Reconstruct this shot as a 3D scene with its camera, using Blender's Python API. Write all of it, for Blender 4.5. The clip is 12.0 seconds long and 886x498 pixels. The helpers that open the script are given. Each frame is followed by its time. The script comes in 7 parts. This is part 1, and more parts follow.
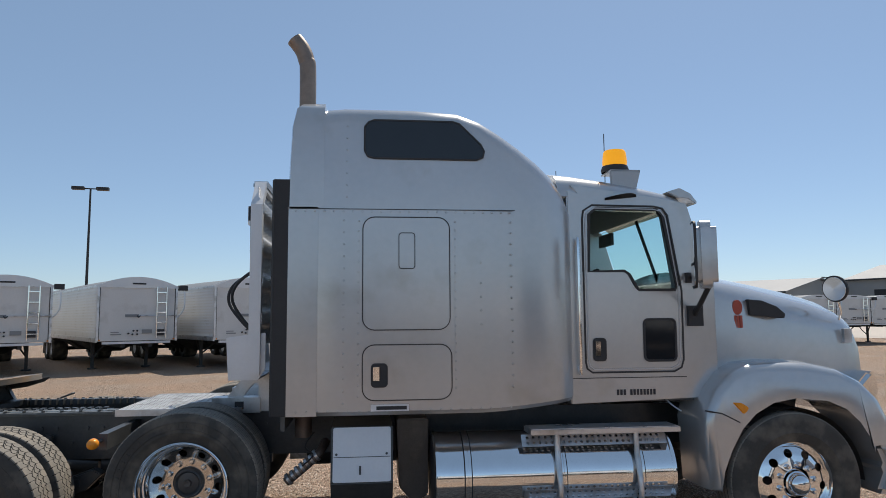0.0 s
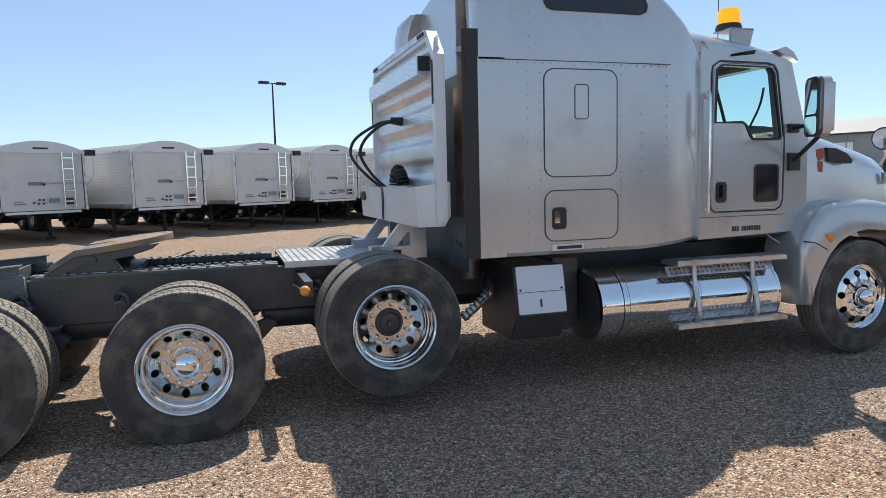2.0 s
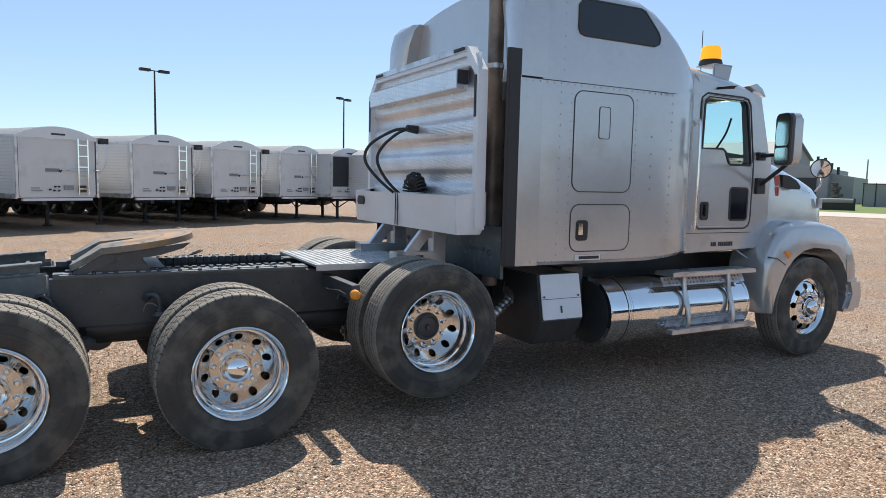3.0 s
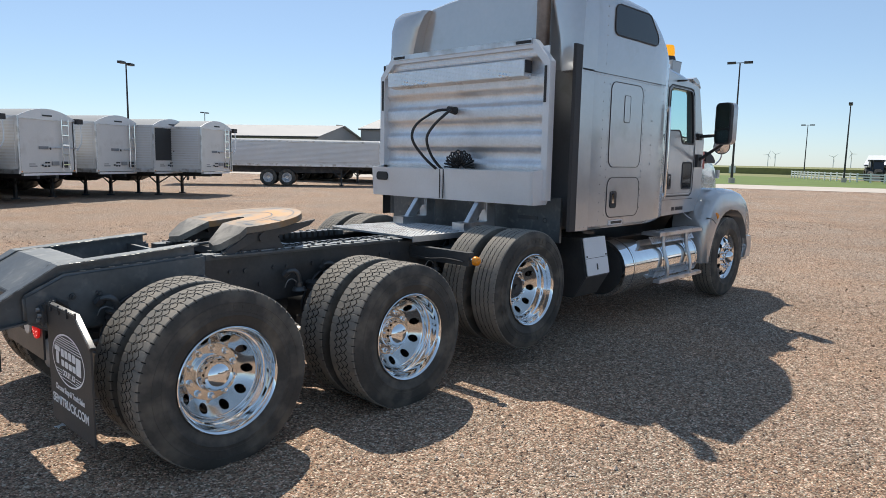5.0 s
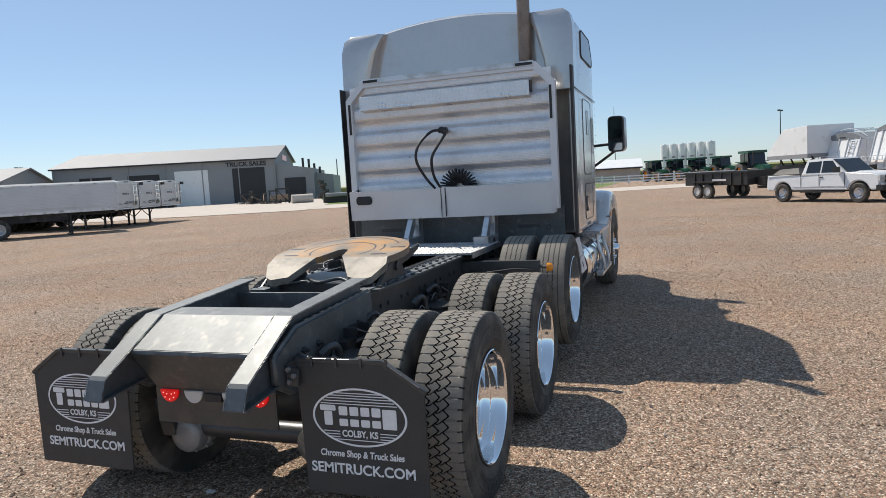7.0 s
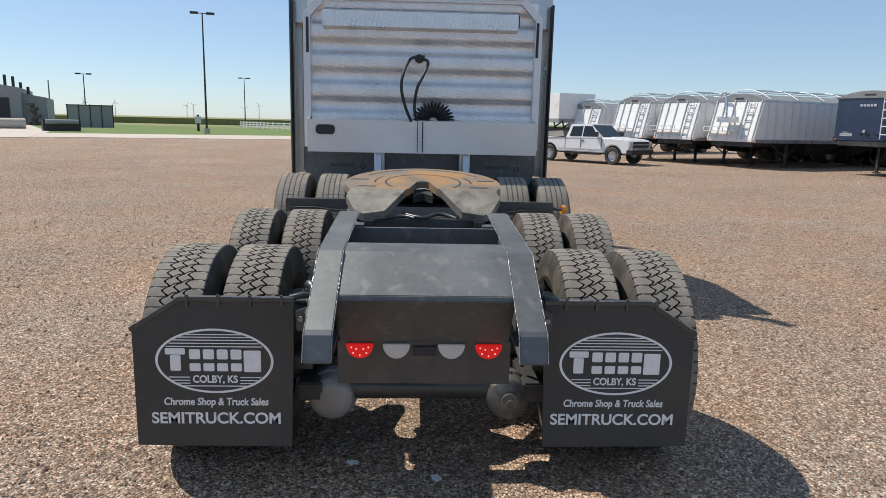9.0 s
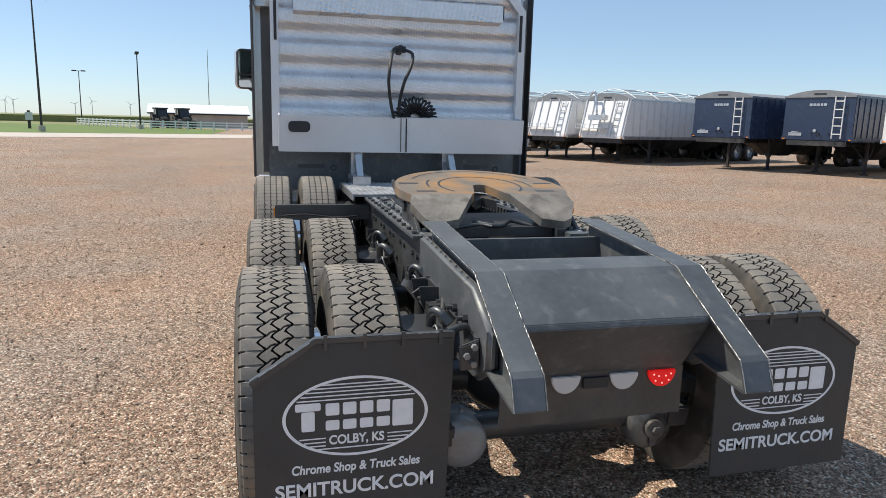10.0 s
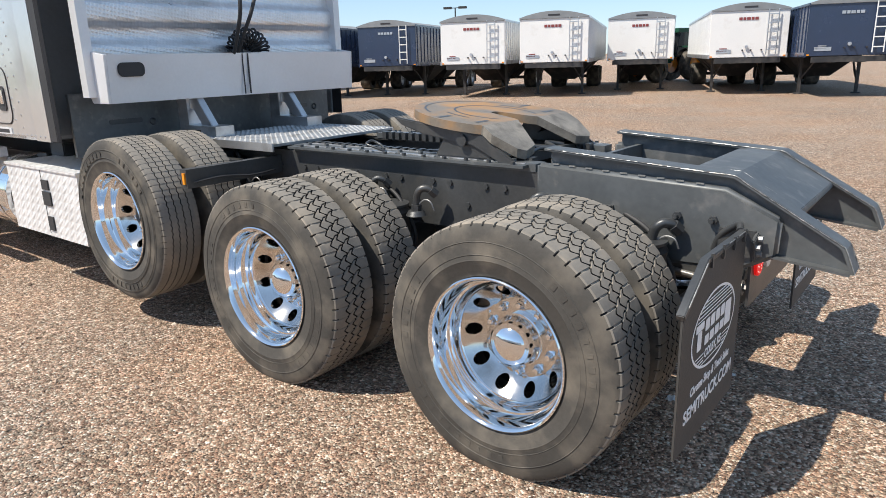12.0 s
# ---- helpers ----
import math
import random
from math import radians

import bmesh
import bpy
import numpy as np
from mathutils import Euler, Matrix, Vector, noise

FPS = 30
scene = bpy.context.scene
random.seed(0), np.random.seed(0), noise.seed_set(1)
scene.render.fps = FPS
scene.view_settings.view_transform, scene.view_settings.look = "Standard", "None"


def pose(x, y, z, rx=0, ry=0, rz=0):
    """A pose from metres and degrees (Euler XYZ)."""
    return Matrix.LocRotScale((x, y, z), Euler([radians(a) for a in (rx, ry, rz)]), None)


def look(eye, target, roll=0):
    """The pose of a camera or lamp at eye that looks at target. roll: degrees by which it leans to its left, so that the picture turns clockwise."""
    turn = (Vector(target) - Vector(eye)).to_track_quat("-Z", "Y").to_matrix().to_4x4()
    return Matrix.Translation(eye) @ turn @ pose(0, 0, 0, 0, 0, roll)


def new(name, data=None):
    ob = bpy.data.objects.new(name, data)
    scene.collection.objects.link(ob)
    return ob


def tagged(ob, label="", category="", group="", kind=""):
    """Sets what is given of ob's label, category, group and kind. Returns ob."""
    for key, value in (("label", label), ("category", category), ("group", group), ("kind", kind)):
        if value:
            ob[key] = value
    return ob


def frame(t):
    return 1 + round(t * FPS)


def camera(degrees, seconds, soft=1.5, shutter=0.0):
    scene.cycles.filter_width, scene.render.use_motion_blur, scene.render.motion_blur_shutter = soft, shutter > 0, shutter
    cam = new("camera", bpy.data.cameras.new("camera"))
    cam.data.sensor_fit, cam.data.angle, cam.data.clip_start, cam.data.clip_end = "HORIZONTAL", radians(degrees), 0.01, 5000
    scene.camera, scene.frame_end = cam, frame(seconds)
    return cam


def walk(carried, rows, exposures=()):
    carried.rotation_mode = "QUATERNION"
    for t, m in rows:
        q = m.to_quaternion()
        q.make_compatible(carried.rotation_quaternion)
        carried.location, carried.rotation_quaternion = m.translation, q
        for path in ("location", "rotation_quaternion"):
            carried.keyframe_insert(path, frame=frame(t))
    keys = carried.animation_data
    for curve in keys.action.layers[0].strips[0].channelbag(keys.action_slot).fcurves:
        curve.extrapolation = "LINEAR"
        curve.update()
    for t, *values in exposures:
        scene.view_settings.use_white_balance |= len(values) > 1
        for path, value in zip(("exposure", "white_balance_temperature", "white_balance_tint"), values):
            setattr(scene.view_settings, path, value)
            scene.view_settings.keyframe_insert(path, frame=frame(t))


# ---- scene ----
cam = camera(66.3, 12.0, soft=0.5)
PATH = [
    (0, (4.118, -6.187, 1.81), (4.337, -4.212, 2.007), -0.4),
    (0.5, (3.587, -6.26, 1.831), (3.963, -4.297, 1.894), 1.0),
    (1, (3.038, -6.189, 1.824), (3.483, -4.243, 1.699), -0.0),
    (1.5, (2.388, -6.166, 1.764), (2.944, -4.25, 1.622), 0.1),
    (2, (1.758, -6.017, 1.714), (2.357, -4.12, 1.511), -1.4),
    (2.5, (1.136, -5.889, 1.772), (1.851, -4.028, 1.613), -0.4),
    (2.7, (0.9, -5.805, 1.768), (1.704, -3.982, 1.591), 0.3),
    (4.3, (-0.996, -5.22, 1.751), (0.327, -3.732, 1.56), 0.9),
    (4.5, (-1.228, -5.07, 1.762), (0.099, -3.596, 1.505), -0.1),
    (5, (-1.828, -4.697, 1.754), (-0.388, -3.334, 1.493), 1.1),
    (5.5, (-2.318, -4.252, 1.727), (-0.793, -2.977, 1.508), -1.2),
    (6, (-2.763, -3.72, 1.737), (-1.078, -2.667, 1.507), 0.3),
    (6.5, (-3.122, -3.094, 1.73), (-1.32, -2.259, 1.494), -2.1),
    (6.7, (-3.265, -2.755, 1.742), (-1.427, -1.997, 1.518), -3.0),
    (8.3, (-3.603, -0.798, 1.653), (-1.647, -0.496, 1.365), 0.5),
    (8.5, (-3.604, -0.551, 1.686), (-1.644, -0.382, 1.323), 0.7),
    (9, (-3.412, 0.052, 1.658), (-1.448, -0.034, 1.291), 1.3),
    (9.5, (-3.145, 0.653, 1.642), (-1.199, 0.368, 1.283), 2.5),
    (10, (-2.806, 1.158, 1.628), (-0.903, 0.665, 1.263), 1.4),
    (10.5, (-2.436, 1.675, 1.648), (-0.61, 0.996, 1.195), -0.9),
    (11, (-2.115, 2.211, 1.628), (-0.49, 1.171, 1.101), -2.0),
    (11.5, (-1.718, 2.734, 1.597), (-0.294, 1.429, 1.078), -2.6),
    (12, (-1.287, 3.252, 1.587), (-0.094, 1.74, 1.045), -1.6),
]
walk(cam, [(t, look(eye, target, roll)) for t, eye, target, roll in PATH], exposures=[(0, -0.02), (0.5, -0.03), (1, 0.2), (1.5, 0.36), (2.5, 0.45), (4.5, 0.34), (5.5, 0.2), (8.5, 0.14), (9.5, 0.27), (10, 0.33), (11, 0.44), (11.5, 0.55), (12, 0.56)])

# ---- daylight: clear sky, high sun over the far left of the tractor ----
SUN_FROM = Vector((0.45, 0.762, 1.28)).normalized()
world = bpy.data.worlds.new("sky")
scene.world = world
world.use_nodes = True
wn = world.node_tree
sky = wn.nodes.new("ShaderNodeTexSky")
sky.sky_type = "NISHITA"
sky.sun_disc = False
sky.sun_elevation = math.asin(SUN_FROM.z)
sky.sun_rotation = math.atan2(SUN_FROM.x, SUN_FROM.y)
sky.air_density, sky.dust_density, sky.ozone_density = 0.9, 0.6, 3.5
sky.altitude = 970
sky_background = wn.nodes["Background"]
sky_background.inputs["Strength"].default_value = 0.12
haze = wn.nodes.new("ShaderNodeMix")
haze.data_type = "RGBA"
haze.inputs["Factor"].default_value = 0.38
wn.links.new(sky.outputs[0], haze.inputs["A"])
haze.inputs["B"].default_value = (2.75, 3.85, 4.9, 1)
wn.links.new(haze.outputs["Result"], sky_background.inputs["Color"])
sun_data = bpy.data.lights.new("sun", "SUN")
sun_data.energy, sun_data.angle, sun_data.color = 4.3, radians(0.53), (1.0, 0.92, 0.80)
sun_lamp = new("sun", sun_data)
sun_lamp.matrix_world = look(SUN_FROM * 60, (0, 0, 0))


# ---- materials ----
def material(name, base, rough=0.5, metal=0.0, vary=0.12, scale=6.0, fine=60.0, bump=0.0, bump_scale=200.0, coat=0.0, dirt=None, dirt_amount=0.0, dirt_scale=3.0, rough_vary=0.1, spec=0.5, per_piece=0.0):
    """Two scales of tone, optional dirt patches, fine relief, uneven gloss."""
    m = bpy.data.materials.new(name)
    m.use_nodes = True
    nt = m.node_tree
    nodes, links = nt.nodes, nt.links
    bsdf = nodes["Principled BSDF"]
    bsdf.inputs["Metallic"].default_value = metal
    bsdf.inputs["Coat Weight"].default_value = coat
    bsdf.inputs["Coat Roughness"].default_value = 0.08
    bsdf.inputs["Specular IOR Level"].default_value = spec
    coords = nodes.new("ShaderNodeTexCoord")

    def noise_at(s, detail=4.0):
        n = nodes.new("ShaderNodeTexNoise")
        n.inputs["Scale"].default_value = s
        n.inputs["Detail"].default_value = detail
        links.new(coords.outputs["Object"], n.inputs["Vector"])
        return n.outputs["Fac"]

    big, small = noise_at(scale), noise_at(fine)
    add = nodes.new("ShaderNodeMath")
    add.operation = "MULTIPLY_ADD"
    links.new(small, add.inputs[0])
    add.inputs[1].default_value = 0.45
    links.new(big, add.inputs[2])
    tone = nodes.new("ShaderNodeMapRange")
    links.new(add.outputs[0], tone.inputs[0])
    tone.inputs["From Min"].default_value, tone.inputs["From Max"].default_value = 0.4, 1.05
    tone.inputs["To Min"].default_value, tone.inputs["To Max"].default_value = 1 - vary, 1 + vary
    value = tone.outputs[0]
    if per_piece:
        info = nodes.new("ShaderNodeObjectInfo")
        piece = nodes.new("ShaderNodeMapRange")
        links.new(info.outputs["Random"], piece.inputs[0])
        piece.inputs["To Min"].default_value, piece.inputs["To Max"].default_value = 1 - per_piece, 1 + per_piece
        both = nodes.new("ShaderNodeMath")
        both.operation = "MULTIPLY"
        links.new(value, both.inputs[0])
        links.new(piece.outputs[0], both.inputs[1])
        value = both.outputs[0]
    tint = nodes.new("ShaderNodeVectorMath")
    tint.operation = "SCALE"
    tint.inputs[0].default_value = base
    links.new(value, tint.inputs["Scale"])
    colour = tint.outputs[0]
    if dirt:
        patch = nodes.new("ShaderNodeMapRange")
        links.new(noise_at(dirt_scale, 8.0), patch.inputs[0])
        patch.inputs["From Min"].default_value, patch.inputs["From Max"].default_value = 0.62 - dirt_amount * 0.35, 0.85 - dirt_amount * 0.3
        mix = nodes.new("ShaderNodeMix")
        mix.data_type = "RGBA"
        links.new(patch.outputs[0], mix.inputs["Factor"])
        links.new(colour, mix.inputs["A"])
        mix.inputs["B"].default_value = (*dirt, 1)
        colour = mix.outputs["Result"]
    links.new(colour, bsdf.inputs["Base Color"])
    gloss = nodes.new("ShaderNodeMapRange")
    links.new(big, gloss.inputs[0])
    gloss.inputs["To Min"].default_value, gloss.inputs["To Max"].default_value = max(rough - rough_vary, 0.02), min(rough + rough_vary, 1.0)
    links.new(gloss.outputs[0], bsdf.inputs["Roughness"])
    if bump:
        relief = nodes.new("ShaderNodeBump")
        relief.inputs["Strength"].default_value = bump
        relief.inputs["Distance"].default_value = 0.01
        links.new(noise_at(bump_scale, 3.0), relief.inputs["Height"])
        links.new(relief.outputs[0], bsdf.inputs["Normal"])
    return m


def glow(name, colour, strength):
    m = bpy.data.materials.new(name)
    m.use_nodes = True
    b = m.node_tree.nodes["Principled BSDF"]
    b.inputs["Base Color"].default_value = (*colour, 1)
    b.inputs["Emission Color"].default_value = (*colour, 1)
    b.inputs["Emission Strength"].default_value = strength
    return m


def glass(name, colour, rough=0.02, solid=0.0):
    m = bpy.data.materials.new(name)
    m.use_nodes = True
    b = m.node_tree.nodes["Principled BSDF"]
    b.inputs["Base Color"].default_value = (*colour, 1)
    b.inputs["Roughness"].default_value = rough
    b.inputs["Transmission Weight"].default_value = 1 - solid
    b.inputs["IOR"].default_value = 1.05 if solid == 0 else 1.45
    return m


def tread_plate(name, base, pitch=0.035, metal=0.8, rough=0.30, deep=0.5):
    """Rolled aluminium with raised lozenges."""
    m = material(name, base, rough=rough, metal=metal, vary=0.15, scale=5, fine=40, rough_vary=0.12)
    nt = m.node_tree
    nodes, links = nt.nodes, nt.links
    coords = nodes.new("ShaderNodeTexCoord")
    checks = []
    for angle in (45, -45):
        mp = nodes.new("ShaderNodeMapping")
        mp.inputs["Rotation"].default_value = (radians(angle), radians(angle), radians(angle))
        links.new(coords.outputs["Object"], mp.inputs["Vector"])
        wave = nodes.new("ShaderNodeTexWave")
        wave.inputs["Scale"].default_value = 0.32 / pitch
        wave.inputs["Distortion"].default_value = 0.6
        links.new(mp.outputs[0], wave.inputs["Vector"])
        checks.append(wave.outputs["Fac"])
    top = nodes.new("ShaderNodeMath")
    top.operation = "MAXIMUM"
    links.new(checks[0], top.inputs[0])
    links.new(checks[1], top.inputs[1])
    relief = nodes.new("ShaderNodeBump")
    relief.inputs["Strength"].default_value = deep
    relief.inputs["Distance"].default_value = 0.004
    links.new(top.outputs[0], relief.inputs["Height"])
    links.new(relief.outputs[0], nodes["Principled BSDF"].inputs["Normal"])
    return m


GRAVEL_TONES = [(0.0, (0.090, 0.061, 0.046)), (0.2, (0.180, 0.123, 0.089)), (0.5, (0.287, 0.204, 0.147)), (0.8, (0.40, 0.299, 0.223)), (1.0, (0.66, 0.557, 0.465))]


def stone_material():
    """Loose stones, each of its own tone."""
    m = bpy.data.materials.new("loose_stone")
    m.use_nodes = True
    nodes, links = m.node_tree.nodes, m.node_tree.links
    geo = nodes.new("ShaderNodeNewGeometry")
    r = nodes.new("ShaderNodeValToRGB")
    tones = GRAVEL_TONES[1:]
    while len(r.color_ramp.elements) < len(tones):
        r.color_ramp.elements.new(0.5)
    for e, (p, c) in zip(r.color_ramp.elements, tones):
        e.position, e.color = p, (*c, 1)
    links.new(geo.outputs["Random Per Island"], r.inputs[0])
    links.new(r.outputs[0], nodes["Principled BSDF"].inputs["Base Color"])
    nodes["Principled BSDF"].inputs["Roughness"].default_value = 0.85
    return m


def gravel_material():
    m = bpy.data.materials.new("gravel")
    m.use_nodes = True
    nt = m.node_tree
    nodes, links = nt.nodes, nt.links
    bsdf = nodes["Principled BSDF"]
    bsdf.inputs["Roughness"].default_value = 0.9
    bsdf.inputs["Specular IOR Level"].default_value = 0.25
    coords = nodes.new("ShaderNodeTexCoord")

    def ramp(fac, stops):
        r = nodes.new("ShaderNodeValToRGB")
        while len(r.color_ramp.elements) < len(stops):
            r.color_ramp.elements.new(0.5)
        for e, (p, c) in zip(r.color_ramp.elements, stops):
            e.position, e.color = p, (*c, 1)
        links.new(fac, r.inputs[0])
        return r.outputs[0]

    def tex(kind, s, **kw):
        n = nodes.new(kind)
        n.inputs["Scale"].default_value = s
        for k, v in kw.items():
            n.inputs[k].default_value = v
        links.new(coords.outputs["Object"], n.inputs["Vector"])
        return n

    stones = tex("ShaderNodeTexVoronoi", 92.0, Randomness=1.0)
    sep = nodes.new("ShaderNodeSeparateColor")
    links.new(stones.outputs["Color"], sep.inputs[0])
    each = ramp(sep.outputs[0], GRAVEL_TONES)
    wide = tex("ShaderNodeTexNoise", 0.30, Detail=5.0)
    tracks = tex("ShaderNodeTexNoise", 1.7, Detail=4.0)
    clumps = tex("ShaderNodeTexNoise", 17.0, Detail=8.0, Roughness=0.75)
    lump_cells = tex("ShaderNodeTexVoronoi", 42.0, Randomness=1.0)
    lumps = nodes.new("ShaderNodeSeparateColor")
    links.new(lump_cells.outputs["Color"], lumps.inputs[0])
    total = wide.outputs["Fac"]
    for n_, k_ in ((tracks, 0.35), (clumps, 2.0), (lumps, 1.4)):
        add = nodes.new("ShaderNodeMath")
        add.operation = "MULTIPLY_ADD"
        links.new(n_.outputs[0], add.inputs[0])
        add.inputs[1].default_value = k_
        links.new(total, add.inputs[2])
        total = add.outputs[0]
    fade = nodes.new("ShaderNodeMapRange")
    links.new(total, fade.inputs[0])
    fade.inputs["From Min"].default_value, fade.inputs["From Max"].default_value = 1.5, 3.1
    fade.inputs["To Min"].default_value, fade.inputs["To Max"].default_value = 0.62, 1.45
    # cooler grey and warmer red areas where fines have washed in
    tintmix = nodes.new("ShaderNodeMix")
    tintmix.data_type = "RGBA"
    hue = tex("ShaderNodeTexNoise", 0.55, Detail=3.0)
    swing = nodes.new("ShaderNodeMapRange")
    links.new(hue.outputs["Fac"], swing.inputs[0])
    swing.inputs["From Min"].default_value, swing.inputs["From Max"].default_value = 0.35, 0.65
    links.new(swing.outputs[0], tintmix.inputs["Factor"])
    tintmix.inputs["A"].default_value = (0.97, 1.02, 1.06, 1)
    tintmix.inputs["B"].default_value = (1.05, 0.98, 0.92, 1)
    toned = nodes.new("ShaderNodeVectorMath")
    toned.operation = "MULTIPLY"
    links.new(each, toned.inputs[0])
    links.new(tintmix.outputs["Result"], toned.inputs[1])
    stone_hue = nodes.new("ShaderNodeMix")
    stone_hue.data_type = "RGBA"
    links.new(sep.outputs[1], stone_hue.inputs["Factor"])
    stone_hue.inputs["A"].default_value = (1.12, 0.95, 0.90, 1)
    stone_hue.inputs["B"].default_value = (0.90, 1.04, 1.06, 1)
    hued = nodes.new("ShaderNodeVectorMath")
    hued.operation = "MULTIPLY"
    links.new(toned.outputs[0], hued.inputs[0])
    links.new(stone_hue.outputs["Result"], hued.inputs[1])
    scaled = nodes.new("ShaderNodeVectorMath")
    scaled.operation = "SCALE"
    links.new(hued.outputs[0], scaled.inputs[0])
    links.new(fade.outputs[0], scaled.inputs["Scale"])
    links.new(scaled.outputs[0], bsdf.inputs["Base Color"])
    relief = nodes.new("ShaderNodeBump")
    relief.inputs["Strength"].default_value = 0.85
    relief.inputs["Distance"].default_value = 0.014
    relief.invert = True
    links.new(stones.outputs["Distance"], relief.inputs["Height"])
    links.new(relief.outputs[0], bsdf.inputs["Normal"])
    return m


SILVER = material("silver_paint", (0.56, 0.565, 0.57), rough=0.22, metal=0.50, vary=0.07, scale=1.6, fine=22, coat=0.5, rough_vary=0.08, dirt=(0.45, 0.435, 0.41), dirt_amount=0.10, dirt_scale=2.2)
SILVER_DULL = material("silver_roof_moulding", (0.47, 0.475, 0.485), rough=0.36, metal=0.4, vary=0.08, scale=2, fine=40)
# silver rear wall, its colour darkened for the shadow behind the rack
SHADED_REAR_WALL = material("shade_darkened_rear_wall", (0.175, 0.18, 0.185), rough=0.45, metal=0.2, vary=0.15, scale=2, fine=40, dirt=(0.12, 0.115, 0.105), dirt_amount=0.3, dirt_scale=3)
CHROME = material("chrome", (0.86, 0.87, 0.88), rough=0.06, metal=1.0, vary=0.04, scale=8, fine=90, rough_vary=0.03)
DISC_ALLOY = material("dulled_alloy_disc", (0.66, 0.645, 0.62), rough=0.11, metal=1.0, vary=0.08, scale=9, fine=80, rough_vary=0.05, dirt=(0.42, 0.39, 0.35), dirt_amount=0.2, dirt_scale=8)
ALUMINIUM = material("brushed_aluminium", (0.66, 0.67, 0.69), rough=0.34, metal=0.85, vary=0.12, scale=4, fine=60, dirt=(0.34, 0.32, 0.3), dirt_amount=0.3, dirt_scale=5)
ALU_PLATE = tread_plate("aluminium_tread_plate", (0.74, 0.75, 0.77))
RACK_PLATE = tread_plate("satin_rack_sheet", (0.76, 0.765, 0.78), pitch=0.022, metal=0.72, rough=0.33, deep=0.42)
GRIP_PLATE = material("dull_grip_aluminium", (0.39, 0.40, 0.41), rough=0.5, metal=0.35, vary=0.2, scale=6, fine=60, dirt=(0.20, 0.19, 0.175), dirt_amount=0.35, dirt_scale=8)
BRIGHT_PLATE = tread_plate("bright_tread_plate", (0.80, 0.81, 0.82), pitch=0.045, metal=0.25, rough=0.34, deep=1.0)
ALU_WHITE = material("white_anodised_aluminium", (0.74, 0.75, 0.77), rough=0.4, metal=0.3, vary=0.06, scale=3, fine=50)
BLACK = material("black_chassis_paint", (0.070, 0.073, 0.076), rough=0.40, metal=0.4, spec=0.8, vary=0.3, scale=4, fine=50, dirt=(0.10, 0.097, 0.092), dirt_amount=0.25, dirt_scale=7, bump=0.1, bump_scale=90)
BLACK_PLATE = material("scuffed_black_paint", (0.135, 0.145, 0.150), rough=0.54, metal=0.6, spec=1.0, vary=0.3, scale=3, fine=30, dirt=(0.26, 0.255, 0.245), dirt_amount=0.16, dirt_scale=14, rough_vary=0.14)
RUBBER_BLACK = material("black_rubber_trim", (0.032, 0.032, 0.034), rough=0.6, vary=0.2, bump=0.1)
TYRE = material("tyre_rubber", (0.068, 0.064, 0.058), rough=0.72, vary=0.25, scale=5, fine=70, dirt=(0.18, 0.158, 0.128), dirt_amount=0.42, dirt_scale=5, bump=0.15, bump_scale=150, spec=0.3)
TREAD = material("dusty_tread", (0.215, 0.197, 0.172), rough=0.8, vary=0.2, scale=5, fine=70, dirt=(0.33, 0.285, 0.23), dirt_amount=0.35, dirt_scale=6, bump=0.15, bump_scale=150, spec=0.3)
# dust-free rubber, coloured darker still for the shade inside grooves and slots
GROOVE = material("undusted_shade_dark_groove", (0.024, 0.024, 0.023), rough=0.8, vary=0.2, spec=0.2)
FLAP = material("mudflap_rubber", (0.056, 0.055, 0.053), rough=0.6, vary=0.15, scale=4, dirt=(0.072, 0.064, 0.057), dirt_amount=0.3, dirt_scale=5, bump=0.12, bump_scale=120)
WHITE_PRINT = material("white_print", (0.88, 0.88, 0.88), rough=0.6, vary=0.08, scale=20)
DARK_PRINT = material("dark_print", (0.03, 0.03, 0.035), rough=0.5)
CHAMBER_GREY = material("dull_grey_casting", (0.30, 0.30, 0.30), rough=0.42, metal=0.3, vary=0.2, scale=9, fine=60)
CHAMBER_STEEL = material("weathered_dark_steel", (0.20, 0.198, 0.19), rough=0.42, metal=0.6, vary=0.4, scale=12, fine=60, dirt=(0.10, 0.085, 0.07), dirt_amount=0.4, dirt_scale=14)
CONTAINER_TEAL = material("teal_steel_sheet", (0.05, 0.16, 0.15), rough=0.5, vary=0.15, scale=1)
RUST = material("worn_steel_with_rust", (0.23, 0.195, 0.155), rough=0.5, metal=0.25, vary=0.25, scale=4, fine=50, dirt=(0.44, 0.235, 0.085), dirt_amount=0.55, dirt_scale=5, bump=0.1, bump_scale=120)
RAMP_STEEL = material("bare_scraped_steel", (0.23, 0.21, 0.18), rough=0.55, metal=0.15, vary=0.35, scale=9, fine=70, dirt=(0.10, 0.088, 0.072), dirt_amount=0.4, dirt_scale=12, bump=0.15, bump_scale=110)
STACK_STEEL = material("heat_stained_stack", (0.28, 0.22, 0.18), rough=0.5, metal=0.5, vary=0.3, scale=4, fine=30, dirt=(0.10, 0.06, 0.045), dirt_amount=0.5, dirt_scale=3)
DARK_GLASS = material("tinted_glass", (0.015, 0.018, 0.022), rough=0.06, vary=0.1, rough_vary=0.02, spec=0.6)
CAB_GLASS = glass("cab_glass", (0.74, 0.88, 0.87))
LENS_AMBER = material("amber_lens", (0.85, 0.30, 0.02), rough=0.15, vary=0.1, scale=30, spec=0.6)
LENS_RED = material("red_lens", (0.85, 0.03, 0.035), rough=0.18, vary=0.15, scale=40)
LIT_RED = glow("lit_red_lens", (0.86, 0.012, 0.012), 0.27)
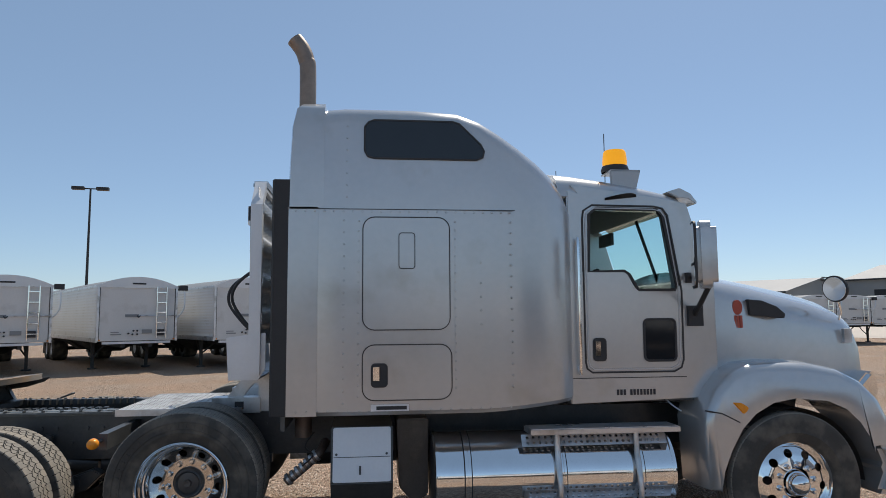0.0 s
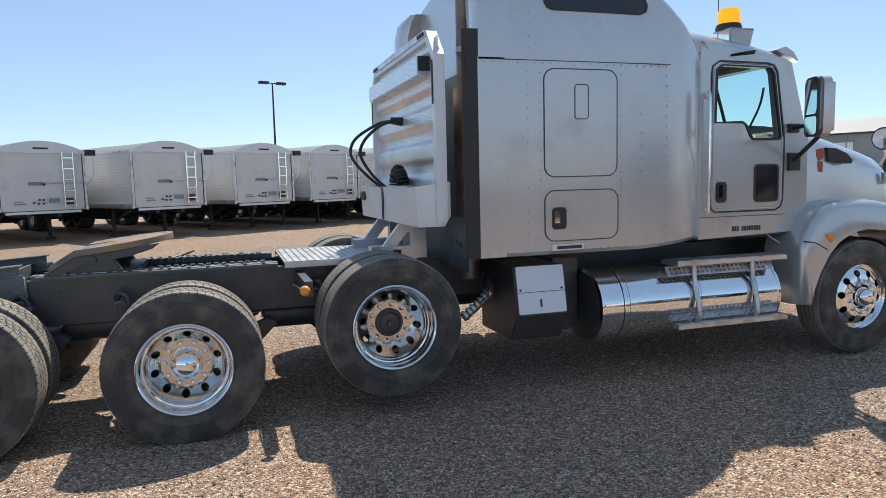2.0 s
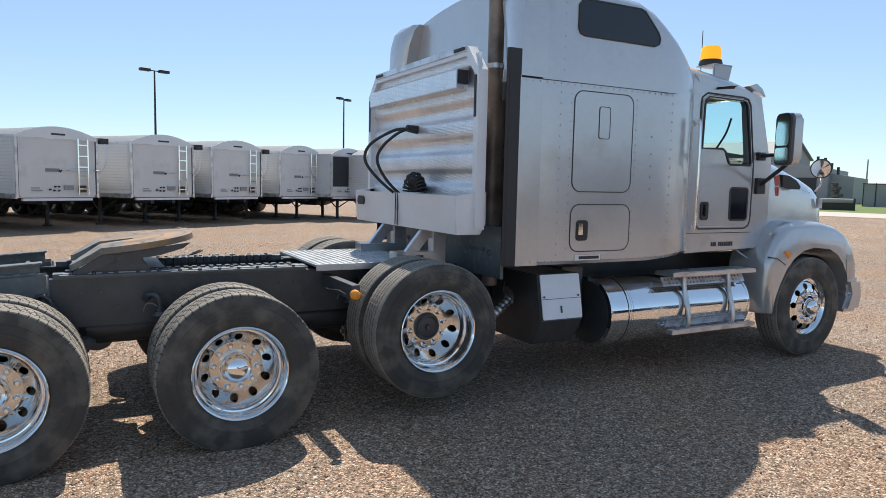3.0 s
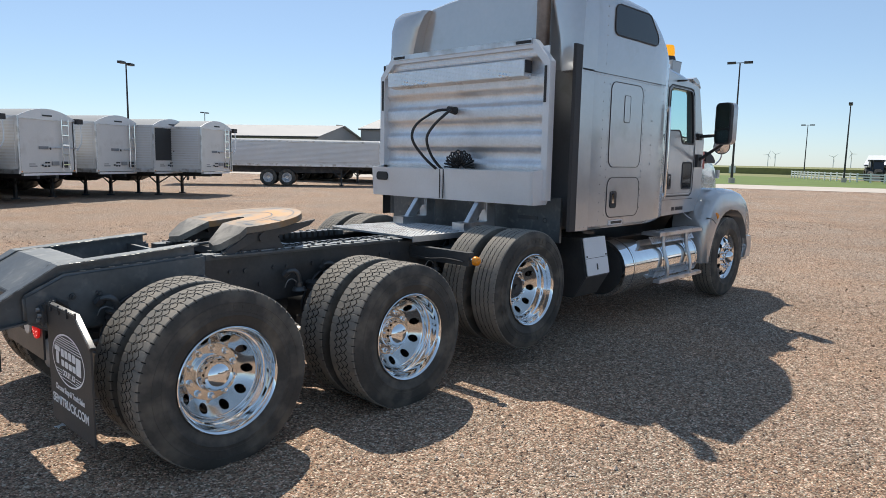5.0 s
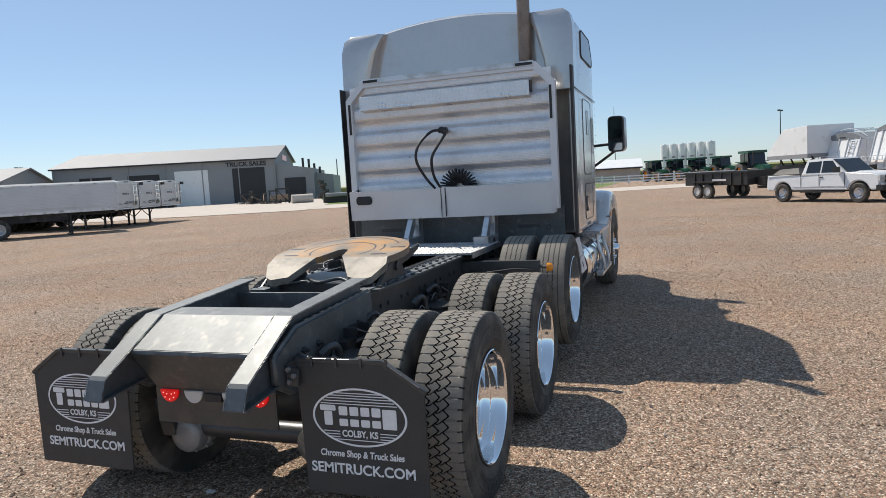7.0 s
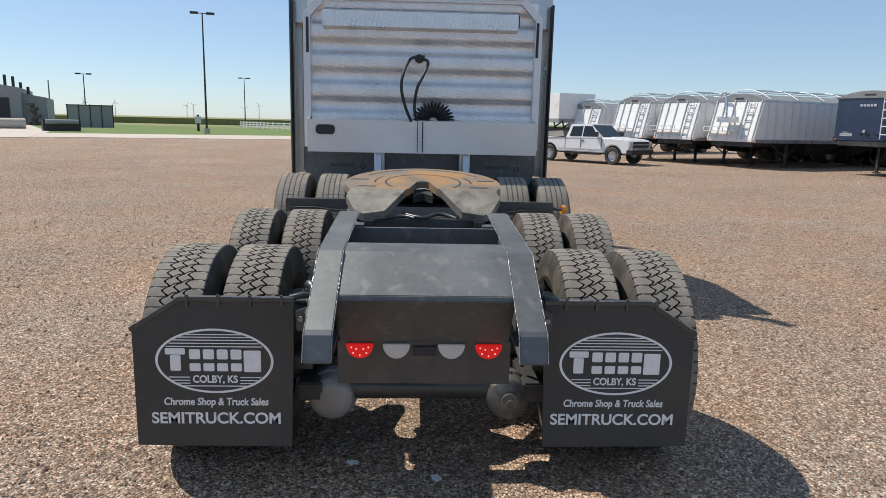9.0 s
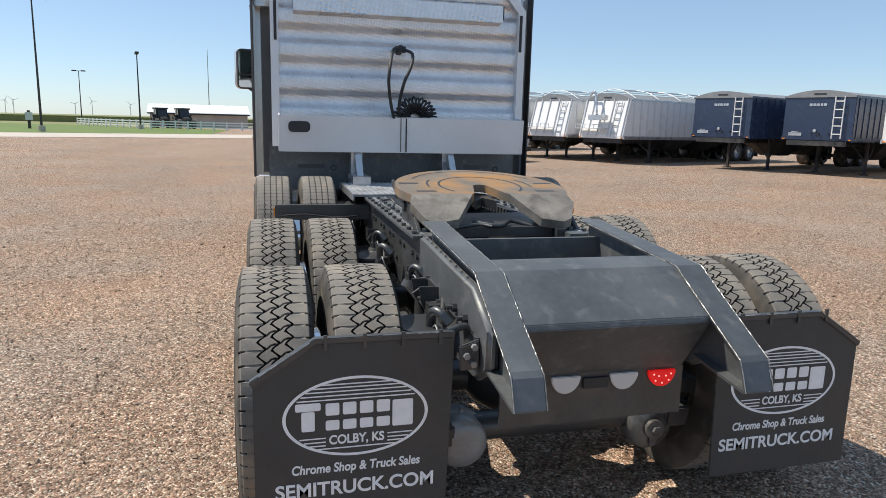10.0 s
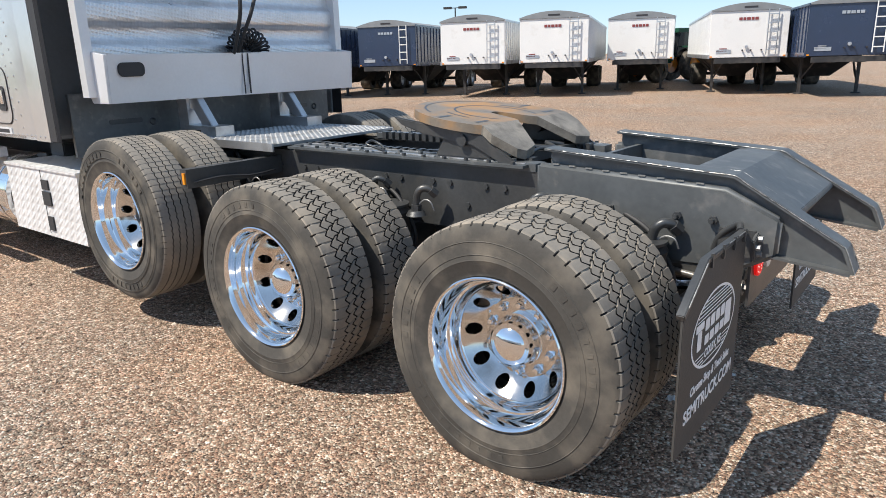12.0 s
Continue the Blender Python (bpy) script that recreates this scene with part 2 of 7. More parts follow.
LIT_LED = glow("lit_red_diode", (1.0, 0.35, 0.30), 1.0)
# pale metal for painted edge glints, and for the real weld beads
GLINT_AND_BEAD = material("edge_glint_and_weld_bead", (0.36, 0.36, 0.35), rough=0.40, metal=0.5, vary=0.5, scale=30, fine=120, dirt=(0.09, 0.09, 0.09), dirt_amount=0.5, dirt_scale=24)
LENS_WHITE = material("white_lens", (0.66, 0.65, 0.63), rough=0.25, vary=0.05)
AMBER_GLASS = glow("lit_amber_dome", (1.0, 0.42, 0.01), 0.55)
INTERIOR = material("grey_cab_trim", (0.07, 0.075, 0.08), rough=0.8)
NAME_RED = material("dull_red_decal", (0.24, 0.05, 0.05), rough=0.5)
EMBLEM_RED = material("red_emblem", (0.42, 0.08, 0.05), rough=0.3)
GRAVEL = gravel_material()
LOOSE_STONE = stone_material()
CONCRETE = material("pale_concrete", (0.52, 0.46, 0.40), rough=0.9, vary=0.1, scale=0.4, fine=4)
GRASS = material("mown_grass", (0.125, 0.18, 0.04), rough=0.95, vary=0.25, scale=0.3, fine=3)
CROP = material("ripening_crop", (0.21, 0.215, 0.085), rough=1.0, vary=0.3, scale=0.05, fine=1.2)
WHITE_PAINT = material("white_trailer_paint", (0.80, 0.80, 0.79), rough=0.32, vary=0.05, scale=1, fine=20, dirt=(0.62, 0.60, 0.56), dirt_amount=0.1, dirt_scale=2)
DUSTY_WHITE = material("dusty_white_trailer_paint", (0.66, 0.655, 0.64), rough=0.35, vary=0.08, scale=1, fine=20, dirt=(0.50, 0.48, 0.45), dirt_amount=0.2, dirt_scale=1.6)
NAVY_PAINT = material("navy_trailer_paint", (0.024, 0.040, 0.085), rough=0.25, vary=0.12, scale=2, coat=0.2)
TARP_GREY = material("grey_roll_tarp", (0.22, 0.235, 0.25), rough=0.7, vary=0.12, scale=4, bump=0.2, bump_scale=15)
TRAILER_BLACK = material("trailer_undercarriage_black", (0.03, 0.03, 0.032), rough=0.6, vary=0.3, scale=3, dirt=(0.1, 0.09, 0.08), dirt_amount=0.3)
TRAILER_SILVER = material("ribbed_aluminium_sheet", (0.70, 0.71, 0.72), rough=0.4, metal=0.25, vary=0.08, scale=1)
STEEL_WALL = material("grey_steel_siding", (0.27, 0.275, 0.28), rough=0.6, vary=0.06, scale=0.5, fine=6)
STEEL_ROOF = material("pale_steel_roof", (0.235, 0.24, 0.25), rough=0.6, metal=0.1, vary=0.06, scale=0.4, fine=4)
DARK_DOOR = material("dark_doorway", (0.02, 0.022, 0.025), rough=0.5)
POLE_DARK = material("bronze_lamp_pole", (0.028, 0.026, 0.024), rough=0.5)
TRACTOR_GREEN = material("farm_green_paint", (0.014, 0.075, 0.04), rough=0.3)
TRUCK_WHITE = material("white_truck_paint", (0.74, 0.74, 0.74), rough=0.2, vary=0.03, coat=0.3)


# ---- mesh tools ----
def soft(me, angle=40):
    for p in me.polygons:
        p.use_smooth = True
    me.set_sharp_from_angle(angle=radians(angle))


def part(name, bm, mat, parent=None, label="", smooth=None, at=None):
    """One mesh object from a bmesh, under a thing or a part."""
    me = bpy.data.meshes.new(name)
    bmesh.ops.recalc_face_normals(bm, faces=bm.faces)
    bm.to_mesh(me)
    bm.free()
    me.materials.append(mat)
    if smooth:
        soft(me, smooth)
    ob = new(name, me)
    if parent:
        ob.parent = parent
    if at is not None:
        ob.matrix_basis = at
    if label:
        ob["label"] = label
    return ob


def thing(name, at, label, category, group="", kind=""):
    e = new(name)
    e.empty_display_size = 0.2
    e.matrix_basis = at
    return tagged(e, label, category, group, kind)


def bevel(bm, width, segments=2, angle=30):
    edges = [e for e in bm.edges if len(e.link_faces) == 2 and e.calc_face_angle(0) > radians(angle)]
    if width and edges:
        bmesh.ops.bevel(bm, geom=edges, offset=width, segments=segments, affect="EDGES", clamp_overlap=True)
    return bm


def box(x0, x1, y0, y1, z0, z1, r=0.0, bm=None, turn=None):
    b = bmesh.new()
    vs = [b.verts.new((x, y, z)) for x in (x0, x1) for y in (y0, y1) for z in (z0, z1)]
    for f in ((0, 1, 3, 2), (4, 6, 7, 5), (0, 4, 5, 1), (2, 3, 7, 6), (0, 2, 6, 4), (1, 5, 7, 3)):
        b.faces.new([vs[i] for i in f])
    if r:
        bevel(b, r)
    if turn is not None:
        b.transform(turn)
    return merge(bm, b)


def merge(bm, b):
    if bm is None:
        return b
    me = bpy.data.meshes.new("scratch")
    b.to_mesh(me)
    b.free()
    bm.from_mesh(me)
    bpy.data.meshes.remove(me)
    return bm


def prism(points, axis, a, b_, r=0.0, bm=None):
    """A closed outline in two axes, drawn out along the third from a to b_."""
    b = bmesh.new()
    order = {"y": lambda p, h: (p[0], h, p[1]), "x": lambda p, h: (h, p[0], p[1]), "z": lambda p, h: (p[0], p[1], h)}[axis]
    lo = [b.verts.new(order(p, a)) for p in points]
    hi = [b.verts.new(order(p, b_)) for p in points]
    n = len(points)
    b.faces.new(lo)
    b.faces.new(hi[::-1])
    for i in range(n):
        b.faces.new((lo[i], hi[i], hi[(i + 1) % n], lo[(i + 1) % n]))
    bmesh.ops.recalc_face_normals(b, faces=b.faces)
    if r:
        bevel(b, r)
    return merge(bm, b)


def cyl(p0, p1, r0, r1=None, n=20, bm=None, caps=True):
    p0, p1 = Vector(p0), Vector(p1)
    r1 = r0 if r1 is None else r1
    q = (p1 - p0).to_track_quat("Z", "Y").to_matrix()
    b = bmesh.new()
    rings = []
    for p, r in ((p0, r0), (p1, r1)):
        rings.append([b.verts.new(p + q @ Vector((r * math.cos(2 * math.pi * i / n), r * math.sin(2 * math.pi * i / n), 0))) for i in range(n)])
    for i in range(n):
        b.faces.new((rings[0][i], rings[0][(i + 1) % n], rings[1][(i + 1) % n], rings[1][i]))
    if caps:
        b.faces.new(rings[0][::-1])
        b.faces.new(rings[1])
    return merge(bm, b)


def tube(points, r, n=10, bm=None, closed=False):
    """A round bar along a smooth path through the points."""
    pts = [Vector(p) for p in points]
    path = []
    m = len(pts)
    for i in range(m - 1):
        a, b0, c, d = pts[max(i - 1, 0)], pts[i], pts[i + 1], pts[min(i + 2, m - 1)]
        for k in range(6):
            t = k / 6
            path.append(0.5 * (2 * b0 + (c - a) * t + (2 * a - 5 * b0 + 4 * c - d) * t * t + (3 * b0 - a - 3 * c + d) * t ** 3))
    path.append(pts[-1])
    b = bmesh.new()
    rings = []
    side = None
    for i, p in enumerate(path):
        way = (path[min(i + 1, len(path) - 1)] - path[max(i - 1, 0)]).normalized()
        if side is None:
            side = way.orthogonal().normalized()
        side = (side - way * side.dot(way)).normalized()
        up = way.cross(side)
        rings.append([b.verts.new(p + r * (math.cos(2 * math.pi * j / n) * side + math.sin(2 * math.pi * j / n) * up)) for j in range(n)])
    for u, v in zip(rings, rings[1:]):
        for j in range(n):
            b.faces.new((u[j], u[(j + 1) % n], v[(j + 1) % n], v[j]))
    b.faces.new(rings[0][::-1])
    b.faces.new(rings[-1])
    return merge(bm, b)


def lathe(profile, n=48, axis="y", bm=None):
    """Turn (radius, height) points round an axis through the origin; open ends stay open."""
    b = bmesh.new()
    rings = []
    for r, h in profile:
        ring = []
        for i in range(n):
            c, s = r * math.cos(2 * math.pi * i / n), r * math.sin(2 * math.pi * i / n)
            ring.append(b.verts.new({"y": (c, h, s), "z": (c, s, h), "x": (h, c, s)}[axis]))
        rings.append(ring)
    for u, v in zip(rings, rings[1:]):
        for i in range(n):
            b.faces.new((u[i], u[(i + 1) % n], v[(i + 1) % n], v[i]))
    return merge(bm, b)


def loft(rings, bm=None, caps=True, closed=True):
    """Skin a list of rings with as many points each."""
    b = bmesh.new()
    vs = [[b.verts.new(p) for p in ring] for ring in rings]
    n = len(vs[0])
    for u, v in zip(vs, vs[1:]):
        for i in range(n if closed else n - 1):
            b.faces.new((u[i], u[(i + 1) % n], v[(i + 1) % n], v[i]))
    if caps:
        b.faces.new(vs[0][::-1])
        b.faces.new(vs[-1])
    return merge(bm, b)


def rounded(x0, x1, z0, z1, r, n=6):
    """Outline of a rectangle with round corners."""
    pts = []
    for cx, cz, a0 in ((x1 - r, z1 - r, 0), (x0 + r, z1 - r, 90), (x0 + r, z0 + r, 180), (x1 - r, z0 + r, 270)):
        for k in range(n + 1):
            a = radians(a0 + 90 * k / n)
            pts.append((cx + r * math.cos(a), cz + r * math.sin(a)))
    return pts


def rim_line(points, width, axis, a, b_, bm=None):
    """A raised frame that follows a closed outline."""
    c = Vector((sum(p[0] for p in points) / len(points), sum(p[1] for p in points) / len(points)))
    n = len(points)
    ring_in, ring_out = [], []
    for i in range(n):
        p, q, s = Vector(points[i - 1]), Vector(points[i]), Vector(points[(i + 1) % n])
        t = (s - p).normalized()
        nrm = Vector((t.y, -t.x))
        if nrm.dot(q - c) < 0:
            nrm = -nrm
        ring_out.append(q + nrm * width / 2)
        ring_in.append(q - nrm * width / 2)
    order = {"y": lambda p, h: (p[0], h, p[1]), "x": lambda p, h: (h, p[0], p[1])}[axis]
    b = bmesh.new()
    rows = [[b.verts.new(order(p, h)) for p in ring] for ring, h in ((ring_in, a), (ring_out, a), (ring_out, b_), (ring_in, b_))]
    for k in range(4):
        u, v = rows[k], rows[(k + 1) % 4]
        for i in range(n):
            b.faces.new((u[i], u[(i + 1) % n], v[(i + 1) % n], v[i]))
    return merge(bm, b)


def lettering(text, size, mat, name, parent, at, width=None, depth=0.002, squash=1.0, shear=0.0, bold=0.0):
    cu = bpy.data.curves.new(name, "FONT")
    cu.body, cu.size, cu.extrude, cu.align_x, cu.align_y = text, size, depth, "CENTER", "CENTER"
    cu.shear, cu.offset = shear, bold
    tmp = bpy.data.objects.new(name, cu)
    scene.collection.objects.link(tmp)
    bpy.context.view_layer.update()
    me = bpy.data.meshes.new_from_object(tmp.evaluated_get(bpy.context.evaluated_depsgraph_get()))
    bpy.data.objects.remove(tmp)
    bpy.data.curves.remove(cu)
    xs = [v.co.x for v in me.vertices]
    if width and xs:
        k = width / (max(xs) - min(xs))
        for v in me.vertices:
            v.co.x *= k
            v.co.y *= squash
    me.materials.clear()
    me.materials.append(mat)
    ob = new(name, me)
    ob.parent = parent
    ob.matrix_basis = at
    return ob


# ---- the lot, road, grass and fields ----
def sheet_mesh(name, pts, z, mat, label, category):
    b = bmesh.new()
    b.faces.new([b.verts.new((x, y, z)) for x, y in pts])
    ob = part(name, b, mat)
    return tagged(ob, label, category, kind="structure")


far = 3500
b = bmesh.new()
steps = [-far, -900, -300, -120, -60, -40, -25, -15, -8, -4, 0, 4, 8, 15, 25, 40, 60, 120, 300, 900, far]
grid = [[b.verts.new((x, y, 0)) for y in steps] for x in steps]
for i in range(len(steps) - 1):
    for j in range(len(steps) - 1):
        b.faces.new((grid[i][j], grid[i + 1][j], grid[i + 1][j + 1], grid[i][j + 1]))
tagged(part("ground", b, GRAVEL), "reddish tan crushed gravel lot", "ground", kind="structure")

U = Vector((0.375, -0.927))


def along(px, py, d):
    return (px + U.x * d, py + U.y * d)


road_near = [along(47.5, 23.0, d) for d in (-75, 140)]
road_far = [along(58.5, 27.0, d) for d in (140, -75)]
sheet_mesh("road", road_near + road_far, 0.02, CONCRETE, "pale concrete service road", "road")
sheet_mesh("pavement", [(41.5, 36), (44.5, 26.5), (60, 33), (102, 58), (84, 96), (50, 76)], 0.03, CONCRETE, "pale concrete apron before the workshop", "pavement")
sheet_mesh("lawn", [along(58.5, 27.0, d) for d in (-75, 22)] + [(95, 6), (112, 28), (122, 60), (95, 100)], 0.015, GRASS, "mown green verge", "lawn")
sheet_mesh("field", [(110, 5), (118, 60), (90, 110), (40, 400), (2500, 2500), (2500, -900), (115, -40)], 0.012, CROP, "ripening crop field", "field")
b = box(150, 900, -120, 420, 0, 1.3)
tagged(part("crop_stand", b, CROP), "tall even stand of ripening crop", "crop", kind="structure")


# ---- the tractor unit: origin under the rear axle, x ahead, y to its left ----
truck = thing("tractor_unit", pose(0, 0, 0), "silver three-axle highway tractor with sleeper and bare fifth wheel", "truck")


def frange(a, b, n):
    return [a + (b - a) * i / (n - 1) for i in range(n)]


def tyre_mesh(name, radius, width, wave, pitches, ribs):
    """A truck tyre: turned sidewalls and dusty tread blocks between dark winding grooves and S-shaped slots."""
    half = width / 2
    tread = half * 0.86
    deep = 0.016
    spread = 0.41 if ribs == 3 else 0.56
    lines = [tread * spread * (2 * k / (ribs - 1) - 1) for k in range(ribs)]
    gap = lines[1] - lines[0]
    phases = (0.0, 0.16, 0.34, 0.5, 0.66, 0.80, 0.84, 0.955, 0.98) if ribs == 3 else (0.0, 0.5, 0.90, 0.96)
    wall = [(0.300, -half * 0.78), (0.314, -half * 0.92), (0.338, -half * 1.0), (0.372, -half * 1.03), (0.376, -half * 1.045), (0.381, -half * 1.03), (radius * 0.84, -half * 1.04), (radius * 0.925, -half * 0.985), (radius * 0.965, -half * 0.93)]
    g = 0.0050 if ribs == 3 else 0.0030
    lean = 2 * math.pi / pitches * 0.40 if ribs == 3 else 0.0
    points, slots = [], []
    for p in range(pitches):
        for f in phases:
            a = 2 * math.pi * (p + f) / pitches
            swing = wave * math.cos(2 * math.pi * f) * (1.0 + 0.22 * math.cos(2 * math.pi * f) ** 2)
            cut = f in (0.84, 0.955) or (ribs > 3 and f > 0.8)
            slots.append(f in (0.84, 0.90))
            sipe = (0.006 if ribs == 3 else 0.002) if cut else 0.0
            lug = radius - 0.010 - (2 * sipe if cut else 0.0)
            left, right = lines[0] + swing - g, lines[-1] + swing + g
            row = wall + [(lug, -tread - 0.004), (radius - 0.004 - 2 * sipe, -tread), (radius - 0.003, -tread * 0.80 + left * 0.20)]
            for k, u in enumerate(lines):
                row += [(radius - sipe, u + swing - g), (radius - deep, u + swing - g * 0.7), (radius - deep, u + swing + g * 0.7), (radius - sipe, u + swing + g)]
                if k < ribs - 1:
                    row += [(radius - sipe, u + swing + g + (gap - 2 * g) * v) for v in (0.3, 0.7)]
            row += [(radius - 0.003, tread * 0.80 + right * 0.20), (radius - 0.004 - 2 * sipe, tread), (lug, tread + 0.004)]
            row += [(r, -y) for r, y in wall[::-1]]
            for r, y in row:
                # the slots lean over and straighten where they meet the grooves
                q = max(-1.0, min(1.0, y / max(gap, 0.001)))
                b = a + lean * (q - 0.24 * math.sin(2 * math.pi * q))
                points.append((r * math.cos(b), y, r * math.sin(b)))
    n = len(slots)
    m = len(points) // n
    faces = [(i * m + j, i * m + j + 1, ((i + 1) % n) * m + j + 1, ((i + 1) % n) * m + j) for i in range(n) for j in range(m - 1)]
    me = bpy.data.meshes.new(name)
    me.from_pydata(points, [], faces)
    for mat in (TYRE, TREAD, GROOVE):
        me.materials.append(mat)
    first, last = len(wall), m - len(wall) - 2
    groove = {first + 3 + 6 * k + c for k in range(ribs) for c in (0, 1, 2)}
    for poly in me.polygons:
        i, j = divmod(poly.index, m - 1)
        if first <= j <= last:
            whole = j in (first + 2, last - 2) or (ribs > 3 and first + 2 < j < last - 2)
            # groove and slot faces take the shade-darkened, dust-free rubber
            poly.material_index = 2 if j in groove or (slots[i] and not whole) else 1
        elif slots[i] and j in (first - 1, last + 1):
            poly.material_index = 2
    soft(me, 28)
    return me


def plate_with_holes(outer, inner, hole, ring, count, y, thick=0.012, n=48):
    """A flat ring across y with round holes on a circle."""
    b = bmesh.new()
    edges = []

    def loop(cx, cz, r, k):
        vs = [b.verts.new((cx + r * math.cos(2 * math.pi * i / k), y, cz + r * math.sin(2 * math.pi * i / k))) for i in range(k)]
        return [b.edges.new((vs[i], vs[(i + 1) % k])) for i in range(k)]

    edges += loop(0, 0, outer, n) + loop(0, 0, inner, n)
    for h in range(count):
        a = 2 * math.pi * (h + 0.5) / count
        edges += loop(ring * math.cos(a), ring * math.sin(a), hole, 16)
    bmesh.ops.triangle_fill(b, use_beauty=True, use_dissolve=False, edges=edges)
    out = bmesh.ops.extrude_face_region(b, geom=b.faces[:])
    bmesh.ops.translate(b, verts=[g for g in out["geom"] if isinstance(g, bmesh.types.BMVert)], vec=(0, thick, 0))
    return b


def dished_disc(inner, flange, outer, ring, hole, count, y0, y1):
    """A flat bolting flange that runs into a dished cone with round hand holes."""
    def depth(r):
        return y0 + (y1 - y0) * max(0.0, (r - flange) / (outer - flange)) ** 1.2

    b = lathe([(inner, y0)] + [(r, depth(r)) for r in frange(inner + 0.01, flange, 5)], n=count * 12)
    wide = ring * math.pi / count
    k = 24
    for h in range(count):
        mid = 2 * math.pi * (h + 0.5) / count
        loops = []
        for f in (-0.5, 0.0, 0.3, 0.65, 1.0):
            loop = []
            for i in range(k):
                a = 2 * math.pi * i / k
                c, d = math.cos(a), math.sin(a)
                reach = min(((outer - ring) if c > 0 else (ring - flange)) / max(abs(c), 1e-6), wide / max(abs(d), 1e-6))
                g = hole + (reach - hole) * max(f, 0.0)
                r, turn = ring + g * c, mid + g * d / ring
                loop.append(b.verts.new((r * math.cos(turn), depth(r) + (0.014 if f < 0 else 0.0), r * math.sin(turn))))
            loops.append(loop)
        for u, v in zip(loops, loops[1:]):
            for i in range(k):
                b.faces.new((u[i], u[(i + 1) % k], v[(i + 1) % k], v[i]))
    bmesh.ops.remove_doubles(b, verts=b.verts, dist=0.0004)
    bmesh.ops.recalc_face_normals(b, faces=b.faces)
    return b


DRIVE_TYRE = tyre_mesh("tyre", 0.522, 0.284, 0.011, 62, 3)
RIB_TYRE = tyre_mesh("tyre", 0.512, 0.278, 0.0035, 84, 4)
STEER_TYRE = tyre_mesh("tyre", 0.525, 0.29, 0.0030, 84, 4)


def sidewall_marks():
    """Two arcs of raised blocks on the sidewall."""
    bm = None
    for a0, count in ((20, 8), (155, 10), (250, 6)):
        for k in range(count):
            a = radians(a0 + 7.2 * k)
            c, s_ = math.cos(a), math.sin(a)
            b = box(-0.011 + 0.003 * (k % 3), 0.011, -0.149, -0.143, 0.41, 0.436)
            bmesh.ops.rotate(b, verts=b.verts, cent=(0, 0, 0), matrix=Matrix.Rotation(a, 3, "Y"))
            bm = merge(bm, b)
    for r in (0.398, 0.448):
        merge(bm, lathe([(r - 0.002, -0.146), (r, -0.1485), (r + 0.002, -0.146)], n=64))
    me = bpy.data.meshes.new("sidewall_band")
    bm.to_mesh(me)
    bm.free()
    me.materials.append(TYRE)
    return me


def link(name, me, parent, at=None):
    ob = new(name, me)
    ob.parent = parent
    if at is not None:
        ob.matrix_basis = at
    return ob


SIDEWALL_MARKS = sidewall_marks()


def nut_bm(r=0.0195, h=0.030):
    b = lathe([(0.001, -h), (r * 0.55, -h * 0.97), (r * 0.8, -h * 0.75), (r * 0.86, -h * 0.15), (r * 1.15, 0.0), (r * 1.15, 0.01)], n=10)
    return b


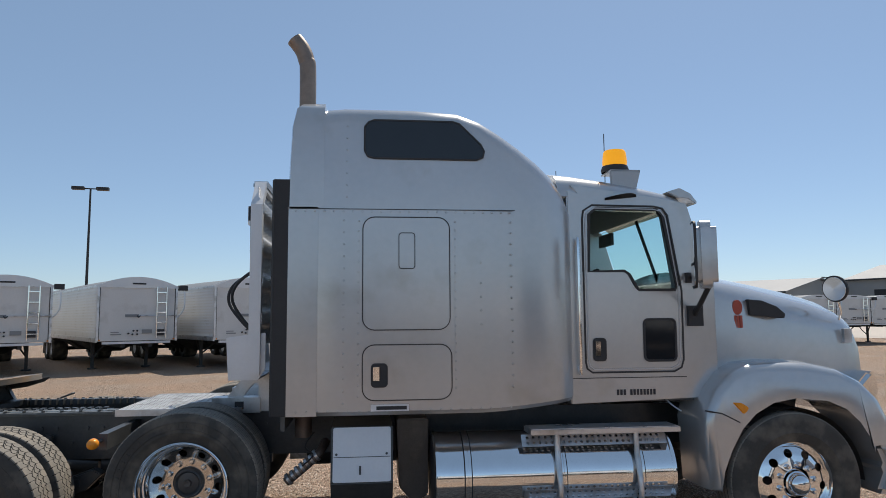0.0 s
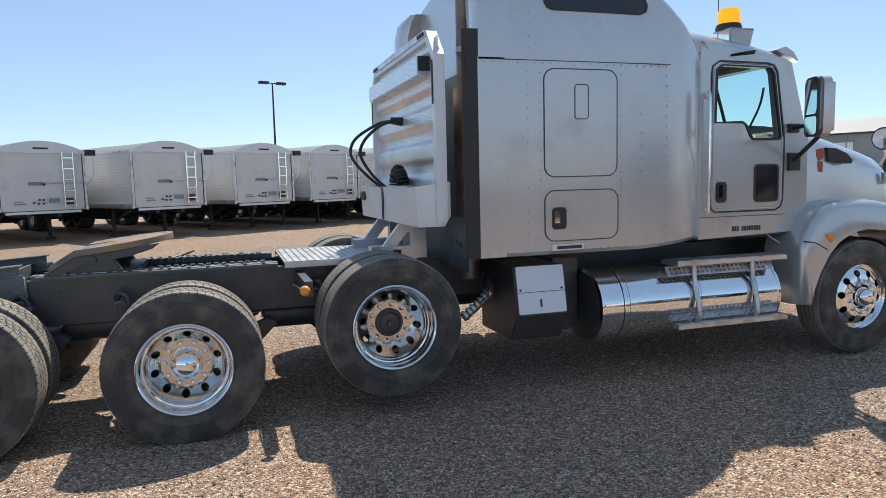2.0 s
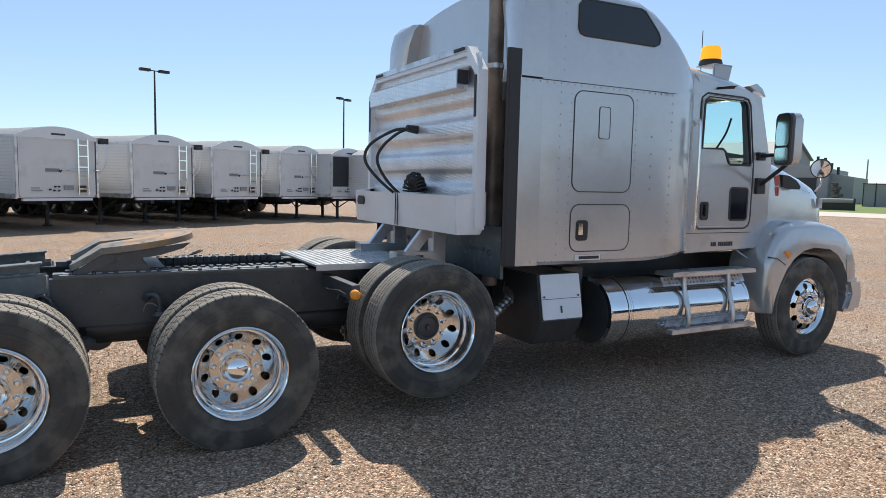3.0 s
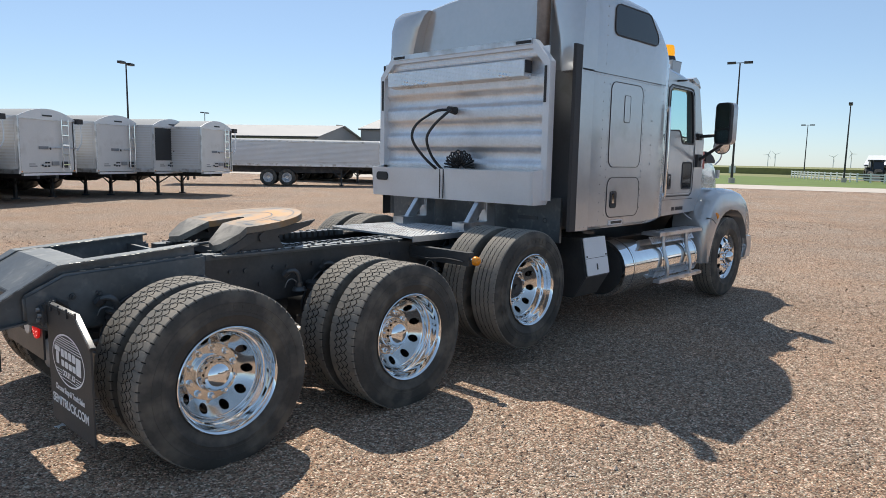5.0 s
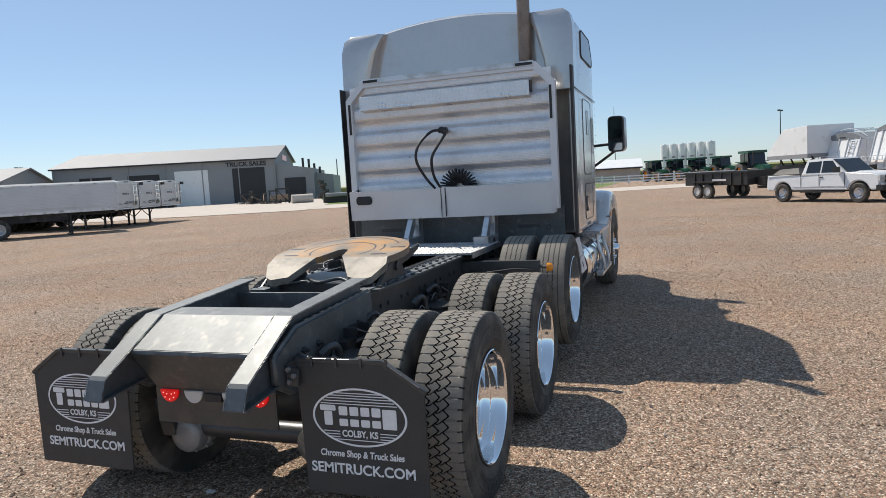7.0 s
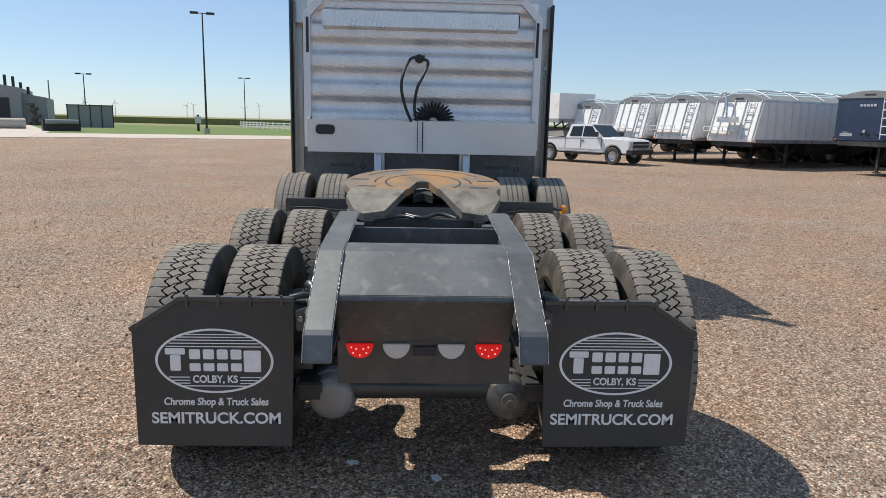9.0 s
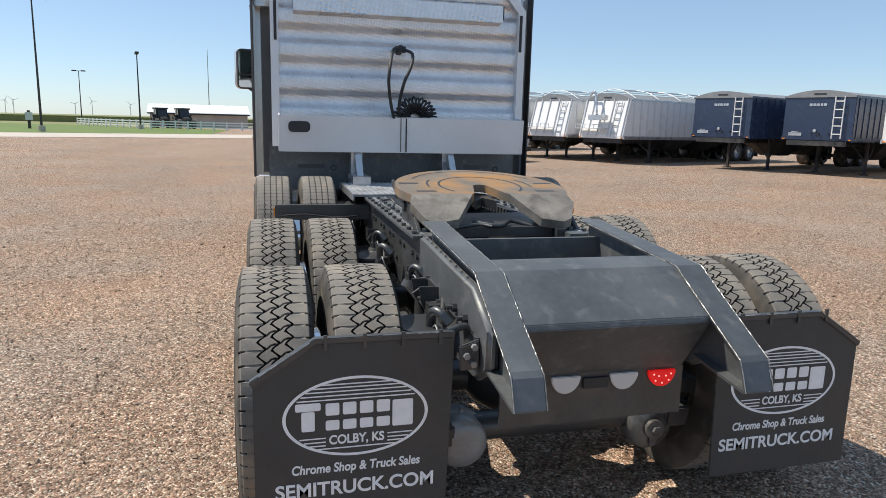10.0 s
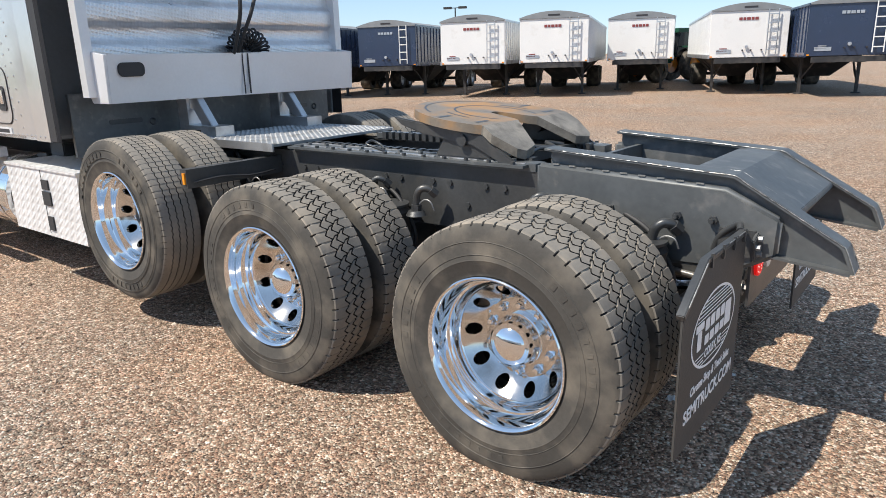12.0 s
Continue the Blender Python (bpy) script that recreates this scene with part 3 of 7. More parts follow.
def wheel(kind, at):
    """An axle end. kind: dual with a top-hat cap, dual with an open hub, or single steer wheel."""
    if kind == "steer":
        rim = lathe([(0.258, 0.11), (0.262, 0.02), (0.27, -0.05), (0.285, -0.09), (0.304, -0.118), (0.31, -0.122), (0.312, -0.118), (0.308, -0.10)], n=64)
        disc = plate_with_holes(0.285, 0.115, 0.032, 0.222, 10, 0.0)
        for v in disc.verts:
            v.co.y += -0.075 - 0.055 * max(0.0, 1 - ((math.hypot(v.co.x, v.co.z) - 0.115) / 0.17) ** 2)
        merge(rim, disc)
        w = part("wheel", rim, CHROME, truck, "polished ten-hole steel wheel", smooth=35, at=at)
        link("tyre", STEER_TYRE, w)
        part("hub", lathe([(0.001, -0.215), (0.03, -0.213), (0.062, -0.20), (0.078, -0.175), (0.082, -0.14), (0.092, -0.135), (0.096, -0.11), (0.12, -0.10), (0.12, -0.07)], n=32), CHROME, w, "chrome hub cover", smooth=40)
        depth, ring = -0.128, 0.143
    else:
        rim = lathe([(0.302, -0.10), (0.311, -0.128), (0.311, -0.140), (0.306, -0.144), (0.299, -0.139), (0.293, -0.126), (0.285, -0.09), (0.280, -0.058), (0.276, -0.052), (0.268, -0.050), (0.264, -0.044), (0.258, -0.022), (0.254, -0.006), (0.248, 0.004), (0.240, 0.012)], n=96)
        merge(rim, lathe([(0.29, 0.43), (0.26, 0.40), (0.25, 0.25), (0.25, 0.11)], n=32))
        w = part("wheel", rim, CHROME, truck, "deep-dish polished dual wheel", smooth=35, at=at)
        part("disc", dished_disc(0.10, 0.168, 0.246, 0.2085, 0.0265, 10, 0.078, 0.004), DISC_ALLOY, w, "polished disc with ten hand holes", smooth=35)
        tyre = DRIVE_TYRE if kind == "drive" else RIB_TYRE
        outer = link("tyre", tyre, w)
        link("sidewall_band", SIDEWALL_MARKS, outer)
        link("tyre", tyre, w, pose(0, 0.345, 0, 0, 3.1))
        if kind == "drive":
            part("hub_cap", lathe([(0.001, -0.056), (0.025, -0.054), (0.050, -0.047), (0.072, -0.035), (0.088, -0.018), (0.095, 0.0), (0.098, 0.025), (0.099, 0.05), (0.102, 0.054), (0.108, 0.058), (0.108, 0.085)], n=64), CHROME, w, "chrome top-hat hub cap", smooth=40)
        else:
            part("hub", lathe([(0.001, 0.03), (0.022, 0.028), (0.026, 0.045), (0.07, 0.05), (0.083, 0.032), (0.09, 0.036), (0.096, 0.066), (0.108, 0.074), (0.108, 0.10)], n=40), BLACK, w, "open black hub", smooth=40)
        depth, ring = 0.078, 0.143
    part("brake_drum", lathe([(0.2, 0.13 if kind != "steer" else 0.02), (0.205, 0.2), (0.205, 0.38), (0.06, 0.40)], n=28), BLACK, w, smooth=40)
    first = None
    for k in range(10):
        a = 2 * math.pi * k / 10
        m = pose(ring * math.cos(a), depth, ring * math.sin(a))
        if first is None:
            first = part("lug_nut", nut_bm(), CHROME, w, smooth=40, at=m)
        else:
            link("lug_nut", first.data, w, m)
    return w


AXLES = [(0.045, 0.493, "drive", 1.148, 1.148), (1.434, 0.502, "drive", 1.175, 1.142), (2.87, 0.66, "lift", 1.18, 1.125), (7.33, 0.54, "steer", 1.13, 1.13)]
for ax, az, kind, right_y, left_y in AXLES:
    for s, ay in ((-1, right_y), (1, left_y)):
        wheel(kind, pose(ax, s * ay, az, 0, 17 * s + ax * 40, 0 if s < 0 else 180))
    if kind != "steer":
        bm = cyl((ax, -0.75, az), (ax, 0.75, az), 0.075, n=20)
        if kind == "drive":
            bm = lathe([(0.02, -0.3), (0.12, -0.22), (0.19, -0.1), (0.2, 0.0), (0.19, 0.1), (0.12, 0.22), (0.02, 0.3)], n=24, bm=None)
            bmesh.ops.translate(bm, verts=bm.verts, vec=(ax, 0.05, az))
            cyl((ax, -0.75, az), (ax, 0.75, az), 0.075, n=20, bm=bm)
            cyl((ax + 0.1, 0.05, az + 0.02), (ax + 0.42, 0.05, az + 0.06), 0.13, 0.06, n=20, bm=bm)
        part("axle", bm, BLACK, truck, smooth=40)
    else:
        part("axle", box(ax - 0.06, ax + 0.06, -0.9, 0.9, az - 0.1, az + 0.02, 0.015), BLACK, truck)

# chassis rails and cross members
for s in (-1, 1):
    bm = prism([(0.20, 0.72), (7.9, 0.72), (7.9, 1.035), (0.20, 1.035)], "y", s * 0.425, s * 0.40)
    box(0.20, 7.9, min(s * 0.34, s * 0.425), max(s * 0.34, s * 0.425), 1.035, 1.047, 0, bm)
    box(0.20, 7.9, min(s * 0.34, s * 0.425), max(s * 0.34, s * 0.425), 0.708, 0.72, 0, bm)
    part("frame_rail", bm, BLACK, truck)
for x in (0.75, 1.95, 2.6, 3.2, 4.2, 5.2):
    part("cross_member", box(x - 0.05, x + 0.05, -0.40, 0.40, 0.76, 0.93, 0.01), BLACK, truck)
rail_bolt = None
for s in (-1, 1):
    for k in range(30):
        x, z = 0.42 + 0.115 * k, 0.95 if k % 3 else 0.84
        m = pose(x, s * 0.425, z)
        if rail_bolt is None:
            rail_bolt = part("rail_bolt", cyl((0, -0.012, 0), (0, 0.012, 0), 0.016, n=6), BLACK, truck, at=m)
        else:
            link("rail_bolt", rail_bolt.data, truck, m)
part("drive_shaft", cyl((0.42, 0.05, 0.58), (3.4, 0.05, 0.72), 0.05, n=16), BLACK, truck, smooth=40)

glint_jitter = random.Random(5)

# raised tail of the frame: side webs, sloping caps, prongs
for s in (-1, 1):
    web = [(0.34, 0.72), (0.34, 1.10), (-0.53, 1.058), (-0.748, 0.952), (-0.742, 0.80), (-0.60, 0.72), (-0.3, 0.71), (0.1, 0.71)]
    part("tail_web", bevel(prism(web, "y", s * 0.462, s * 0.418), 0.016, 3), BLACK_PLATE, truck, smooth=50)
    spine = [(0.30, 1.17), (-0.56, 1.112), (-0.955, 0.885), (-0.972, 0.868), (-1.010, 0.775), (-0.996, 0.772), (-0.958, 0.860), (-0.945, 0.872), (-0.555, 1.096), (0.30, 1.156)]
    part("tail_cap", prism(spine, "y", s * 0.352, s * 0.458, 0.003), BLACK_PLATE, truck, "scuffed black steel cap with welded edges")
    # pale thread along each cap edge stands in for its sunlit glint
    for edge in (0.4592, 0.3508):
        glint_line = tube([(0.28 - 0.84 * k / 12, s * edge, 1.1665 - 0.0568 * k / 12) for k in range(13)] + [(-0.56 - 0.395 * k / 8, s * edge, 1.1095 - 0.227 * k / 8) for k in range(1, 9)] + [(-0.9735, s * edge, 0.866), (-1.0105, s * edge, 0.776)], 0.002, n=5)
        for v in glint_line.verts:
            v.co.z -= 0.0022 * glint_jitter.random()
        part("chipped_edge", glint_line, GLINT_AND_BEAD, truck, "pale line added for the sun's glint on the cap's edge")
    fin = [(0.285, 1.158), (-0.555, 1.098), (-0.945, 0.880), (-0.96, 0.862), (-0.992, 0.775), (-0.70, 0.80), (-0.52, 0.86), (0.285, 1.0)]
    part("tail_fin", prism(fin, "y", s * 0.398, s * 0.412), BLACK_PLATE, truck)
    part("tail_gusset", prism([(-0.992, 0.764), (-0.70, 0.796), (-0.70, 0.806), (-0.992, 0.774)], "y", s * 0.356, s * 0.456), BLACK_PLATE, truck)
    bead = None
    for k in range(9):
        m = pose(0.24 - k * 0.083, s * 0.447, 1.097 - k * 0.0040)
        if bead is None:
            bead = part("weld_bead", box(-0.016, 0.016, -0.003, 0.003, -0.003, 0.003, 0.002), GLINT_AND_BEAD, truck, at=m)
        else:
            link("weld_bead", bead.data, truck, m)
    for x, z in ((0.12, 0.93), (-0.093, 0.872), (-0.346, 0.925), (-0.493, 0.923), (0.22, 0.86)):
        bm = cyl((x, s * 0.462, z), (x, s * 0.480, z), 0.019, n=6)
        cyl((x, s * 0.478, z), (x, s * 0.502, z), 0.010, n=8, bm=bm)
        part("bolt", bm, BLACK, truck)
apron = [(-0.40, 1.118), (-0.545, 1.108), (-0.785, 0.975), (-0.79, 0.955), (-0.635, 0.735), (-0.618, 0.735), (-0.765, 0.95), (-0.765, 0.968), (-0.54, 1.092), (-0.40, 1.102)]
part("tail_plate", prism(apron, "y", -0.36, 0.36, 0.003), BLACK_PLATE, truck, "worn folded black cross plate")
part("tail_cross_member", box(-0.40, -0.36, -0.40, 0.40, 1.03, 1.112, 0.004), BLACK_PLATE, truck)
part("tail_cross_member", box(0.165, 0.19, -0.41, 0.41, 1.0, 1.10, 0.004), BLACK_PLATE, truck)
panel = part("light_panel", box(-0.632, -0.62, -0.37, 0.37, 0.545, 0.735, 0.003), BLACK, truck, "black light bar plate")


def half_round(r, n=18):
    return [(r * math.cos(math.pi + math.pi * k / n) , r * math.sin(math.pi + math.pi * k / n)) for k in range(n + 1)]


for y, mat, name, text in ((0.275, LIT_RED, "tail_light", "red LED stop lamp"), (0.12, LENS_WHITE, "reversing_light", "clear reversing lamp"), (-0.115, LENS_WHITE, "reversing_light", "clear reversing lamp"), (-0.275, LIT_RED, "tail_light", "red LED stop lamp")):
    pts = [(y + p[0], 0.726 + p[1] * 1.12) for p in half_round(0.058)]
    part(name, prism(pts, "x", -0.646, -0.63, 0.003), mat, panel, text)
    if mat is LIT_RED:
        bm = None
        for dy, dz in ((0, -0.05), (-0.028, -0.04), (0.028, -0.04), (-0.015, -0.022), (0.015, -0.022), (-0.036, -0.015), (0.036, -0.015)):
            bm = cyl((-0.646, y + dy, 0.726 + dz), (-0.6475, y + dy, 0.726 + dz), 0.0035, n=8, bm=bm)
        part("led", bm, LIT_LED, panel)
part("plate_lamp", box(-0.645, -0.63, -0.05, 0.05, 0.675, 0.715, 0.005), RUBBER_BLACK, panel)

# mud flaps on bent bars
for s in (-1, 1):
    inner, outer, centre = (0.548, 1.225, 0.886) if s > 0 else (0.507, 1.168, 0.830)
    out = [(s * inner, 0.905), (s * (outer - 0.205), 0.905), (s * outer, 0.775), (s * outer, 0.262), (s * (inner + 0.02), 0.256)]
    flap = part("mud_flap", prism(out, "x", -0.645, -0.635, 0.002), FLAP, truck, "black rubber mud flap with white dealer print")
    bm = tube([(-0.50, s * 0.455, 0.80), (-0.53, s * 0.47, 0.87), (-0.60, s * 0.50, 0.925), (-0.625, s * 0.57, 0.918)], 0.014)
    bm = prism([(s * inner, 0.925), (s * (outer - 0.20), 0.925), (s * (outer + 0.012), 0.788), (s * (outer + 0.002), 0.768), (s * (outer - 0.205), 0.905), (s * inner, 0.905)], "x", -0.651, -0.621, 0.003, bm)
    part("flap_bar", bm, BLACK, truck, smooth=40)
    hanger = part("flap_bracket", prism([(s * 0.468, 0.79), (s * 0.535, 0.79), (s * 0.54, 0.875), (s * 0.468, 0.90)], "x", -0.675, -0.66, 0.004), BLACK, truck, "bolted hanger plate of the flap bar")
    part("hanger_web", box(-0.66, -0.52, *sorted((s * 0.464, s * 0.478)), 0.79, 0.90, 0.003), BLACK, hanger)
    for y, z in ((0.488, 0.875), (0.515, 0.845), (0.49, 0.815)):
        part("bolt", cyl((-0.664, s * y, z), (-0.692, s * y, z), 0.012, n=6), CHAMBER_GREY, hanger)
    # thin pale threads draw the highlight on the flap bar's edge
    for y0, z0, y1, z1 in ((0.60, 0.9265, 0.68, 0.9265), (0.71, 0.9265, 0.80, 0.9265), (outer - 0.185, 0.914, outer - 0.02, 0.808)):
        part("worn_edge", tube([(-0.6525, s * y0, z0), (-0.6525, s * y1, z1)], 0.0020, n=5), GLINT_AND_BEAD, flap)
    for k in range(4):
        y = s * (0.6 + 0.13 * k)
        part("clip", box(-0.655, -0.647, y - 0.006, y + 0.006, 0.885, 0.935, 0.002), BLACK, flap)
    face = Matrix(((0, 0, -1, -0.6465), (-1, 0, 0, s * centre), (0, 1, 0, 0.0), (0, 0, 0, 1)))

    def on_flap(x, z):
        return face @ pose(x, z, 0)

    cz, ea, eb = 0.645, 0.247, 0.143
    b = bmesh.new()
    n = 64
    rings = []
    for k in (1.0, 0.955):
        rings.append([b.verts.new((ea * k * math.cos(2 * math.pi * i / n), (eb * k - (0.003 if k < 1 else 0)) * math.sin(2 * math.pi * i / n), 0)) for i in range(n)])
    for i in range(n):
        b.faces.new((rings[0][i], rings[0][(i + 1) % n], rings[1][(i + 1) % n], rings[1][i]))
    part("oval", b, WHITE_PRINT, flap, at=on_flap(0, cz))
    for sign, zs in ((1, (0.064, 0.078, 0.092, 0.105, 0.117)), (-1, (0.072, 0.086, 0.099, 0.111))):
        b = None
        for z in zs:
            wide = ea * 0.93 * math.sqrt(max(1 - (z / eb) ** 2, 0)) * 0.97
            if sign > 0:
                b = box(-wide, wide, z - 0.0022, z + 0.0022, 0, 0.0006, 0, b)
            elif z < 0.1:
                b = box(-wide, -0.105, -z - 0.0022, -z + 0.0022, 0, 0.0006, 0, b)
                b = box(0.105, wide, -z - 0.0022, -z + 0.0022, 0, 0.0006, 0, b)
            else:
                b = box(-wide, wide, -z - 0.0022, -z + 0.0022, 0, 0.0006, 0, b)
        part("stripe", b, WHITE_PRINT, flap, at=on_flap(0, cz))
    # the dealer's mark, as plain shapes: two tall ones and two rows of small ones between them
    marks = [(-0.163, 0.042, 0.084, 0.028), (-0.163, -0.009, 0.044, 0.070), (0.158, 0.0, 0.072, 0.096)]
    marks += [(-0.082 + 0.0575 * k, 0.030, 0.046, 0.044) for k in range(4)]
    marks += [(-0.082 + 0.0575 * k, -0.027, 0.046, 0.036) for k in range(4)]
    for mx, mz, mw, mh in marks:
        part("mark", prism(rounded(mx - mw / 2, mx + mw / 2, mz - mh / 2, mz + mh / 2, 0.006, 3), "z", 0, 0.0006), WHITE_PRINT, flap, at=on_flap(0, cz))
    lettering("COLBY, KS", 0.045, WHITE_PRINT, "print", flap, on_flap(0, cz - 0.082), width=0.188, depth=0.0006, bold=0.0013)
    lettering("Chrome Shop & Truck Sales", 0.046, WHITE_PRINT, "print", flap, on_flap(0, 0.462), width=0.44, depth=0.0006, shear=0.12, bold=0.0012)
    lettering("SEMITRUCK.COM", 0.070, WHITE_PRINT, "print", flap, on_flap(0, 0.386), width=0.545, depth=0.0006, bold=0.0016)

# brake chambers, air springs, hoses behind the axles
for ax in (0.0, 1.434, 2.87):
    z = 0.507 if ax < 2 else 0.655
    for s in (-1, 1):
        bm = lathe([(0.001, -0.10), (0.045, -0.10), (0.083, -0.09), (0.093, -0.075), (0.096, -0.02), (0.106, -0.01), (0.106, 0.015), (0.095, 0.02), (0.09, 0.09), (0.06, 0.12), (0.001, 0.125)], n=28, axis="x")
        bmesh.ops.scale(bm, verts=bm.verts, vec=(1.0, 1.13, 1.13))
        bmesh.ops.translate(bm, verts=bm.verts, vec=(ax - 0.30, s * (0.43 if s > 0 else 0.41), z - 0.14))
        for k in range(8):
            a = 2 * math.pi * k / 8
            cyl((ax - 0.325, s * 0.42 + 0.115 * math.cos(a), z - 0.14 + 0.115 * math.sin(a)), (ax - 0.275, s * 0.42 + 0.115 * math.cos(a), z - 0.14 + 0.115 * math.sin(a)), 0.009, n=6, bm=bm)
        cyl((ax - 0.17, s * 0.44, z - 0.13), (ax - 0.02, s * 0.46, z - 0.12), 0.02, n=10, bm=bm)
        if s < 0:
            cyl((ax - 0.40, -0.41, z - 0.14), (ax - 0.425, -0.41, z - 0.14), 0.042, n=14, bm=bm)
            cyl((ax - 0.42, -0.41, z - 0.14), (ax - 0.445, -0.41, z - 0.14), 0.020, n=6, bm=bm)
            box(ax - 0.412, ax - 0.398, -0.425, -0.395, z - 0.215, z - 0.17, 0.003, bm)
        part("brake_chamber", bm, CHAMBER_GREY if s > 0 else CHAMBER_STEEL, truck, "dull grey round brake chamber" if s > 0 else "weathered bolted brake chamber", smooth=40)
        bm = lathe([(0.001, 0.0), (0.10, 0.0), (0.125, 0.03), (0.13, 0.09), (0.12, 0.15), (0.128, 0.18), (0.11, 0.21), (0.001, 0.215)], n=24, axis="z")
        bmesh.ops.translate(bm, verts=bm.verts, vec=(ax - 0.22, s * 0.57, z + 0.10))
        part("air_spring", bm, RUBBER_BLACK, truck, "black rubber air bag", smooth=40)
        part("spring_arm", box(ax - 0.42, ax + 0.5, s * 0.55 - 0.04, s * 0.55 + 0.04, z + 0.02, z + 0.08, 0.01), BLACK, truck)
        part("spring_plate", cyl((ax - 0.22, s * 0.57, z + 0.312), (ax - 0.22, s * 0.57, z + 0.324), 0.125, n=24), BLACK, truck, smooth=30)
        for dx, dy, z0, h, r in (((-0.29, 0.545, 0.80, 0.085, 0.021), (0.33, 0.50, 0.88, 0.05, 0.016)) if ax < 1 else ((-0.43, 0.545, 0.81, 0.10, 0.019), (-0.08, 0.52, 0.85, 0.08, 0.017))):
            px, py = ax + dx, s * dy
            bend = [(px + 0.02, py, z0), (px + 0.015, py, z0 + h * 0.6), (px, py, z0 + h), (px - 0.025, py - s * 0.01, z0 + h + 0.018), (px - 0.055, py - s * 0.03, z0 + h + 0.01), (px - 0.075, py - s * 0.055, z0 + h - 0.02)]
            elbow = part("air_elbow", tube(bend, r, n=10), BLACK, truck, smooth=50)
            part("fitting_nut", cyl((px + 0.02, py, z0 - 0.005), (px + 0.018, py, z0 + 0.028), r * 1.5, n=6), BLACK, elbow)
            part("fitting_nut", cyl(bend[-2], bend[-1], r * 1.4, n=6), BLACK, elbow)
            part("casting", cyl((px + 0.02, py, z0 - 0.03), (px + 0.02, py, z0 - 0.004), r * 3.0, r * 2.2, n=12), BLACK, elbow, smooth=40)
            part("clip_wire", tube([(px + 0.03, py, z0 + 0.005), (px - 0.03, py - s * 0.005, z0 + h * 0.55), (px - 0.075, py - s * 0.005, z0 + h * 0.5), (px - 0.09, py - s * 0.02, z0)], 0.004, n=5), CHAMBER_GREY, elbow)
        part("valve_block", box(ax - 0.14, ax - 0.05, *sorted((s * 0.455, s * 0.52)), z + 0.30, z + 0.37, 0.008), BLACK, truck)
        part("air_hose", tube([(ax - 0.30, s * 0.48, z), (ax - 0.36, s * 0.50, z + 0.15), (ax - 0.25, s * 0.49, z + 0.33), (ax - 0.1, s * 0.45, z + 0.40)], 0.011, n=8), RUBBER_BLACK, truck, smooth=50)
        part("shock", cyl((ax + 0.12, s * 0.50, z - 0.05), (ax + 0.22, s * 0.47, z + 0.40), 0.033, n=14), BLACK, truck, smooth=40)
        hold = part("shock_bracket", box(ax - 0.06, ax + 0.12, *sorted((s * 0.462, s * 0.472)), z + 0.18, z + 0.43, 0.003), BLACK, truck, "open cast bracket on the frame")
        for x in (ax - 0.055, ax + 0.105):
            part("bracket_cheek", prism([(s * 0.47, z + 0.43), (s * 0.545, z + 0.43), (s * 0.535, z + 0.36), (s * 0.49, z + 0.27), (s * 0.47, z + 0.20)], "x", x, x + 0.014, 0.002), BLACK, hold)
        part("bracket_rib", tube([(ax - 0.05, s * 0.54, z + 0.425), (ax + 0.11, s * 0.54, z + 0.36)], 0.005, n=6), CHAMBER_GREY, hold)
        part("bracket_pin", cyl((ax - 0.05, s * 0.51, z + 0.34), (ax + 0.11, s * 0.51, z + 0.34), 0.014, n=8), BLACK, hold)
part("air_tank", cyl((0.62, -0.28, 0.62), (0.62, 0.28, 0.62), 0.12, n=24), BLACK, truck, smooth=40)
for s in (-1, 1):
    bm = box(2.255, 2.315, min(s * 0.43, s * 1.12), max(s * 0.43, s * 1.12), 0.90, 1.01, 0.006)
    bar = part("lamp_bar", bm, BLACK, truck, "black cross bar with amber marker")
    part("wire", tube([(2.235, s * 0.50, 0.93), (2.215, s * 0.7, 0.925), (2.225, s * 0.9, 0.945), (2.235, s * 1.08, 0.935)], 0.006, n=6), RUBBER_BLACK, bar)
    if s > 0:
        part("marker_lamp", box(2.265, 2.285, 1.09, 1.13, 0.925, 0.99, 0.006), LENS_AMBER, bar, "flat amber reflector lamp")
        continue
    part("lamp_stalk", tube([(2.28, -1.11, 0.97), (2.26, -1.15, 0.955), (2.25, -1.195, 0.955)], 0.012, n=8), BLACK, bar)
    part("marker_lamp", lathe([(0.001, -0.05), (0.02, -0.048), (0.034, -0.035), (0.038, -0.01), (0.038, 0.0)], n=20), LENS_AMBER, bar, "round amber marker lamp", smooth=50, at=pose(2.25, s * 1.19, 0.955, 0, 0, 0 if s < 0 else 180))

# slide rails and fifth wheel
for s in (-1, 1):
    y0, y1 = sorted((s * 0.43, s * 0.335))
    part("slide_rail", box(0.36, 2.12, y0, y1, 1.047, 1.085, 0.005), BLACK_PLATE, truck)
    tooth = part("locking_tooth", box(-0.017, 0.017, -0.03, 0.022, 1.05, 1.098, 0.003), BLACK, truck, at=pose(0.45, s * 0.315, 0))
    for k in range(1, 27):
        link("locking_tooth", tooth.data, truck, pose(0.45 + k * 0.06, s * 0.315, 0))
    part("rail_flange", box(0.40, 2.12, *sorted((s * 0.432, s * 0.482)), 1.066, 1.080, 0.003), BLACK_PLATE, truck)
    for k in range(12):
        x = 0.47 + 0.14 * k
        part("flange_bolt", cyl((x, s * 0.460, 1.080), (x, s * 0.460, 1.094), 0.013, n=6), BLACK, truck)
    for k in range(11):
        x = 0.5 + 0.15 * k
        part("rail_bolt", cyl((x, s * 0.40, 1.085), (x, s * 0.40, 1.101), 0.014, n=6), BLACK_PLATE, truck)
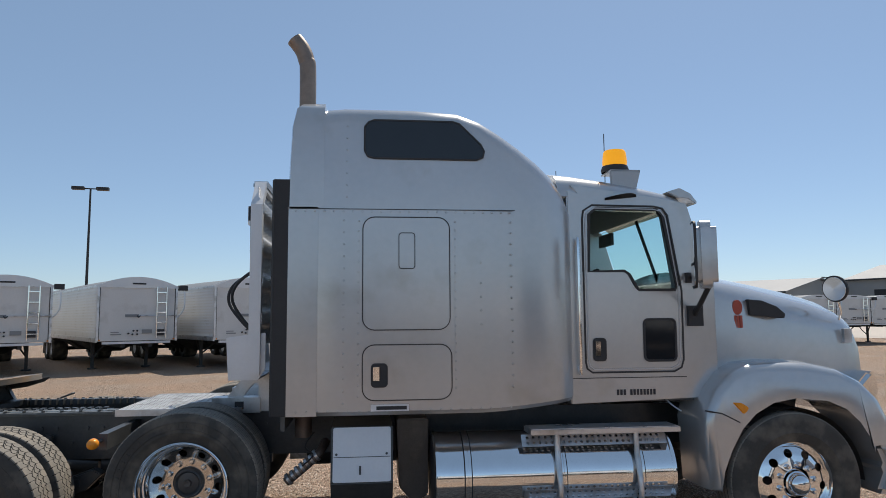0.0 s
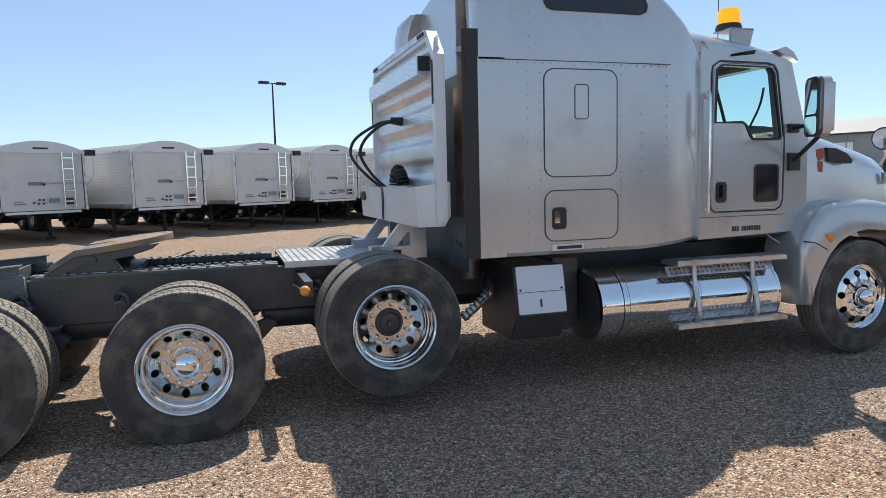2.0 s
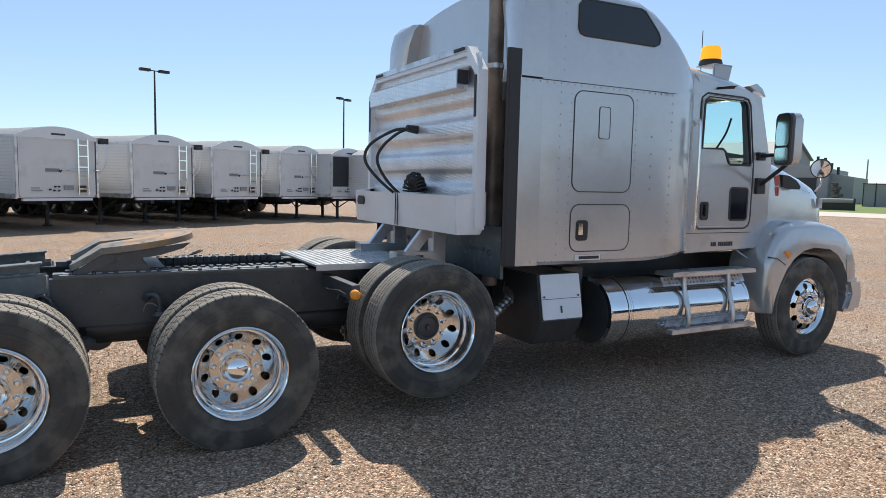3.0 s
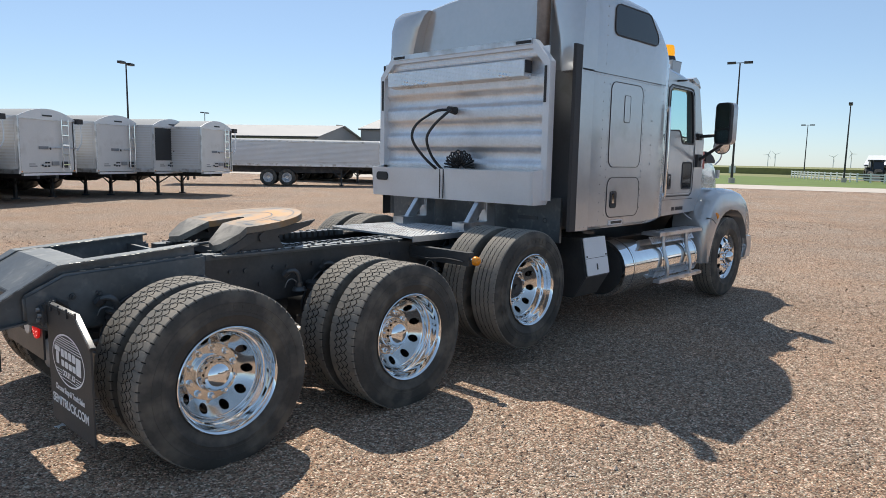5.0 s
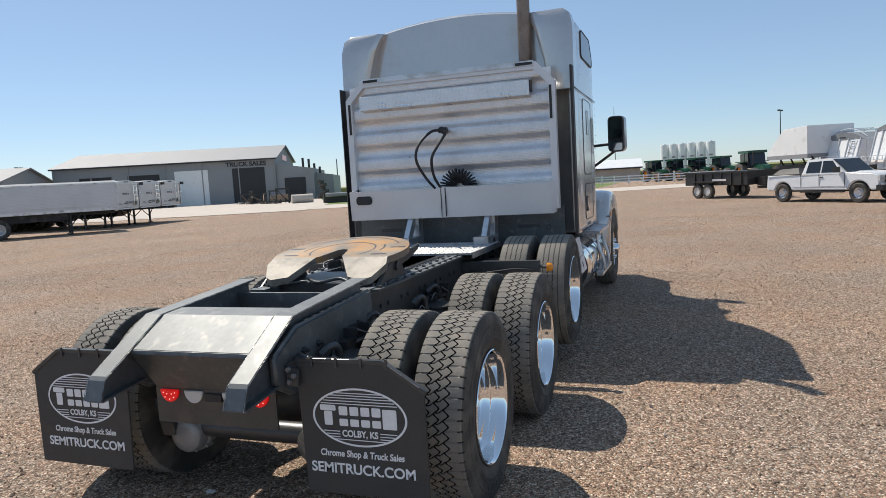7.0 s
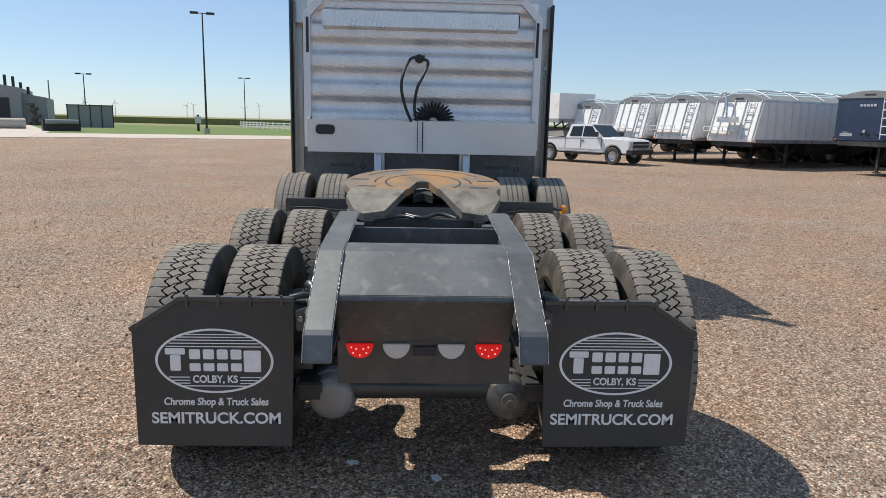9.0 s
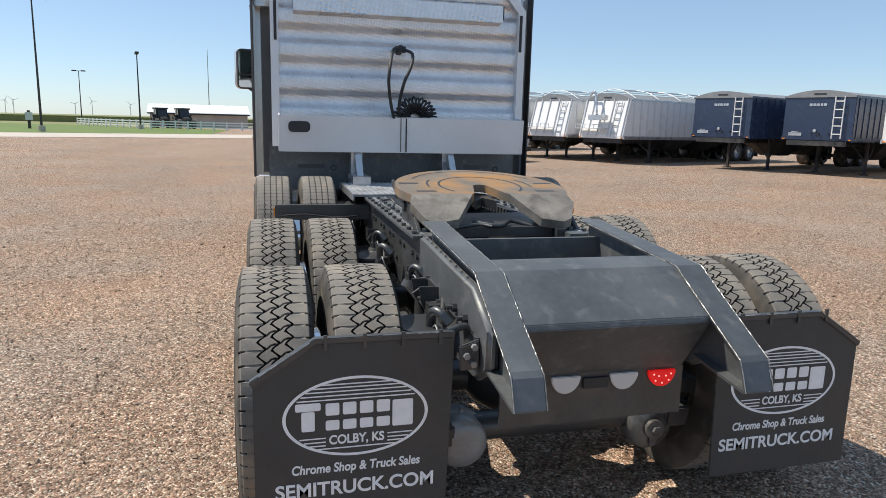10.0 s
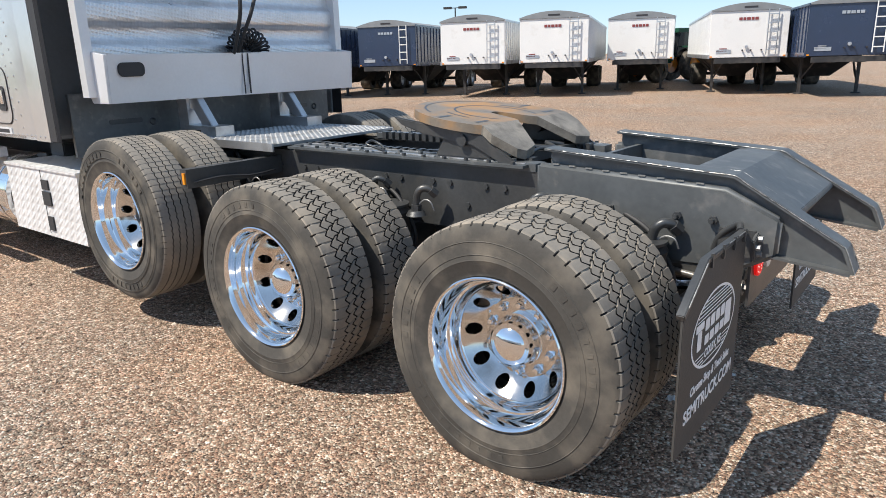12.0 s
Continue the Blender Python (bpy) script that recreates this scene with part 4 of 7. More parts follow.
fifth = pose(0.835, 0, 1.235, 0, -7, 0)
b = bmesh.new()
outline = []
for k in range(33):
    a = radians(-115 + 230 * k / 32)
    outline.append((0.47 * math.cos(a) + 0.02, 0.485 * math.sin(a)))
outline += [(-0.24, 0.455), (-0.36, 0.395), (-0.385, 0.345), (-0.36, 0.225), (-0.14, 0.085), (0.02, 0.045)]
for k in range(9):
    a = radians(90 - 180 * k / 8)
    outline.append((0.02 + 0.045 * math.cos(a), 0.045 * math.sin(a)))
outline += [(-0.14, -0.085), (-0.36, -0.225), (-0.385, -0.345), (-0.36, -0.395), (-0.24, -0.455)]
top = prism(outline, "z", 0.0, 0.045)
bmesh.ops.remove_doubles(top, verts=top.verts, dist=0.002)
bmesh.ops.bisect_plane(top, geom=top.verts[:] + top.edges[:] + top.faces[:], plane_co=(-0.17, 0, 0), plane_no=(1, 0, 0))
for v in top.verts:
    if v.co.x < -0.17:
        v.co.z -= (-0.17 - v.co.x) * 0.46
coupling = part("fifth_wheel_plate", top, RUST, truck, "greasy steel coupling plate with rust stains and bare ramps", smooth=30, at=fifth)
coupling.data.materials.append(RAMP_STEEL)
for poly in coupling.data.polygons:
    if poly.center.x < -0.171:
        poly.material_index = 1
bm = None
for r, a0, a1 in ((0.40, -62, 62), (0.235, -128, 128), (0.30, 60, 95), (0.30, -95, -60)):
    k = 24
    b = bmesh.new()
    rows = []
    for i in range(k + 1):
        a = radians(a0 + (a1 - a0) * i / k)
        rows.append([b.verts.new((rr * math.cos(a) + 0.04, rr * math.sin(a), 0.0458)) for rr in (r - 0.006, r + 0.006)])
    for u, v in zip(rows, rows[1:]):
        b.faces.new((u[0], u[1], v[1], v[0]))
    bm = merge(bm, b)
for x, y in ((0.10, 0.40), (0.10, -0.40), (-0.10, 0.34), (-0.10, -0.34)):
    bm = box(x - 0.012, x + 0.012, y - 0.055, y + 0.055, 0.0452, 0.0462, 0, bm)
part("grease_groove", bm, BLACK, truck, at=fifth)
part("jaw", prism([(-0.10, -0.06), (0.08, -0.05), (0.10, 0.0), (0.08, 0.05), (-0.10, 0.06), (-0.02, 0.0)], "z", -0.06, -0.012), BLACK, truck, at=fifth)
for s in (-1, 1):
    skirt = prism([(0.42, 0.0), (0.36, -0.035), (0.20, -0.062), (-0.12, -0.066), (-0.33, -0.135), (-0.385, -0.105), (-0.17, -0.003)], "y", s * 0.445, s * 0.42, 0.006)
    part("fifth_wheel_skirt", skirt, BLACK, truck, at=fifth)
    bm = prism([(0.60, 1.085), (0.98, 1.085), (0.90, 1.22), (0.70, 1.22)], "y", s * 0.36, s * 0.43, 0.01)
    cyl((0.78, s * 0.30, 1.18), (0.78, s * 0.46, 1.18), 0.03, n=14, bm=bm)
    part("pivot_bracket", bm, BLACK, truck)
part("release_handle", tube([(1.34, 0.43, 1.09), (1.38, 0.46, 1.11), (1.44, 0.47, 1.13), (1.455, 0.41, 1.14), (1.41, 0.39, 1.12), (1.35, 0.42, 1.10)], 0.007, n=8), BLACK, truck, smooth=50)
part("lock_lever", tube([(0.55, -0.2, 1.10), (0.60, -0.1, 1.12), (0.50, 0.0, 1.11), (0.58, 0.12, 1.12)], 0.012, n=8), BLACK, truck, smooth=50)
part("lock_lever", tube([(0.50, 0.25, 1.10), (0.52, 0.12, 1.115), (0.47, 0.05, 1.11)], 0.010, n=8), BLACK, truck, smooth=50)
part("slide_carriage", box(0.52, 1.08, -0.33, 0.33, 1.05, 1.10, 0.01), BLACK, truck)

# tread-plate deck ahead of the slide rails
deck = part("deck_plate", box(2.165, 3.12, -0.55, 0.55, 1.08, 1.097, 0.004), GRIP_PLATE, truck, "aluminium tread-plate catwalk")
part("deck_lip", box(2.165, 3.12, -0.565, -0.552, 1.05, 1.101, 0.003), ALUMINIUM, truck)
part("deck_lip", box(2.165, 3.12, 0.552, 0.565, 1.05, 1.101, 0.003), ALUMINIUM, truck)

# serrated teeth of the catwalk, in rows across it
bm = bmesh.new()
for i in range(17):
    for j in range(26):
        x, y = 2.185 + i * 0.0562, -0.53 + j * 0.0424
        base = [bm.verts.new((x + dx, y + dy, 1.096)) for dx, dy in ((-0.012, -0.016), (0.012, -0.016), (0.012, 0.016), (-0.012, 0.016))]
        ridge = [bm.verts.new((x, y - 0.010, 1.104)), bm.verts.new((x, y + 0.010, 1.104))]
        bm.faces.new((base[0], base[1], ridge[0]))
        bm.faces.new((base[2], base[3], ridge[1]))
        bm.faces.new((base[1], base[2], ridge[1], ridge[0]))
        bm.faces.new((base[3], base[0], ridge[0], ridge[1]))
tagged(part("grip_teeth", bm, GRIP_PLATE, deck), kind="stuff")

# suspension beams, cross tubes and reservoirs under the frame
for ax in (0.0, 1.47):
    part("suspension_tube", cyl((ax - 0.30, -0.60, 0.40), (ax - 0.30, 0.60, 0.40), 0.06, n=16), BLACK, truck, smooth=40)
    part("torque_rod", cyl((ax + 0.10, -0.05, 0.78), (ax + 0.62, -0.30, 0.86), 0.03, n=10), BLACK, truck, smooth=40)
    for s in (-1, 1):
        part("trailing_arm", prism([(ax - 0.42, 0.46), (ax - 0.40, 0.36), (ax, 0.34), (ax + 0.5, 0.50), (ax + 0.62, 0.62), (ax + 0.55, 0.66), (ax, 0.46)], "y", s * 0.47, s * 0.58, 0.01), BLACK, truck)
        part("slack_adjuster", box(ax - 0.10, ax - 0.04, *sorted((s * 0.60, s * 0.66)), 0.36, 0.60, 0.01), BLACK, truck)
for y in (-0.24, 0.24):
    part("air_tank", cyl((0.55, y, 0.66), (1.05, y, 0.66), 0.115, n=20), BLACK, truck, smooth=40)
    part("air_tank", cyl((2.0, y, 0.64), (2.6, y, 0.64), 0.12, n=20), BLACK, truck, smooth=40)
# bright strips on the slide rails: worn edges plus their sun glint, laid on
for s in (-1, 1):
    for k in range(6):
        x = 0.42 + 0.28 * k
        part("wear_strip", box(x, x + 0.24, *sorted((s * 0.433, s * 0.418)), 1.081, 1.0875), ALUMINIUM, truck)
    part("wear_strip", box(1.02, 2.08, *sorted((s * 0.345, s * 0.338)), 1.0855, 1.09), ALUMINIUM, truck)


# ---- sleeper, cab and bonnet ----
def section(x, w, zb, zt, zc, r=0.16):
    """Half-round-shouldered cross section across the truck."""
    right = [(-w + 0.03, zb), (-w, zb + 0.03), (-w, zb + (zt - zb) * 0.4), (-w, 2.585 if zt > 2.9 else zb + (zt - zb) * 0.7)]
    for k in range(7):
        a = radians(180 - 90 * k / 6)
        right.append((-(w - r) + r * math.cos(a), zt - r + r * math.sin(a)))
    for k in range(1, 7):
        t = k / 6
        y = -(w - r) * (1 - t)
        right.append((y, zt + (zc - zt) * (1 - (1 - t) ** 2)))
    return [(x, y, z) for y, z in right] + [(x, -y, z) for y, z in right[-2::-1]]


stations = [(3.74, 1.278, 3.33, 3.47, 0.15), (3.78, 1.283, 3.35, 3.50, 0.15), (3.95, 1.285, 3.365, 3.52, 0.14), (4.45, 1.285, 3.365, 3.52, 0.14), (4.78, 1.284, 3.345, 3.49, 0.14), (4.95, 1.281, 3.29, 3.41, 0.15), (5.10, 1.274, 3.205, 3.34, 0.16), (5.25, 1.258, 3.105, 3.26, 0.16), (5.40, 1.22, 3.00, 3.17, 0.16), (5.52, 1.17, 2.90, 3.10, 0.15), (5.62, 1.11, 2.79, 3.05, 0.14), (5.69, 1.045, 2.68, 3.02, 0.12)]
sleeper = part("sleeper_body", loft([section(x, w, 1.115 + max(0, x - 5.0) * 0.07, zt, zc, r) for x, w, zt, zc, r in stations]), SILVER, truck, "silver riveted sleeper box with sloping raised roof", smooth=30)
for s in (-1, 1):
    y0, y1 = sorted((s * 1.284, s * 1.2895))
    part("seam", box(3.57, 5.2, y0, y1, 2.585, 2.590), DARK_PRINT, sleeper)
    # side window
    win = [(4.09, 3.20), (4.12, 3.235), (4.16, 3.25), (4.74, 3.25), (4.79, 3.235), (4.95, 3.08), (4.975, 3.03), (4.965, 2.985), (4.92, 2.965), (4.16, 2.965), (4.11, 2.98), (4.09, 3.02)]
    part("side_window", prism(win, "y", s * 1.270, s * 1.292), DARK_GLASS, sleeper, "tinted sleeper window")
    part("window_seal", rim_line(win, 0.012, "y", s * 1.283, s * 1.295), RUBBER_BLACK, sleeper)
    # luggage doors
    for x0, x1, z0, z1, r, text in ((4.08, 4.71, 1.715, 2.53, 0.085, "silver sleeper access door"), (4.08, 4.72, 1.22, 1.61, 0.085, "silver luggage door")):
        out = rounded(x0, x1, z0, z1, r)
        door = part("sleeper_door", prism(out, "y", s * 1.283, s * 1.2885), SILVER, sleeper, text)
        part("door_gap", rim_line(out, 0.0075, "y", s * 1.284, s * 1.2905), RUBBER_BLACK, door)
        if z0 < 1.5:
            latch = part("latch", prism(rounded(4.14, 4.26, 1.31, 1.48, 0.03), "y", s * 1.283, s * 1.297), RUBBER_BLACK, door, "black paddle latch")
            part("latch_paddle", box(4.155, 4.20, *sorted((s * 1.297, s * 1.306)), 1.36, 1.455, 0.006), CHROME, latch)
        else:
            vent = rounded(4.34, 4.455, 2.155, 2.415, 0.022)
            part("vent_panel", prism(vent, "y", s * 1.285, s * 1.2915), SILVER, door)
            part("vent_gap", rim_line(vent, 0.006, "y", s * 1.286, s * 1.293), RUBBER_BLACK, door)
    # rivets
    bm = None
    spots = [(3.965 if z > 2.6 else 3.945, z) for z in frange(1.2, 3.2, 24)] + [(4.05, z) for z in frange(1.25, 2.5, 18)] + [(4.75, z) for z in frange(1.3, 2.5, 20)] + [(5.17, z) for z in frange(1.3, 2.5, 16)] + [(x, 1.15) for x in frange(3.62, 5.15, 22)] + [(x, 2.57) for x in frange(3.6, 5.3, 26)] + [(4.94, z) for z in (1.75, 1.85, 1.95, 2.05, 2.2)]
    for x, z in spots:
        if x < 5.2:
            bm = cyl((x, s * 1.284, z), (x, s * 1.2895, z), 0.0085, 0.005, n=6, bm=bm)
    rivets = part("rivet_row", bm, SILVER, sleeper)
    tagged(rivets, kind="stuff")
    # maker's strip
    tag = part("name_strip", box(4.14, 4.41, *sorted((s * 1.284, s * 1.291)), 1.145, 1.19, 0.003), ALU_WHITE, sleeper)
    part("name_bar", box(4.18, 4.395, *sorted((s * 1.291, s * 1.292)), 1.155, 1.18), DARK_PRINT, tag)
    # rubber side extender and the moulded extender above
    part("rubber_extender", prism([(3.43, s * 1.262), (3.45, s * 1.283), (3.565, s * 1.283), (3.565, s * 1.262)], "z", 1.12, 2.80, 0.004), RUBBER_BLACK, truck, "black rubber side extender")
    rows = []
    part("side_panel", box(3.55, 3.76, *sorted((s * 1.245, s * 1.285)), 1.118, 2.60, 0.008), SILVER, truck)
    for z, back, inn in ((2.585, 3.555, 1.02), (2.9, 3.56, 0.98), (3.2, 3.575, 0.90), (3.335, 3.60, 0.84), (3.39, 3.64, 0.80)):
        y_out = 1.285 if z < 3.3 else 1.255 if z < 3.36 else 1.19
        rows.append([(back, s * y_out, z), (back - 0.012, s * (y_out - 0.05), z), (back, s * (inn + 0.06), z), (back + 0.05, s * inn, z), (3.80, s * inn, z), (3.80, s * y_out, z)])
    part("roof_extender", loft(rows), SILVER, truck, "moulded grey roof side extender", smooth=45)
part("rear_wall_panel", box(3.715, 3.74, -1.2, 1.2, 1.14, 2.62, 0.004), SHADED_REAR_WALL, sleeper)
low_panel = part("lower_rear_panel", box(3.50, 3.53, -1.15, 1.15, 1.0, 1.42, 0.004), BLACK_PLATE, truck, "dusty dark lower rear panel")
for y in (0.78, -0.78):
    part("panel_slot", prism(rounded(y - 0.12, y + 0.12, 1.20, 1.235, 0.012), "x", 3.492, 3.502), BLACK, low_panel)
    part("tie_ring", lathe([(0.022, -0.004), (0.028, 0.0), (0.022, 0.004), (0.016, 0.0), (0.022, -0.004)], n=16, axis="x"), BLACK, low_panel, at=pose(3.495, y - 0.2, 1.2))

# cab shell
SILL = [(5.67, 1.135), (6.86, 1.17), (6.86, 2.10), (6.66, 2.16), (6.56, 2.03), (6.52, 2.005), (6.235, 2.005), (6.205, 2.02), (6.15, 2.13), (6.12, 2.155), (5.67, 2.155)]
part("cab_floor", box(5.66, 6.86, -1.0, 1.0, 1.14, 1.22, 0.01), BLACK, truck)
for s in (-1, 1):
    part("cab_side", prism(SILL, "y", s * 0.985, s * 1.05, 0.006), SILVER, truck, "silver cab side")
    part("door_pillar", prism([(5.67, 2.15), (5.835, 2.15), (5.845, 2.60), (5.90, 2.66), (5.90, 2.74), (5.67, 2.80)], "y", s * 0.975, s * 1.047, 0.008), SILVER, truck)
    part("windscreen_pillar", prism([(6.545, 2.02), (6.66, 2.12), (6.84, 2.10), (6.66, 2.70), (6.44, 2.72), (6.42, 2.645), (6.46, 2.60)], "y", s * 0.955, s * 1.04, 0.008), SILVER, truck)
    part("door_header", prism([(5.84, 2.645), (6.45, 2.63), (6.62, 2.71), (5.7, 2.84)], "y", s * 0.96, s * 1.045, 0.006), SILVER, truck)
    pane = [(5.835, 2.15), (6.12, 2.155), (6.16, 2.13), (6.235, 2.005), (6.535, 2.005), (6.55, 2.05), (6.45, 2.60), (6.40, 2.645), (5.90, 2.65), (5.845, 2.60)]
    glass_pane = part("door_glass", prism(pane, "y", s * 1.008, s * 1.013), CAB_GLASS, truck, "green tinted door glass")
    glass_pane.visible_shadow = False
    part("glass_seal", rim_line(pane, 0.022, "y", s * 1.03, s * 1.053), RUBBER_BLACK, truck)
    shape = [(5.79, 1.45), (5.80, 1.40), (5.84, 1.37), (6.50, 1.37), (6.56, 1.40), (6.58, 1.46), (6.585, 2.0), (6.49, 2.60), (6.45, 2.655), (6.38, 2.67), (5.87, 2.675), (5.80, 2.63), (5.79, 2.56)]
    door = part("cab_door", rim_line(shape, 0.014, "y", s * 1.044, s * 1.0535), RUBBER_BLACK, truck, "cab door outline")
    part("door_trim", rim_line([(x * 0.94 + 6.18 * 0.06, z * 0.965 + 2.02 * 0.035) for x, z in shape], 0.008, "y", s * 1.045, s * 1.054), SILVER_DULL, door)
    peep = rounded(6.265, 6.52, 1.455, 1.775, 0.035)
    part("peep_window", prism(peep, "y", s * 1.04, s * 1.0535), DARK_GLASS, door, "tinted lower door window")
    part("peep_seal", rim_line(peep, 0.018, "y", s * 1.045, s * 1.057), RUBBER_BLACK, door)
    latch = part("latch", prism(rounded(5.85, 5.955, 1.455, 1.635, 0.03), "y", s * 1.045, s * 1.062), RUBBER_BLACK, door, "black paddle latch")
    part("latch_paddle", box(5.865, 5.905, *sorted((s * 1.062, s * 1.072)), 1.50, 1.61, 0.006), CHROME, latch)
    bm = tube([(5.735, s * 1.06, 2.36), (5.735, s * 1.10, 2.33), (5.735, s * 1.10, 1.44), (5.735, s * 1.06, 1.41)], 0.014, n=10)
    part("grab_rail", bm, CHROME, truck, "upright chrome grab rail", smooth=50)
    part("cab_skirt_line", box(5.68, 6.6, *sorted((s * 1.045, s * 1.0525)), 1.325, 1.331), DARK_PRINT, truck)
    # tall mirror on two arms
    px, py = 6.61, s * 1.44
    shell = prism(rounded(-0.115, 0.115, -0.25, 0.25, 0.07), "x", -0.10, 0.06, 0.045)
    mirror = part("door_mirror", shell, SILVER, truck, "tall silver door mirror", smooth=50, at=pose(px, py, 2.25, 0, 0, s * 20))
    part("mirror_glass", prism(rounded(-0.10, 0.10, -0.06, 0.23, 0.04), "x", -0.106, -0.10), CHROME, mirror)
    part("mirror_glass", prism(rounded(-0.10, 0.10, -0.23, -0.08, 0.03), "x", -0.106, -0.10), CHROME, mirror, "small wide-angle mirror")
    part("mirror_back", prism(rounded(-0.113, 0.113, -0.248, 0.248, 0.06), "x", -0.103, -0.085), RUBBER_BLACK, mirror)
    bm = tube([(6.66, s * 1.03, 2.10), (6.65, s * 1.2, 2.11), (6.63, s * 1.40, 2.12)], 0.02, n=10)
    tube([(6.68, s * 1.04, 1.80), (6.67, s * 1.12, 1.84), (6.64, s * 1.40, 2.03)], 0.02, n=10, bm=bm)
    box(6.62, 6.74, *sorted((s * 1.035, s * 1.085)), 1.72, 1.88, 0.02, bm)
    box(6.62, 6.72, *sorted((s * 1.035, s * 1.085)), 2.06, 2.14, 0.02, bm)
    part("mirror_arm", bm, RUBBER_BLACK, truck, smooth=50)
    part("seat", box(5.75, 6.15, s * 0.5 - 0.24, s * 0.5 + 0.24, 1.3, 1.62, 0.06), INTERIOR, truck)
    part("seat_back", box(5.72, 5.86, s * 0.5 - 0.22, s * 0.5 + 0.22, 1.6, 2.36, 0.06), INTERIOR, truck)
roof_rows = []
for x, w, zt, zc, r in ((5.60, 1.04, 2.95, 3.08, 0.2), (5.72, 1.045, 2.94, 3.065, 0.2), (6.0, 1.045, 2.90, 3.01, 0.18), (6.3, 1.04, 2.845, 2.94, 0.15), (6.52, 1.02, 2.79, 2.87, 0.10), (6.62, 0.99, 2.755, 2.82, 0.06)):
    out, inn = [], []
    for k in range(7):
        a = radians(180 - 90 * k / 6)
        out.append((-(w - r) + r * math.cos(a), zt - r + r * math.sin(a)))
    for k in range(1, 7):
        t = k / 6
        out.append((-(w - r) * (1 - t), zt + (zc - zt) * (1 - (1 - t) ** 2)))
    out = out + [(-y, z) for y, z in out[-2::-1]]
    inn = [(y * 0.95, z - 0.035) for y, z in out[::-1]]
    roof_rows.append([(x, y, z) for y, z in out + inn])
part("cab_roof", loft(roof_rows), SILVER, truck, "silver cab roof", smooth=40)
visor = prism([(6.52, 2.80), (6.63, 2.835), (6.72, 2.79), (6.775, 2.72), (6.765, 2.70), (6.70, 2.745), (6.61, 2.755)], "y", -1.0, 1.0, 0.006)
part("sun_visor", visor, SILVER, truck, "silver external sun visor", smooth=40)
screen = [(6.855, 2.10), (6.865, 2.10), (6.665, 2.70), (6.655, 2.70)]
wind = part("windscreen", prism(screen, "y", -0.95, 0.95), CAB_GLASS, truck, "green tinted windscreen")
wind.visible_shadow = False
part("windscreen_divider", prism([(6.85, 2.10), (6.875, 2.10), (6.675, 2.70), (6.65, 2.70)], "y", -0.012, 0.012), RUBBER_BLACK, truck)
part("firewall", box(6.80, 6.86, -0.99, 0.99, 1.2, 2.08, 0.01), INTERIOR, truck)
part("dashboard", prism([(6.80, 1.6), (6.80, 2.10), (6.60, 2.06), (6.42, 1.92), (6.45, 1.6)], "y", -0.96, 0.96, 0.03), INTERIOR, truck)
part("cab_rear_trim", box(5.66, 5.70, -0.98, 0.98, 1.2, 2.74, 0.01), INTERIOR, truck)
part("headliner", prism([(5.68, 2.74), (6.58, 2.69), (6.58, 2.705), (5.68, 2.76)], "y", -0.94, 0.94), INTERIOR, truck)
bm = lathe([(0.215, -0.014), (0.229, 0.0), (0.215, 0.014), (0.201, 0.0), (0.215, -0.014)], n=32, axis="z")
box(-0.21, 0.21, -0.015, 0.015, -0.01, 0.01, 0, bm)
part("steering_wheel", bm, INTERIOR, truck, smooth=40, at=pose(6.33, 0.5, 2.08, 0, -62, 0))
part("steering_column", cyl((6.33, 0.5, 2.08), (6.55, 0.5, 1.9), 0.04), INTERIOR, truck)
part("wiper", tube([(6.88, -0.25, 2.12), (6.80, -0.5, 2.35), (6.74, -0.62, 2.52)], 0.012, n=6), RUBBER_BLACK, truck)
part("sun_flap", box(6.50, 6.53, 0.25, 0.6, 2.50, 2.62, 0.01), INTERIOR, truck)

# beacon bracket, beacon, aerial, door-top mirror
for s in (-1, 1):
    bm = prism([(6.075, 2.99), (6.335, 2.99), (6.27, 2.74), (6.09, 2.80)], "y", s * 0.90, s * 0.93, 0.006)
    box(6.08, 6.33, min(s * 0.70, s * 0.93), max(s * 0.70, s * 0.93), 2.98, 2.992, 0.003, bm)
    part("beacon_bracket", bm, SILVER_DULL, truck, "folded sheet beacon bracket")
    base = part("beacon", lathe([(0.11, 0.0), (0.115, 0.02), (0.105, 0.05), (0.10, 0.055), (0.001, 0.055)], n=28, axis="z"), RUBBER_BLACK, truck, "amber roof beacon on black foot", smooth=40, at=pose(6.165, s * 0.80, 2.992))
    part("beacon_dome", lathe([(0.098, 0.055), (0.101, 0.085), (0.097, 0.135), (0.092, 0.17), (0.083, 0.185), (0.001, 0.19)], n=28, axis="z"), AMBER_GLASS, base, "lit amber dome", smooth=40)
    part("aerial", cyl((6.10, s * 0.74, 2.88), (6.10, s * 0.74, 3.34), 0.004, n=6), RUBBER_BLACK, truck)
    bm = loft([[(5.98 + 0.26 * t, s * 1.05 + s * 0.13 * math.sin(math.pi * t) * k, 2.715 + 0.03 * t + 0.02 * k) for t in frange(0, 1, 9)] for k in (0, 0.5, 1)], caps=False, closed=False)
    bmesh.ops.solidify(bm, geom=bm.faces[:], thickness=0.03)
    part("look_down_mirror", bm, RUBBER_BLACK, truck, "small look-down mirror over the door", smooth=50)

